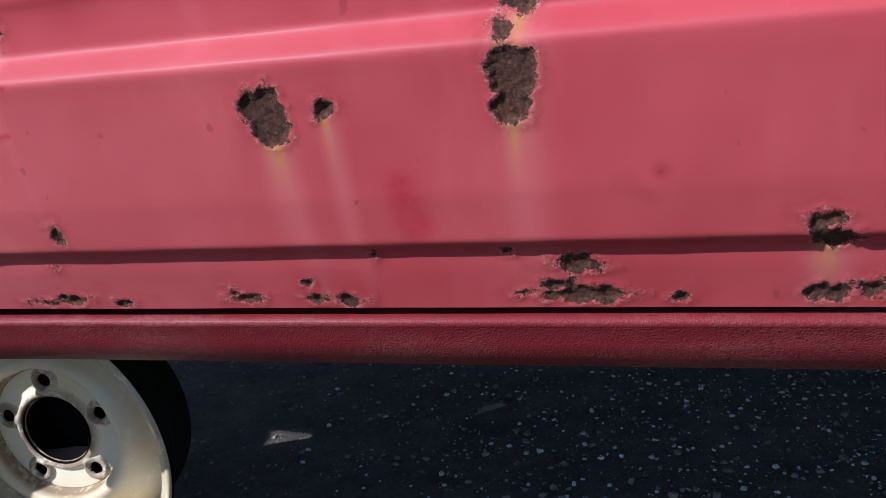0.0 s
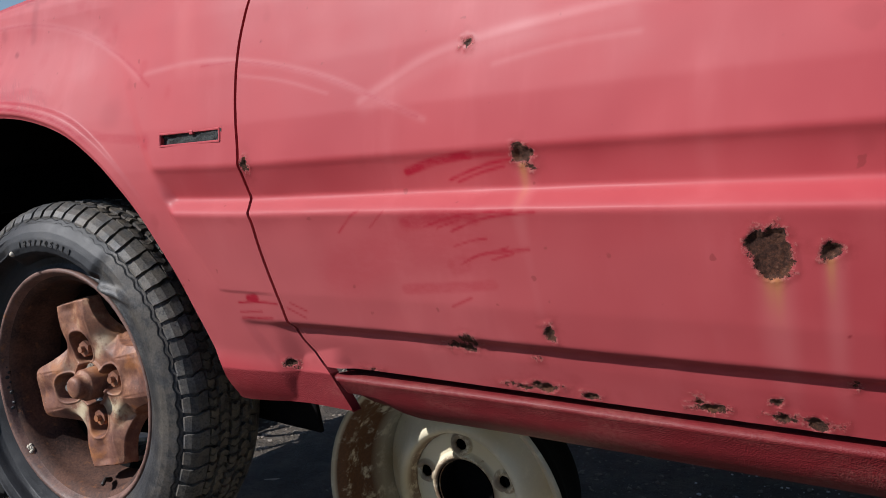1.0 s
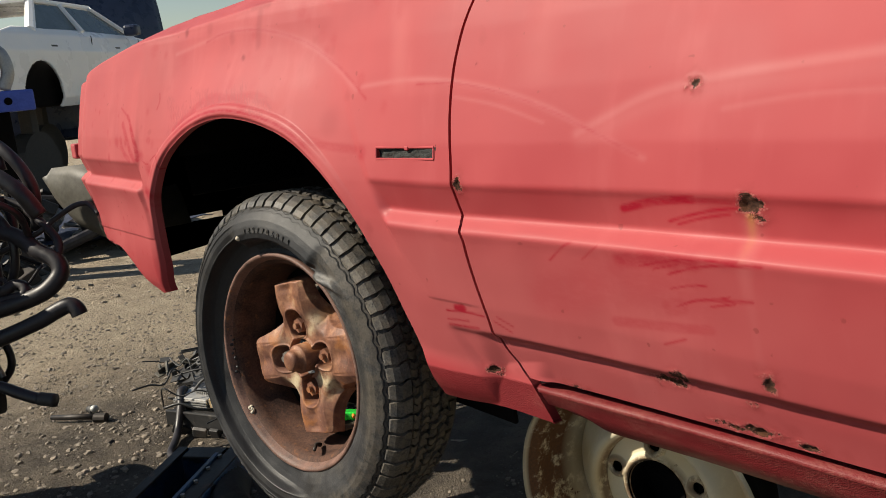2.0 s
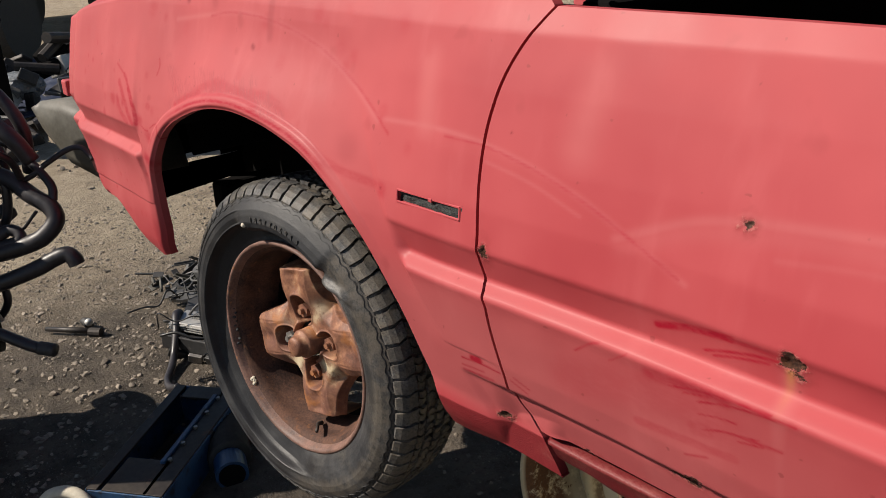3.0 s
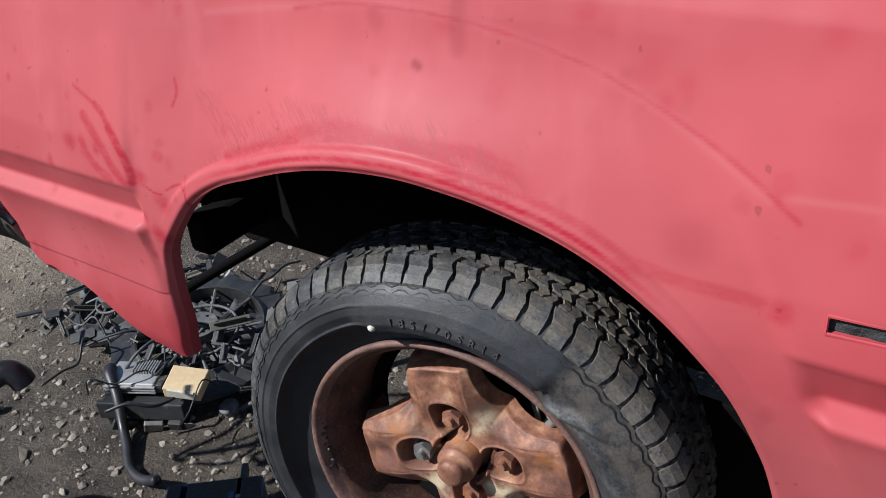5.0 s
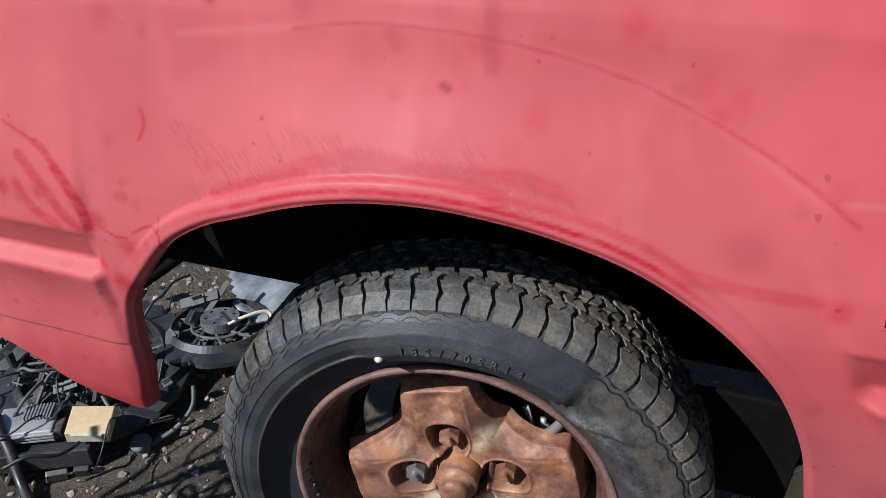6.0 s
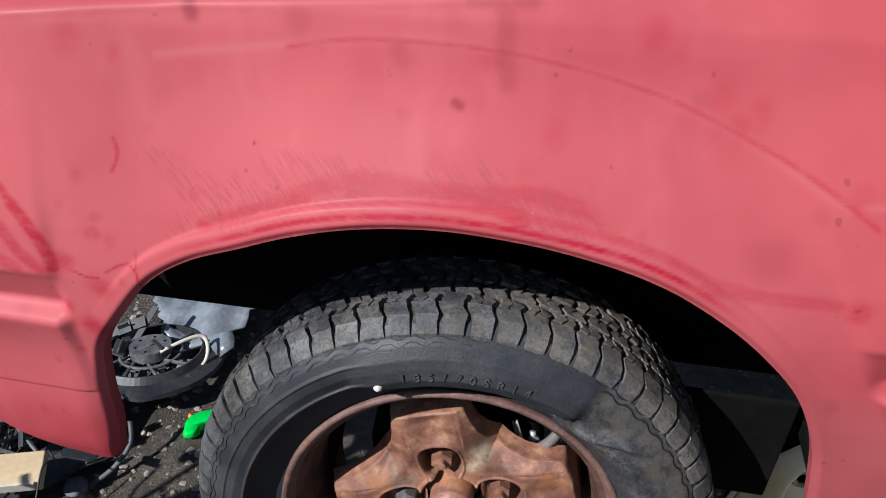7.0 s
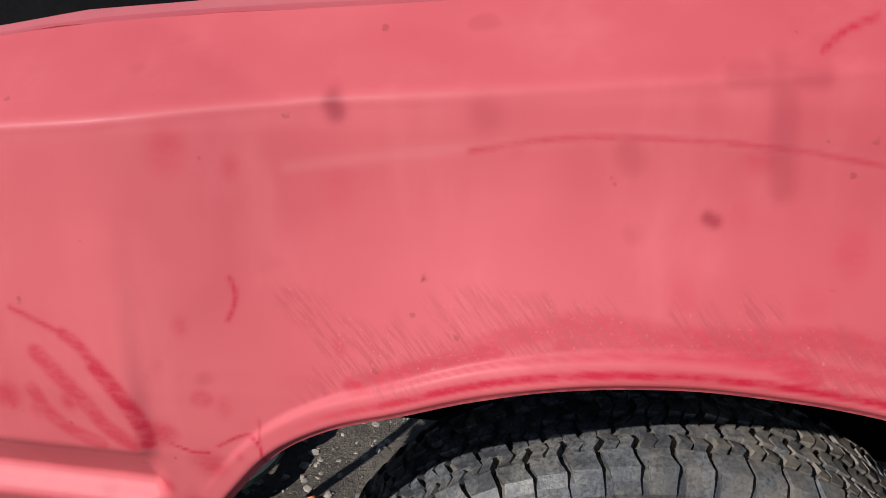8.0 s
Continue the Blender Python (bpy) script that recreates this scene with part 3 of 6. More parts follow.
def wear(x, z):
    """The worn marks and paler tones of the paint at each point of the side."""
    rust = np.full(x.shape, 0.05)
    run = np.zeros(x.shape)
    # paler towards the front and slightly towards the top
    pale = 0.11 * np.maximum(sstep(0.84, 0.95, z) * 0.15, sstep(0.05, -0.35, x) * (1 - 0.3 * sstep(0.88, 1.0, z))) * sstep(0.60, 0.72, z)
    # paler along the lower panels behind the arch
    pale = np.maximum(pale, 0.17 * sstep(0.75, 0.15, x) * sstep(-0.35, -0.2, x) * sstep(0.585, 0.62, z) * (1 - sstep(0.74, 0.86, z)))
    for cx, cz, rx, rz in RUST:
        if cz < 0.675:
            rx, rz = rx * 1.30, rz * 1.25
        elif rx > 0.0135:
            rx, rz = rx * 0.92, rz * 0.88
        else:
            rx, rz = rx * 1.15, rz * 1.10
        k = np.hypot((x - cx) / rx, (z - cz) / rz)
        rust = np.minimum(rust, (k - 1) * min(rx, rz))
        if rx > 0.0085 and cz > 0.68:
            below = np.clip((cz - rz - z) / 0.05, 0, 1)
            run = np.maximum(run, np.exp(-((x - cx) / (rx * 0.35)) ** 2) * (z < cz - rz * 0.8) * (1 - below) ** 2)
            pale = np.maximum(pale, 0.20 * np.exp(-((x - cx - 0.002) / (rx * 0.9)) ** 2) * (z < cz) * sstep(cz - 0.20, cz - 0.03, z))
    swirl = np.zeros(x.shape)
    for pts, w, s in (
        ([(-0.189, 0.972), (-0.094, 0.977), (-0.015, 0.972), (0.058, 0.959), (0.126, 0.941), (0.187, 0.917), (0.253, 0.89)], 0.0034, 1.0),
        ([(0.173, 0.913), (0.207, 0.929), (0.245, 0.946), (0.288, 0.957), (0.374, 0.968), (0.52, 0.982)], 0.0055, 1.0),
        ([(0.18, 0.905), (0.25, 0.938), (0.34, 0.955), (0.46, 0.964)], 0.010, 0.5),
        ([(-0.007, 0.954), (0.06, 0.943), (0.128, 0.924)], 0.002, 0.7),
        ([(0.33, 0.935), (0.40, 0.945), (0.47, 0.948)], 0.003, 0.5),
        ([(-0.767, 1.049), (-0.652, 1.064), (-0.56, 1.073), (-0.484, 1.069), (-0.415, 1.058), (-0.341, 1.038), (-0.267, 1.005), (-0.20, 0.968)], 0.0040, 0.8),
    ):
        swirl = np.maximum(swirl, s * line_field(x, z, pts, w))
    # the sheen of the swirl scratches is also painted in as a paler tone
    pale = np.maximum(pale, pale + 0.09 * swirl)
    for pts, w, s in (
        ([(0.36, 0.84), (0.364, 0.76), (0.367, 0.69)], 0.010, 0.16),
        ([(0.30, 0.80), (0.302, 0.74)], 0.004, 0.12),
        ([(-0.12, 1.05), (-0.11, 0.98)], 0.02, 0.18),
        ([(0.12, 1.06), (0.11, 0.99)], 0.025, 0.14),
    ):
        pale = np.maximum(pale, s * line_field(x, z, pts, w))
    for k in np.nonzero(rust < 0.02)[0]:
        rust[k] += 0.0045 * wobble(x[k], z[k], 0, 85.0) + 0.0036 * wobble(x[k], z[k], 3, 230.0)
    scuff = np.zeros(x.shape)
    for pts, w, s in (
        ([(0.228, 0.840), (0.266, 0.850), (0.305, 0.8545)], 0.0045, 1.0),
        ([(0.29, 0.853), (0.346, 0.855)], 0.0028, 0.8),
        ([(0.278, 0.831), (0.301, 0.839), (0.327, 0.846), (0.35, 0.849)], 0.0017, 1.0),
        ([(0.287, 0.829), (0.313, 0.837), (0.34, 0.843)], 0.0015, 0.9),
        ([(0.252, 0.787), (0.287, 0.797), (0.322, 0.802), (0.355, 0.804)], 0.0020, 0.9),
        ([(0.284, 0.783), (0.314, 0.794), (0.345, 0.800), (0.378, 0.803)], 0.0016, 0.9),
        ([(0.268, 0.786), (0.30, 0.796)], 0.0014, 0.8),
        ([(0.284, 0.768), (0.304, 0.774), (0.322, 0.777)], 0.0015, 0.8),
        ([(0.286, 0.749), (0.313, 0.761), (0.343, 0.765), (0.366, 0.768)], 0.0018, 0.8),
        ([(0.324, 0.756), (0.349, 0.763)], 0.0013, 0.8),
        ([(0.318, 0.762), (0.345, 0.769)], 0.0012, 0.8),
        ([(0.231, 0.790), (0.272, 0.796), (0.31, 0.798)], 0.0100, 0.60),
        ([(0.279, 0.748), (0.292, 0.751)], 0.011, 0.40),
        ([(0.211, 0.719), (0.281, 0.726), (0.319, 0.731)], 0.0060, 0.35),
        ([(0.137, 0.778), (0.159, 0.796), (0.17, 0.802)], 0.0014, 0.7),
        ([(0.181, 0.784), (0.204, 0.802)], 0.0012, 0.6),
        ([(0.266, 0.704), (0.291, 0.715)], 0.0015, 0.6),
        ([(0.12, 0.735), (0.22, 0.765), (0.30, 0.765)], 0.030, 0.22),
        ([(-0.034, 0.691), (-0.023, 0.693)], 0.0060, 1.0),
        ([(-0.054, 0.685), (-0.014, 0.688), (0.010, 0.687)], 0.0016, 1.0),
        ([(0.033, 0.690), (0.055, 0.681)], 0.0013, 0.8),
        ([(0.026, 0.683), (0.05, 0.672)], 0.0013, 0.7),
        ([(-0.057, 0.672), (-0.02, 0.675)], 0.0014, 0.8),
        ([(-0.057, 0.664), (-0.006, 0.667)], 0.0018, 0.9),
        ([(0.66, 0.72), (0.665, 0.69)], 0.012, 0.5),
        ([(0.97, 0.80), (1.02, 0.79)], 0.016, 0.6),
        ([(-0.961, 0.958), (-0.941, 0.949), (-0.925, 0.942)], 0.0022, 0.7),
        ([(-0.925, 0.942), (-0.914, 0.934), (-0.900, 0.915)], 0.0050, 0.7),
        ([(-0.904, 0.920), (-0.887, 0.895), (-0.877, 0.871), (-0.876, 0.861)], 0.0068, 0.85),
        ([(-0.947, 0.926), (-0.934, 0.912), (-0.920, 0.896), (-0.904, 0.873), (-0.887, 0.860)], 0.0070, 0.60),
        ([(-0.955, 0.898), (-0.946, 0.880), (-0.931, 0.867), (-0.911, 0.858)], 0.0062, 0.50),
        ([(-0.868, 0.867), (-0.864, 0.867)], 0.0105, 0.55),
        ([(-0.978, 0.892), (-0.976, 0.892)], 0.0105, 0.50),
        ([(-0.836, 0.843), (-0.832, 0.840)], 0.0110, 0.50),
        ([(-0.834, 0.896), (-0.832, 0.896)], 0.0075, 0.35),
        ([(-0.852, 0.797), (-0.846, 0.793)], 0.0120, 0.65),
        ([(-0.807, 0.981), (-0.804, 0.970), (-0.806, 0.961), (-0.810, 0.953)], 0.0018, 0.8),
        ([(-0.861, 0.859), (-0.845, 0.852), (-0.833, 0.852)], 0.0012, 0.9),
        ([(-0.826, 0.858), (-0.810, 0.867), (-0.800, 0.868), (-0.794, 0.858), (-0.794, 0.830)], 0.0012, 0.9),
        ([(-0.795, 0.882), (-0.793, 0.860)], 0.0010, 0.6),
        ([(-0.727, 0.915), (-0.689, 0.930), (-0.659, 0.941), (-0.631, 0.950)], 0.0060, 0.60),
        ([(-0.590, 0.956), (-0.544, 0.963)], 0.0070, 0.45),
        ([(-0.507, 0.964), (-0.473, 0.960), (-0.448, 0.951)], 0.0062, 0.60),
        ([(-0.176, 0.887), (-0.175, 0.887)], 0.0095, 0.55),
        ([(-0.652, 1.062), (-0.597, 1.071), (-0.540, 1.0725), (-0.480, 1.0685), (-0.415, 1.058), (-0.341, 1.038), (-0.267, 1.007), (-0.217, 0.982), (-0.176, 0.956)], 0.0022, 0.55),
        ([(-0.074, 0.971), (-0.014, 0.970), (0.053, 0.959), (0.123, 0.941), (0.187, 0.917), (0.245, 0.893)], 0.0018, 0.6),
        ([(-0.457, 1.116), (-0.443, 1.123), (-0.425, 1.128)], 0.0012, 0.8),
        ([(-0.30, 0.905), (-0.25, 0.895), (-0.19, 0.89)], 0.006, 0.35),
    ):
        scuff = np.maximum(scuff, s * line_field(x, z, pts, w, 2 if w < 0.0026 else 5 if w < 0.0095 else 3))
    grime = np.zeros(x.shape)
    for pts, w, s in (
        ([(-0.480, 1.106), (-0.476, 1.088), (-0.475, 1.066), (-0.472, 1.046)], 0.0085, 0.34),
        ([(-0.505, 1.105), (-0.457, 1.105)], 0.0060, 0.30),
        ([(-0.645, 1.085), (-0.643, 1.083)], 0.0110, 0.25),
        ([(-0.560, 1.066), (-0.557, 1.058)], 0.0085, 0.25),
        ([(-0.737, 1.087), (-0.735, 1.083)], 0.0070, 0.75),
        ([(-0.512, 1.029), (-0.508, 1.027)], 0.0042, 0.70),
        ([(-0.252, 0.926), (-0.250, 0.926)], 0.0200, 0.24),
        ([(-0.679, 0.986), (-0.679, 0.987)], 0.0013, 1.0),
        ([(-0.177, 0.888), (-0.177, 0.889)], 0.0014, 1.0),
        ([(0.829, 0.7286), (0.829, 0.729)], 0.0060, 0.35),
        ([(0.829, 0.7286), (0.829, 0.729)], 0.0012, 1.0),
        ([(0.6258, 0.710), (0.6259, 0.710)], 0.0012, 0.9),
        ([(0.6618, 0.725), (0.6619, 0.725)], 0.0012, 0.9),
        ([(0.022, 0.989), (0.022, 0.990)], 0.0014, 0.9),
    ):
        grime = np.maximum(grime, s * line_field(x, z, pts, w, 3))
    # brushed, flaking strip above the arch lip
    d = arch_distance(x, z)
    band = sstep(-0.70, -0.62, x) * (1 - sstep(-0.42, -0.36, x)) * np.exp(-((d - 0.034 - 0.004 * np.sin(x * 40)) / 0.007) ** 4)
    scuff = np.maximum(scuff, 0.45 * band)
    strip = sstep(-0.78, -0.74, x) * (1 - sstep(-0.43, -0.38, x))
    ragged = 0.046 + 0.006 * np.sin(x * 61) + 0.005 * np.sin(x * 143 + 1) + 0.004 * np.sin(x * 331)
    brush = strip * (d > 0.024) * (1 - sstep(ragged - 0.006, ragged + 0.006, d))
    for bx, bz, rx, rz, much in ((-0.756, 0.960, 0.020, 0.016, 0.8), (-0.718, 0.936, 0.034, 0.024, 1.0), (-0.63, 0.966, 0.045, 0.020, 0.7), (-0.42, 0.950, 0.035, 0.012, 0.8)):
        lean = (x - bx) + 0.8 * (z - bz)
        brush = np.maximum(brush, much * (1 - sstep(0.75, 1.15, np.hypot(lean / rx, (z - bz) / rz))))
    rng = np.random.default_rng(9)
    for k in range(26):
        sx, sz, sr = rng.uniform(-1.15, -0.05), rng.uniform(0.93, 1.10), rng.uniform(0.004, 0.013)
        scuff = np.maximum(scuff, rng.uniform(0.12, 0.34) * np.exp(-(((x - sx) / sr) ** 2 + ((z - sz) / (sr * 1.2)) ** 2) ** 1.5))
    rng = np.random.default_rng(8)
    for k in range(46):
        sx, sz, sr = rng.uniform(-1.2, -0.80), rng.uniform(0.63, 0.99), rng.uniform(0.002, 0.0065)
        scuff = np.maximum(scuff, rng.uniform(0.25, 0.6) * np.exp(-(((x - sx) / sr) ** 2 + ((z - sz) / (sr * 1.3)) ** 2) ** 1.5))
    scuff = np.maximum(scuff, 0.95 * sstep(-0.80, -0.66, x) * (1 - sstep(-0.32, -0.25, x)) * np.maximum(0.45 * np.exp(-((d - 0.0225) / 0.0028) ** 4), np.maximum(1.05 * np.exp(-((d - 0.0130) / 0.0025) ** 4), 0.5 * np.exp(-((d - 0.0045) / 0.0018) ** 2))))
    guard = np.maximum(1 - sstep(0.590, 0.593, z - 0.05 * np.clip(x + 0.05, -0.1, 0.1)), 0) * (x > -0.2)
    return {"rust": rust + 0.0012, "run": run, "pale": pale, "scuff": scuff, "guard": guard, "brush": brush, "swirl": swirl, "grime": grime}


def panel(name, outline, parent, label="", cell=0.0022, flange=0.014, material=None, holes=()):
    """A sheet of the car's side inside an outline in x and z, with turned-in edges."""
    poly = np.array(outline, float)
    lo, hi = poly.min(0), poly.max(0)
    nx, nz = int((hi[0] - lo[0]) / cell) + 2, int((hi[1] - lo[1]) / cell) + 2
    x, z = np.meshgrid(np.linspace(lo[0], hi[0], nx), np.linspace(lo[1], hi[1], nz), indexing="ij")
    cx, cz = (x[:-1, :-1] + x[1:, 1:]) / 2, (z[:-1, :-1] + z[1:, 1:]) / 2
    keep = polygon_distance(cx, cz, poly)[0] > 0
    for h in holes:
        keep &= polygon_distance(cx, cz, np.array(h))[0] < 0
    i, j = np.nonzero(keep)
    idx = np.arange(nx * nz).reshape(nx, nz)
    quads = np.stack([idx[i, j], idx[i + 1, j], idx[i + 1, j + 1], idx[i, j + 1]], -1)
    used, inv = np.unique(quads, return_inverse=True)
    quads = inv.reshape(-1, 4)
    x, z = x.ravel()[used], z.ravel()[used]
    edges = np.concatenate([quads[:, [k, (k + 1) % 4]] for k in range(4)])
    key = np.sort(edges, 1)
    _, first, count = np.unique(key, axis=0, return_index=True, return_counts=True)
    rim = edges[first[count == 1]]
    onrim = np.unique(rim)
    d, px, pz = polygon_distance(x[onrim], z[onrim], poly)
    for h in holes:
        d2, qx, qz = polygon_distance(x[onrim], z[onrim], np.array(h))
        m = np.abs(d2) < np.abs(d)
        d, px, pz = np.where(m, d2, d), np.where(m, qx, px), np.where(m, qz, pz)
    x[onrim], z[onrim] = px, pz
    y = body_y(x, z)
    marks = wear(x, z)
    # rusted spots: pitted and sunk in, with swollen edges
    r = marks["rust"]
    y = y + 0.0028 * (1 - sstep(-0.004, 0.0003, r)) - 0.0006 * np.exp(-((r - 0.0022) / 0.0014) ** 2)
    for k in np.nonzero(r < 0.002)[0]:
        y[k] += 0.0012 * wobble(x[k], z[k], 0, 260.0)
    for k in range(len(y)):
        y[k] += 0.0012 * wobble(x[k], z[k], 7, 6.0) + 0.0005 * wobble(x[k], z[k], 2, 21.0)
    verts = np.stack([x, y, z], -1)
    # turned-in edge
    remap = {int(v): len(verts) + n for n, v in enumerate(onrim)}
    inner = verts[onrim] + np.array([0, flange, 0])
    verts = np.concatenate([verts, inner])
    skirt = [(int(b), int(a), remap[int(a)], remap[int(b)]) for a, b in rim]
    faces = [tuple(q) for q in quads] + skirt
    pad = {k: np.concatenate([v, v[onrim]]) for k, v in marks.items()}
    ob = part_data(name, verts, faces, material or M_PAINT, parent, label, attrs=pad)
    me = ob.data
    sharp = me.attributes.new("sharp_edge", "BOOLEAN", "EDGE")
    rimset = {tuple(sorted((int(a), int(b)))) for a, b in rim}
    sharp.data.foreach_set("value", [tuple(sorted(e.vertices)) in rimset for e in me.edges])
    return ob


CAR = thing("car", "faded red old car with rusted door, propped on a bare wheel", "car")

front = [tuple(p) for p in smooth_line(FRONT, 5)]
top_x = np.linspace(0.05, -1.300, 30)
fender_top = [(x, float(shoulder_z(x)) + 0.035) for x in top_x[2:]]
gap_in = [(p[0] - 0.0022, p[1]) for p in GAP_LINE]
fender_outline = fender_top + front[1:] + [(-0.905, 0.580)] + [tuple(p) for p in ARCH_LINE] + [(-0.105, 0.5445), (-0.07, 0.547), (0.012, 0.5535), (0.083, 0.555)] + gap_in[::-1]
MARKER = [(-0.1426, 0.8798), (-0.0331, 0.8823), (-0.0337, 0.8966), (-0.1435, 0.8944)]
fender = panel("front_wing", fender_outline, CAR, "faded red front wing with scuffed wheel arch", holes=(MARKER,))

gap_out = [(p[0] + 0.0022, p[1]) for p in GAP_LINE if p[1] > 0.612]
door_outline = gap_out + [(0.0500, 0.6050), (0.30, 0.6095), (0.60, 0.617), (0.90, 0.6235), (1.20, 0.630), (1.20, 0.80), (1.20, 1.13)]
door = panel("door", door_outline, CAR, "red door with rust holes, chalky wash marks and scratches")
quarter = panel("rear_wing", [(1.206, 1.13), (1.206, 0.63), (1.206, 0.56), (2.15, 0.57), (2.15, 1.12)], CAR, "plain faded red rear wing", cell=0.012)


def sill_strip():
    """The ribbed stone-guard sill below the door."""
    xs = np.concatenate([np.linspace(0.056, 0.12, 16), np.linspace(0.13, 1.21, 180)])
    prof = np.array([(0.588, 0.110), (0.5935, 0.070), (0.5915, 0.0625), (0.5875, 0.0615), (0.5855, 0.0635), (0.572, 0.066), (0.556, 0.076), (0.545, 0.088), (0.536, 0.104), (0.531, 0.124), (0.528, 0.160)])
    verts, faces, g = [], [], []
    for x in xs:
        for z, y in prof:
            t = 1 - sstep(0.056, 0.16, x)
            verts.append((x + 0.80 * (0.592 - z) * t, y - 0.006 * (1 - sstep(0.05, 0.30, x)) + 0.0006 * wobble(x, z, 0, 30), z + 0.026 * x + 0.012 * t * (z < 0.56)))
    n = len(prof)
    for i in range(len(xs) - 1):
        for k in range(n - 1):
            faces.append((i * n + k, i * n + k + 1, (i + 1) * n + k + 1, (i + 1) * n + k))
    faces.append(tuple(range(n)))
    m = len(verts)
    full = np.ones(m)
    zero = np.zeros(m)
    part_data("sill", verts, faces, M_PAINT, CAR, "dark red sill with pebbled stone-guard coating", attrs={"guard": full, "rust": zero + 0.05, "run": zero, "pale": zero, "scuff": zero, "brush": zero, "swirl": zero})


sill_strip()


def marker_recess():
    """The empty socket of the side lamp with charred foam in it."""
    bm = bmesh.new()
    m = Matrix.Translation((-0.088, float(body_y(-0.088, 0.888)) + 0.010, 0.888)) @ Euler((0, radians(-1.3), 0)).to_matrix().to_4x4()
    box(bm, (0.116, 0.010, 0.020), m)
    bmesh.ops.subdivide_edges(bm, edges=bm.edges, cuts=14, use_grid_fill=True)
    for v in bm.verts:
        v.co.y += 0.0022 * wobble(v.co.x, v.co.z, 1, 180)
    socket = part("lamp_socket", bm, M_FOAM, CAR, "empty side lamp socket with charred foam")
    bm = bmesh.new()
    y = float(body_y(-0.088, 0.888))
    for a, b in zip(MARKER, MARKER[1:] + MARKER[:1]):
        ya, yb = float(body_y(a[0], a[1])), float(body_y(b[0], b[1]))
        rod(bm, (a[0], ya + 0.0006, a[1]), (b[0], yb + 0.0006, b[1]), 0.0016, sides=6)
    part("socket_rim", bm, M_RED, socket, "red rim of the lamp socket")
    bm = bmesh.new()
    box(bm, (0.007, 0.004, 0.005), Matrix.Translation((-0.083, y + 0.003, 0.8945)), 0.001)
    part("clip", bm, M_RED, socket, "small red clip")


marker_recess()


def wing_top():
    """The flange along the top of the wing where the bonnet would close, and the dark engine bay inside it."""
    xs = np.linspace(-1.25, 0.0, 60)
    verts, faces = [], []
    for x in xs:
        z = float(shoulder_z(x)) + 0.035
        y = float(body_y(x, z))
        for dy, dz in ((0.0, 0.0), (0.004, -0.006), (0.010, -0.0065), (0.040, 0.000), (0.046, -0.002), (0.047, -0.03)):
            verts.append((x, y + dy, z + dz + 0.0008 * wobble(x, dy, 0, 14)))
    n = 6
    for i in range(len(xs) - 1):
        for k in range(n - 1):
            faces.append((i * n + k, i * n + k + 1, (i + 1) * n + k + 1, (i + 1) * n + k))
    m = len(verts)
    zero = np.zeros(m)
    part_data("wing_flange", verts, faces, M_PAINT, CAR, "dusty red flange along the top of the wing", attrs={"guard": zero, "rust": zero + 0.05, "run": zero, "pale": zero + 0.25, "scuff": zero, "brush": zero, "swirl": zero})


wing_top()


def sheet(bm, corners):
    bm.faces.new([bm.verts.new(c) for c in corners])


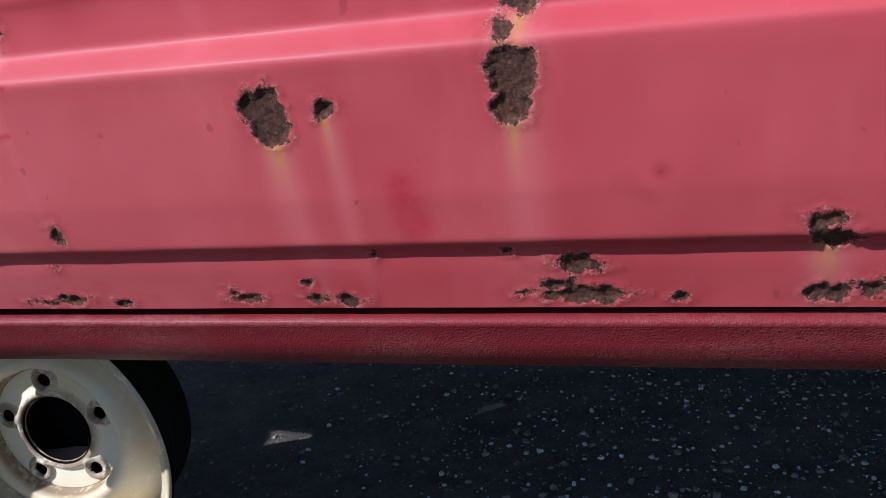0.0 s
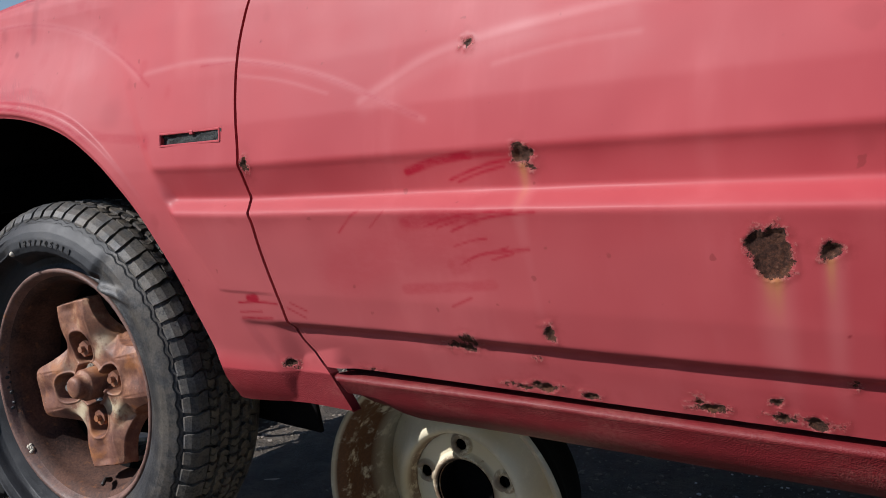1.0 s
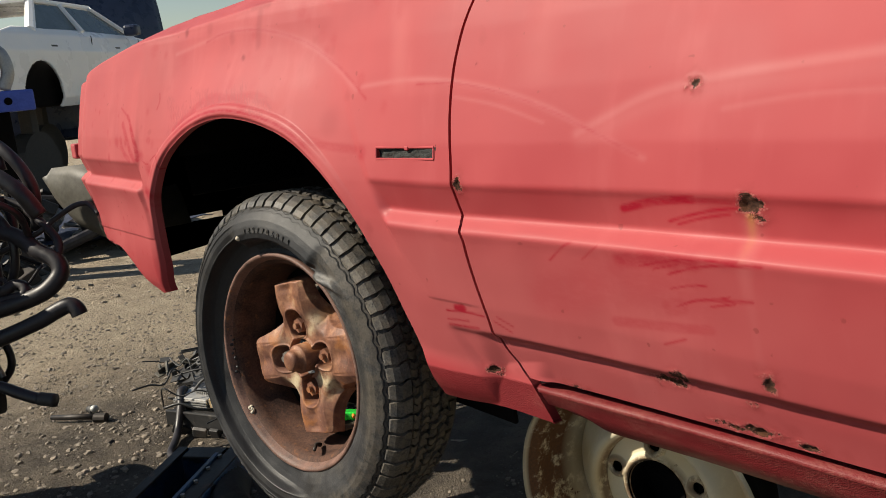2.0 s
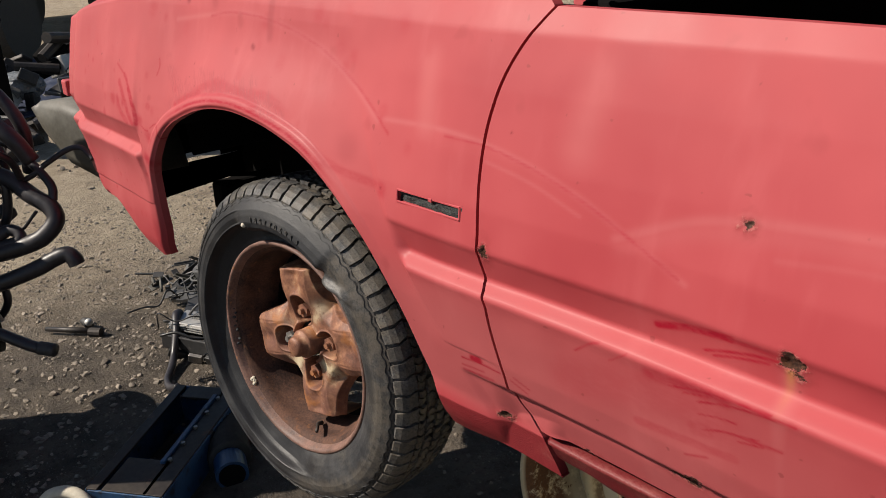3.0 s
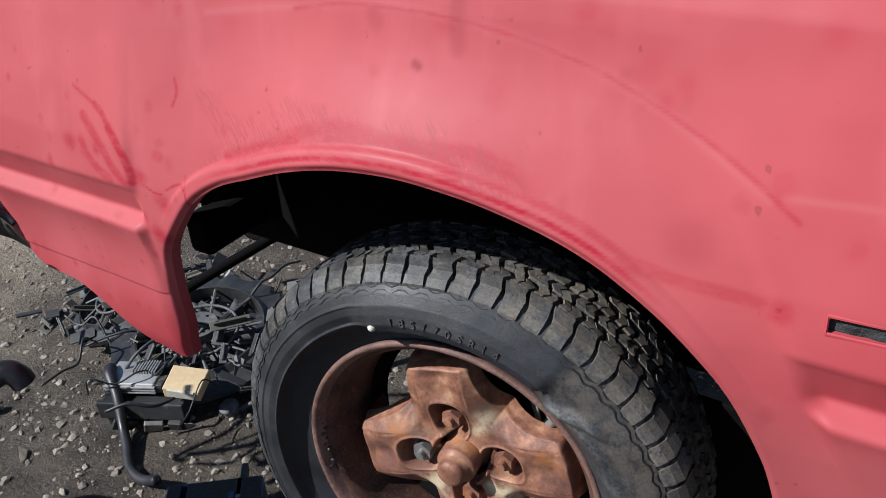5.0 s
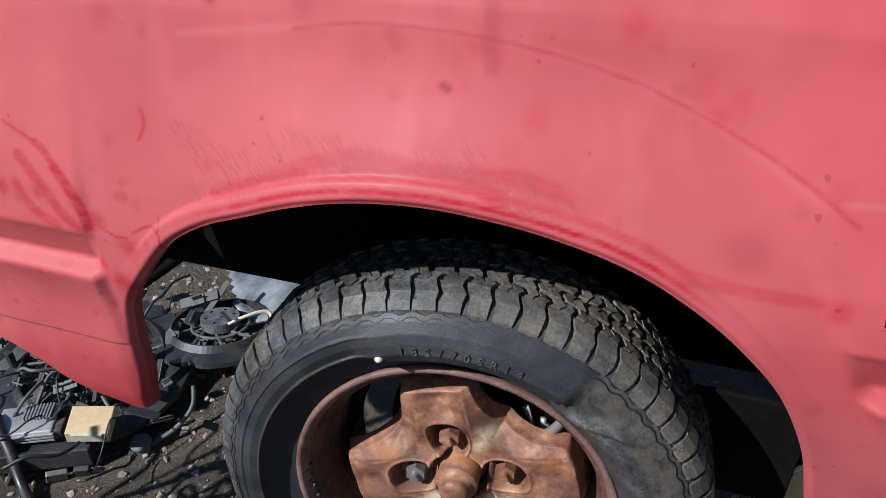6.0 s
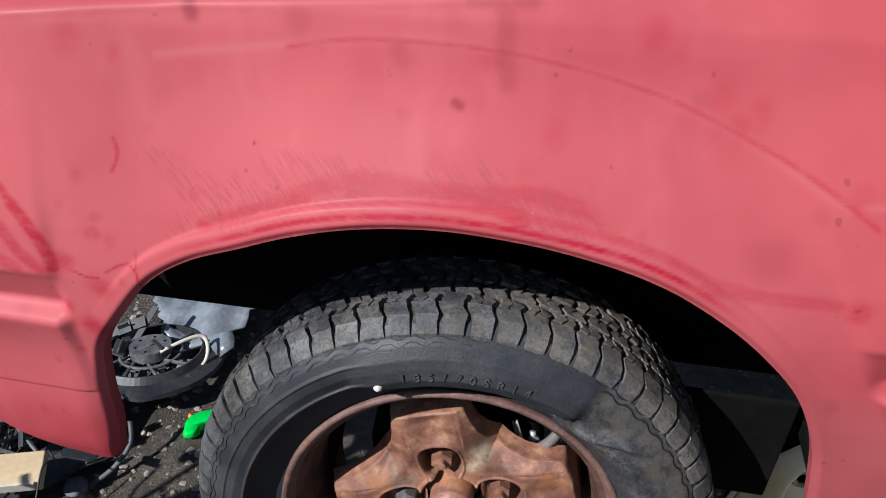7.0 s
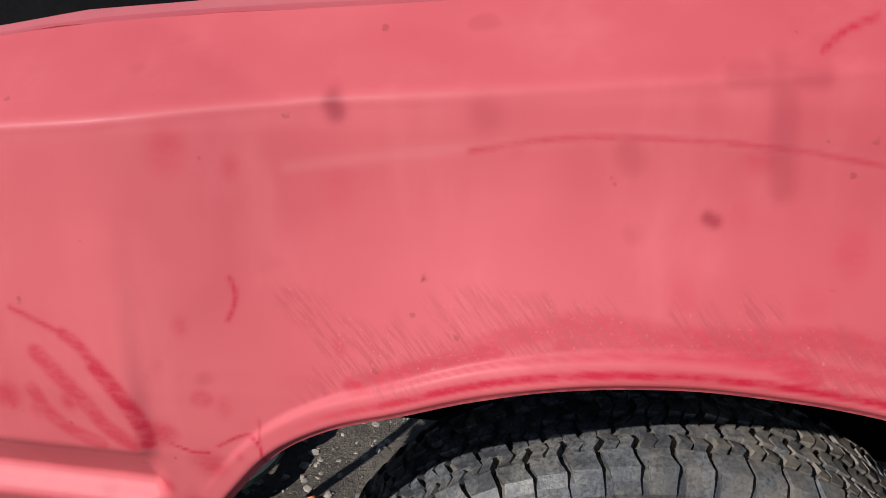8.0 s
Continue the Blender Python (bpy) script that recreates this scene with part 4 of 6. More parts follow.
def under_car():
    """Floor, engine bay walls, inner arch and the plain far side."""
    # these near-black sheets carry the shade under the car in their colour
    bm = bmesh.new()
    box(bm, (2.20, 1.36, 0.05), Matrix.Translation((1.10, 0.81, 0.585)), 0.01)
    part("floor_pan", bm, M_UNDER_SHADE, CAR)
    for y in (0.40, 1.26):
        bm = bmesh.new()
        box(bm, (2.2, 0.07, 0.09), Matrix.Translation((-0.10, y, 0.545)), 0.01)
        part("frame_rail", bm, M_UNDER_SHADE, CAR)
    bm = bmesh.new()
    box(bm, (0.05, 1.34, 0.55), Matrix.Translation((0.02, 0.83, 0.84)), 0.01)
    part("bulkhead", bm, M_UNDER_SHADE, CAR)
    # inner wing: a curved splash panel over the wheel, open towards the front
    # added dark flap behind the tyre, which blacks out the view under the car
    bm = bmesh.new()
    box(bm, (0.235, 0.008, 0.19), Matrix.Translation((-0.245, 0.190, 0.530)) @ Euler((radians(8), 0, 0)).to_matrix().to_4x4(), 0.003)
    part("blackout_flap", bm, M_UNDER_SHADE, CAR)
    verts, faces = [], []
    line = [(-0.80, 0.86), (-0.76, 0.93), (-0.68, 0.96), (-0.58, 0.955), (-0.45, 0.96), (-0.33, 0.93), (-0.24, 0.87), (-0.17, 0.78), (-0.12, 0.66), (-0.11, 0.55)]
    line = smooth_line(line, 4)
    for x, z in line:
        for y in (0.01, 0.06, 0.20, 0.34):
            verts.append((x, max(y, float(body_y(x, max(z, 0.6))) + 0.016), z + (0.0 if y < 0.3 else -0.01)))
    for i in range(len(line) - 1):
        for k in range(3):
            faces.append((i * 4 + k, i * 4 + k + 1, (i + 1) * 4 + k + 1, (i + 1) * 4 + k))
    part_data("wheel_house", verts, faces, M_UNDER_SHADE, CAR)
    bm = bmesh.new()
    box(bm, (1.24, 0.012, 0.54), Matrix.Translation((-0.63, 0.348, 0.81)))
    part("inner_wing", bm, M_UNDER_SHADE, CAR)
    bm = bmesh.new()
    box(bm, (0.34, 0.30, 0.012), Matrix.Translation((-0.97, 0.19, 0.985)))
    part("wing_shelf", bm, M_UNDER_SHADE, CAR)
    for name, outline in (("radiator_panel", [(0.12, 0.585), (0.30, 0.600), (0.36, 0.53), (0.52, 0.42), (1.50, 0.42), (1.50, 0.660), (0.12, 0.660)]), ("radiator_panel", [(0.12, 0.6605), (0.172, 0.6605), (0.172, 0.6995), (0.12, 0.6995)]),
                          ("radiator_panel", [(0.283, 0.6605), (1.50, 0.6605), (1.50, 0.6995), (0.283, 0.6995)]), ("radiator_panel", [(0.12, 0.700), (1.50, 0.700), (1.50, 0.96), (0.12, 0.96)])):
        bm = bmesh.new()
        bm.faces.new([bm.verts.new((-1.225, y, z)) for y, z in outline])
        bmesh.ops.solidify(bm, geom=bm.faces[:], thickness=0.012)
        part(name, bm, M_UNDER_SHADE, CAR)
    # added unseen plate that blocks level sight and light through the panel's hole
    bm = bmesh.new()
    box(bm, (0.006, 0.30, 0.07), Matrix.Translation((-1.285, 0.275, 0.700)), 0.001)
    part("hole_blind", bm, M_UNDER_SHADE, CAR)
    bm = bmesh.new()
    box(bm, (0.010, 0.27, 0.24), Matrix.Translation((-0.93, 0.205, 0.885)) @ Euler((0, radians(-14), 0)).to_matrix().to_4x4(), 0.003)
    part("front_shield", bm, M_UNDER_SHADE, CAR)
    # nose panel
    bm = bmesh.new()
    box(bm, (0.04, 1.36, 0.07), Matrix.Translation((-1.20, 0.82, 0.96)), 0.01)
    part("nose_panel", bm, M_UNDER_SHADE, CAR)
    bm = bmesh.new()
    box(bm, (0.05, 1.30, 0.07), Matrix.Translation((-1.10, 0.85, 0.60)), 0.01)
    part("cross_member", bm, M_UNDER_SHADE, CAR)
    # far side of the car
    for name, x0, x1, z0, z1 in (("far_wing", -1.25, -0.90, 0.62, 1.05), ("far_wing", -0.90, -0.16, 0.94, 1.10), ("far_wing", -0.16, 0.0, 0.56, 1.12), ("far_door", 0.005, 1.2, 0.56, 1.13), ("far_rear_wing", 1.206, 2.15, 0.56, 1.12)):
        bm = bmesh.new()
        box(bm, (x1 - x0, 0.03, z1 - z0), Matrix.Translation(((x0 + x1) / 2, 1.66, (z0 + z1) / 2)), 0.008)
        part(name, bm, M_RED, CAR)
    bm = bmesh.new()
    box(bm, (0.03, 1.60, 0.55), Matrix.Translation((2.15, 0.86, 0.85)), 0.01)
    part("tail_panel", bm, M_RED, CAR)


under_car()


def greenhouse():
    """Pillars, roof and glass above the belt line."""
    for y, s in ((0.12, 1), (1.60, -1)):
        for (x0, z0), (x1, z1), r in (((0.02, 1.14), (0.48, 1.50), 0.022), ((1.20, 1.14), (1.16, 1.50), 0.03), ((2.05, 1.12), (1.75, 1.50), 0.05)):
            bm = bmesh.new()
            rod(bm, (x0, y, z0), (x1, y + 0.12 * s, z1), r, r * 0.8, 10)
            part("pillar", bm, M_RED, CAR)
        bm = bmesh.new()
        ins = 0.12 * s
        sheet(bm, [(0.08, y + 0.004 * s, 1.14), (1.18, y + 0.004 * s, 1.14), (1.14, y + ins, 1.48), (0.48, y + ins, 1.48)])
        part("side_window", bm, M_GLASS, CAR)
    bm = bmesh.new()
    box(bm, (1.32, 1.26, 0.04), Matrix.Translation((1.12, 0.86, 1.51)), 0.015)
    part("roof", bm, M_RED, CAR)
    bm = bmesh.new()
    sheet(bm, [(0.04, 0.14, 1.14), (0.04, 1.58, 1.14), (0.48, 1.46, 1.49), (0.48, 0.26, 1.49)])
    part("windscreen", bm, M_GLASS, CAR)
    bm = bmesh.new()
    sheet(bm, [(2.05, 0.14, 1.13), (2.05, 1.58, 1.13), (1.76, 1.46, 1.49), (1.76, 0.26, 1.49)])
    part("rear_window", bm, M_GLASS, CAR)
    bm = bmesh.new()
    box(bm, (0.12, 1.42, 0.02), Matrix.Translation((2.10, 0.86, 1.12)), 0.005)
    part("tail_deck", bm, M_RED, CAR)


greenhouse()


# ---- front wheel ----
def build_front_wheel():
    wheel = thing("front_wheel", "rusty four-lug styled steel wheel with a cracked sagging black tyre", "wheel", (-0.5135, 0.025, 0.503), 5.45)
    wheel.matrix_world = pose(-0.5135, 0.025, 0.503, -2.9, 0, 5.45)
    # carcass of the tyre, radius and depth; the near sidewall is at negative depth
    hooked = [(0.186, 0.010), (0.196, 0.005), (0.206, 0.004), (0.216, 0.001), (0.226, -0.003), (0.2305, -0.009), (0.2335, -0.019), (0.2360, -0.0245), (0.2385, -0.0215), (0.248, -0.024), (0.2575, -0.0225), (0.2590, -0.0245), (0.2610, -0.021), (0.270, -0.017), (0.279, -0.010), (0.287, -0.003)]
    pinched = [(0.186, 0.012), (0.196, 0.008), (0.204, 0.011), (0.2150, 0.008), (0.2185, -0.006), (0.2215, -0.020), (0.227, -0.0275), (0.237, -0.031), (0.248, -0.029), (0.258, -0.0255), (0.270, -0.018), (0.279, -0.010), (0.287, -0.003)]
    coned = [(0.186, 0.010), (0.196, 0.001), (0.204, -0.006), (0.214, -0.013), (0.226, -0.0185), (0.236, -0.0215), (0.248, -0.0235), (0.258, -0.0220), (0.270, -0.017), (0.279, -0.010), (0.287, -0.003)]
    side_r = np.linspace(0.186, 0.287, 92)
    prof = [(r, 0.0) for r in side_r] + [(0.2905, 0.006), (0.2930, 0.018), (0.2940, 0.040), (0.2945, 0.065), (0.2940, 0.092), (0.2930, 0.114), (0.288, 0.130), (0.268, 0.150), (0.240, 0.156), (0.210, 0.148), (0.190, 0.132)]
    seg = 360
    v, f = lathe(prof, seg)
    ang = np.degrees(np.arctan2(v[:, 2], v[:, 0]))
    r = np.hypot(v[:, 0], v[:, 2])
    near = np.arange(len(v)) < len(side_r) * seg
    # a stretch of sidewall above the rim has collapsed, ending in a hard fold; behind the fold it is drawn into a plain cone
    pinch = sstep(116, 108, ang) * sstep(55, 59, ang)
    cone = sstep(58, 54, ang) * sstep(-95, -70, ang)
    at = lambda table: np.interp(r, [q[0] for q in table], [q[1] for q in table])
    v[:, 1] = np.where(near, at(pinched) * pinch + at(coned) * cone + at(hooked) * (1 - pinch - cone), v[:, 1])
    crease = 57 - (r - 0.205) / 0.045 * 16
    fold = np.exp(-((ang - crease) / 3.2) ** 2) * near * sstep(0.258, 0.245, r) * sstep(0.206, 0.220, r)
    v[:, 1] -= fold * 0.010
    # the cone carries a dusty ridge half way up
    ridge = cone * near * np.exp(-((r - 0.224) / 0.010) ** 2) * sstep(-10, 30, ang)
    v[:, 1] -= ridge * 0.004
    for k in np.nonzero(near)[0]:
        v[k, 1] += 0.0006 * wobble(*v[k], 45) + (0.0010 * wobble(*v[k], 190) if pinch[k] > 0.5 and r[k] < 0.236 else 0.0)
    # dust, plus painted sheen on outer wall and fold and shade in the hollow
    dust = 0.03 + (0.09 + 0.07 * np.sin(ang * 0.31) * np.sin(ang * 0.083 + 1)) * sstep(0.234, 0.239, r) + 0.35 * sstep(0.276, 0.290, r) + 0.26 * cone + 0.30 * fold + 0.55 * ridge
    dust = np.where(near, dust * (1 - 0.75 * pinch * sstep(0.240, 0.226, r)), 0.3)
    soil = np.where(near, 0.35 * cone * sstep(0.23, 0.25, r), 0.7)
    tyre = part_data("tyre", v, f, M_RUBBER, wheel, "cracked black radial tyre, partly sagged", attrs={"dust": np.clip(dust, 0, 1.2), "soil": soil})
    # tread: rows of zigzag blocks
    verts, faces, dusts, soils = [], [], [], []
    rng = np.random.default_rng(11)

    def block(stations, height=0.0095):
        base = len(verts)
        n = len(stations)
        tip = rng.uniform(-0.0010, 0.0010)
        for rr, y, a0, a1 in stations:
            chip = rng.uniform(-0.0035, 0.0035, 2)
            for rad in (rr, rr - height):
                for side, a in enumerate((a0 + chip[0], a1 + chip[1])):
                    lift = tip * (1 if side else -1) if rad == rr else 0.0
                    verts.append(((rad + lift) * math.cos(a), y, (rad + lift) * math.sin(a)))
        for i in range(n - 1):
            p, q = base + i * 4, base + (i + 1) * 4
            faces.extend([(p, q, q + 1, p + 1), (p, p + 2, q + 2, q), (p + 1, q + 1, q + 3, p + 3)])
        e = base + (n - 1) * 4
        faces.extend([(base, base + 1, base + 3, base + 2), (e, e + 2, e + 3, e + 1)])
        mid = math.degrees((stations[0][2] + stations[0][3]) / 2) % 360
        dirt = float(sstep(100, 70, mid if mid < 270 else mid - 360)) * (0.6 if stations[0][1] < 0 else 1.2)
        dusts.extend([rng.uniform(0.65, 1.15)] * (n * 4))
        soils.extend([dirt * rng.uniform(0.5, 1.0)] * (n * 4))

    pitch = 2 * math.pi / 66
    for k in range(66):
        a = k * pitch
        j = rng.uniform(-0.002, 0.002)
        w = pitch * 0.81
        # near shoulder lug, rolling over onto the sidewall, with a kink half way
        block([(0.2805, -0.0120, a + 0.004, a + w), (0.2890, -0.0065, a + 0.003, a + w + 0.001), (0.2955, 0.0020, a + 0.002 + j, a + w + 0.002 + j), (0.2985, 0.0105, a + 0.014, a + w + 0.016), (0.3003, 0.0165, a + 0.018, a + w + 0.020)], 0.010)
        # inner rows: interlocking blocks, each cut by a short slit
        s = 0.030
        for row, (y0, y1) in enumerate(((0.0185, 0.0345), (0.0375, 0.0550), (0.0585, 0.0765), (0.0800, 0.0975))):
            o = (row % 2) * pitch * 0.45 + 0.02
            rr = 0.3014 - 0.0005 * abs(row - 1.5) + rng.uniform(-0.0012, 0.0006)
            way = 1 if row % 2 else -1
            y_mid = (y0 + y1) / 2
            for lo, hi in ((0.0, 0.44), (0.50, 0.93)):
                block([(rr, y0 + 0.0015 * (hi > 0.5), a + o + w * lo, a + o + w * hi), (rr, y_mid, a + o + w * lo + s * way * 0.5, a + o + w * hi + s * way * 0.5), (rr - 0.0004, y1 - 0.0015 * (lo < 0.2), a + o + w * lo + j, a + o + w * hi - 0.004 + j)])
        block([(0.3005, 0.101, a + 0.02, a + w), (0.2970, 0.114, a + 0.01, a + w - 0.01), (0.286, 0.127, a, a + w - 0.012)])
    part_data("tread", verts, faces, M_RUBBER, tyre, "worn blocks of the tread", smooth=False, attrs={"dust": dusts, "soil": soils})
    # raised zigzag ribs below the shoulder
    verts, faces, dusts = [], [], []
    for ring, rad in enumerate((0.2715, 0.2765)):
        base = len(verts)
        n = 66 * 6
        for k in range(n):
            a = 2 * math.pi * k / n
            zz = (0.0011, 0.0011, -0.0007, -0.0017, -0.0007, 0.0011)[k % 6]
            rr = rad + zz
            yy = float(np.interp(rr, [0.270, 0.279, 0.287], [-0.017, -0.010, -0.003]))
            for dr, dy in ((-0.0014, 0.0010), (0.0, -0.0013), (0.0014, 0.0010)):
                verts.append(((rr + dr) * math.cos(a), yy + dy, (rr + dr) * math.sin(a)))
                dusts.append(0.25)
        for k in range(n):
            k2 = (k + 1) % n
            for i in range(2):
                faces.append((base + k * 3 + i, base + k2 * 3 + i, base + k2 * 3 + i + 1, base + k * 3 + i + 1))
    part_data("shoulder_rib", verts, faces, M_RUBBER, tyre, smooth=False, attrs={"dust": dusts, "soil": [0.0] * len(dusts)})
    # raised size lettering
    bm = bmesh.new()
    text = "185/70SR14"
    for i, ch in enumerate(text):
        cu = bpy.data.curves.new("letter", "FONT")
        cu.body, cu.size, cu.extrude, cu.align_x = ch, 0.0135, 0.0008, "CENTER"
        ob = bpy.data.objects.new("letter", cu)
        scene.collection.objects.link(ob)
        bpy.context.view_layer.update()
        me = bpy.data.meshes.new_from_object(ob.evaluated_get(bpy.context.evaluated_depsgraph_get()))
        a = radians(101 - i * 3.3)
        m = Matrix.Translation((0.2365 * math.cos(a), -0.0312, 0.2365 * math.sin(a))) @ Matrix.Rotation(-(a - math.pi / 2), 4, "Y") @ Matrix.Rotation(radians(90), 4, "X")
        me.transform(m)
        bm.from_mesh(me)
        bpy.data.objects.remove(ob)
        bpy.data.meshes.remove(me)
        bpy.data.curves.remove(cu)
    letters = part("size_lettering", bm, M_RUBBER, tyre, "raised tyre size 185/70SR14")
    dusty = letters.data.attributes.new("dust", "FLOAT", "POINT")
    dusty.data.foreach_set("value", [0.5] * len(letters.data.vertices))
    # blob of white sealant on the sidewall
    bm = bmesh.new()
    bmesh.ops.create_icosphere(bm, subdivisions=3, radius=0.0048, matrix=Matrix.Translation((-0.0716, -0.0285, 0.2215)))
    for p in bm.verts:
        p.co += Vector((0, 0, 1)) * 0.0012 * wobble(*p.co, 300)
    part("white_blob", bm, M_BONE, tyre, "blob of white sealant", True)
    # rim
    rim_prof = [(0.176, 0.055), (0.188, 0.016), (0.1955, 0.010), (0.1975, 0.004), (0.197, -0.001), (0.194, -0.003), (0.190, -0.001), (0.187, 0.005), (0.1835, 0.011)]
    barrel_prof = [(0.1835, 0.011), (0.1765, 0.016), (0.174, 0.030), (0.172, 0.046), (0.1655, 0.060), (0.163, 0.085), (0.163, 0.112), (0.170, 0.122), (0.178, 0.135), (0.190, 0.142)]
    v, f = lathe(rim_prof, 128)
    for k in range(len(v)):
        v[k, 1] += 0.0006 * wobble(*v[k], 60)
    rim = part_data("rim", v, f, M_RIM, wheel, "rust-brown steel rim")
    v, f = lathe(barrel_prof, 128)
    part_data("barrel", v, f, M_SHADED_BARREL, wheel, "dark brown rusted wheel barrel")
    # pressed centre: a raised four-armed star with a pocket round each nut, open between the arms
    nr, na = 70, 360
    aa = np.linspace(0, 2 * np.pi, na, endpoint=False)
    turn = radians(13)
    turned = np.degrees(np.abs((aa - turn + np.pi / 4) % (np.pi / 2) - np.pi / 4))
    reach = np.interp(turned, [0, 12, 15.5, 17.5, 19.5, 23, 28, 34, 39, 45], [0.1390, 0.1420, 0.1450, 0.1440, 0.1350, 0.1225, 0.1105, 0.1020, 0.0980, 0.0965])
    reach = reach * (1 + 0.075 * np.exp(-((np.degrees((aa + np.pi) % (2 * np.pi) - np.pi) - 8) / 22) ** 4))
    reach = (np.roll(reach, 1) + 2 * reach + np.roll(reach, -1)) / 4
    share = np.linspace(0, 1, nr) ** 0.9
    R = 0.034 + share[:, None] * (reach - 0.034)[None, :]
    A = np.repeat(aa[None, :], nr, 0)
    off = np.radians(np.repeat(turned[None, :], nr, 0))
    lug_x, lug_z = R * np.cos(off), R * np.sin(off)
    # each arm is a flat band that bows towards the viewer, with its flanks folded back along crisp lines
    depth = 0.040 - 0.010 * sstep(0.050, 0.105, lug_x) + 0.10 * np.clip(lug_x - 0.118, 0, 1)
    flank = np.clip(lug_z - 0.0325, 0, 1) * sstep(0.070, 0.090, R)
    depth += 0.66 * flank + 0.0016 * np.exp(-((lug_z - 0.0315) / 0.0014) ** 2) * sstep(0.085, 0.10, R)
    depth += 0.006 * np.exp(-(lug_z / 0.016) ** 2) * sstep(0.088, 0.105, lug_x) * sstep(0.140, 0.125, lug_x)
    gap = ((np.abs(lug_x - 0.0600) / 0.0265) ** 2.6 + (np.abs(lug_z) / 0.0225) ** 2.6) ** (1 / 2.6)
    depth += 0.032 * (1 - sstep(0.86, 1.08, gap)) - 0.0018 * np.exp(-((gap - 1.16) / 0.07) ** 2)
    depth += -0.004 * np.exp(-((R - 0.0385) / 0.0025) ** 2) + 0.012 * (1 - sstep(0.034, 0.0365, R))
    depth += 0.010 * sstep(0.965, 1.0, share)[:, None] ** 2
    stain = np.exp(-((np.degrees(off) - 45) / 15) ** 2) * sstep(0.040, 0.05, R) * sstep(0.098, 0.075, R) * np.clip(0.62 - 0.85 * np.sin(A), 0.0, 1.0)
    stain = np.maximum(stain, 0.7 * np.exp(-((np.degrees(A) - 66) / 9) ** 2) * sstep(0.045, 0.055, R) * sstep(0.105, 0.08, R))
    for i in range(nr):
        for j in range(na):
            depth[i, j] += 0.0004 * wobble(R[i, j] * math.cos(A[i, j]), R[i, j] * math.sin(A[i, j]), 0, 38)
    rows = [np.stack([R[i] * np.cos(aa), depth[i], R[i] * np.sin(aa)], -1) for i in range(nr)]
    for grow, back in ((0.0015, 0.058), (0.0035, 0.085), (0.005, 0.108)):
        skirt = np.where(turned < 17, back, depth[-1] + (back - 0.05) * 0.20)
        rows.append(np.stack([(reach + grow) * np.cos(aa), np.maximum(depth[-1], skirt), (reach + grow) * np.sin(aa)], -1))
    verts = np.concatenate(rows)
    idx = np.arange(len(rows) * na).reshape(len(rows), na)
    nxt = np.roll(idx, -1, 1)
    faces = np.stack([idx[:-1], nxt[:-1], nxt[1:], idx[1:]], -1).reshape(-1, 4)
    stained = np.concatenate([stain.ravel(), np.zeros(3 * na)])
    part_data("wheel_centre", verts, faces, M_RUST, wheel, "rusted pressed-steel centre with four arms", attrs={"stain": stained})
    # joint ring, coloured near-black to stand for the shade inside the wheel
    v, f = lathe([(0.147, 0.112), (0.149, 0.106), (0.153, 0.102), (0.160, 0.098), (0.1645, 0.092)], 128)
    part_data("seat_ring", v, f, M_UNDER_SHADE, wheel, "rusted ring where the centre joins the barrel")
    # hub with its worn cap
    v, f = lathe([(0.0, 0.004), (0.013, 0.0045), (0.0170, 0.007), (0.0190, 0.012), (0.0195, 0.022), (0.0245, 0.0235), (0.0262, 0.026), (0.0265, 0.055), (0.031, 0.060), (0.031, 0.10)], 40)
    hub = part_data("hub", v, f, M_RUST, wheel, "rusty hub cap")
    for k in range(4):
        a = turn + k * math.pi / 2
        bm = bmesh.new()
        bmesh.ops.create_cone(bm, cap_ends=True, segments=6, radius1=0.0142, radius2=0.0135, depth=0.019, matrix=Matrix.Translation((0.058 * math.cos(a), 0.050, 0.058 * math.sin(a))) @ Matrix.Rotation(radians(90), 4, "X"))
        bmesh.ops.create_cone(bm, cap_ends=True, segments=12, radius1=0.0175, radius2=0.0142, depth=0.008, matrix=Matrix.Translation((0.058 * math.cos(a), 0.060, 0.058 * math.sin(a))) @ Matrix.Rotation(radians(90), 4, "X"))
        bmesh.ops.create_cone(bm, cap_ends=True, segments=12, radius1=0.0062, radius2=0.0055, depth=0.02, matrix=Matrix.Translation((0.058 * math.cos(a), 0.043, 0.058 * math.sin(a))) @ Matrix.Rotation(radians(90), 4, "X"))
        part("lug_nut", bm, M_STEEL if k == 2 else M_RUST, wheel, "bare steel lug nut" if k == 2 else "rusty lug nut", m=Matrix())
    # valve stem, and clip-on balance weight with peeling paint
    a = radians(-82)
    bm = bmesh.new()
    p = Vector((0.160 * math.cos(a), 0.034, 0.160 * math.sin(a)))
    rod(bm, p + Vector((-0.004, 0.012, -0.006)), p, 0.0042, 0.0035)
    rod(bm, p, p + Vector((0.024, -0.022, 0.004)), 0.0032, 0.0030)
    part("valve", bm, M_GREASE, wheel, "dark valve stem", True)
    for a0, a1, mat_, lab in ((175, 197, M_BLACK, "black clip-on weight"), (219, 223, M_BONE, "peeling white patch")):
        bm = bmesh.new()
        for k in range(9):
            a = radians(a0 + (a1 - a0) * k / 8)
            rr_ = 0.187 - 0.004 * (k % 2)
            bmesh.ops.create_icosphere(bm, subdivisions=2, radius=0.0020 + 0.0009 * (k % 3), matrix=Matrix.Translation((rr_ * math.cos(a), 0.008 + 0.002 * (k % 2), rr_ * math.sin(a))))
        for q in bm.verts:
            q.co += q.co.normalized() * 0.002 * wobble(*q.co, 250)
        part("rim_patch", bm, mat_, rim, lab)
    # pale strip and nipple seen through a window of the wheel
    bm = bmesh.new()
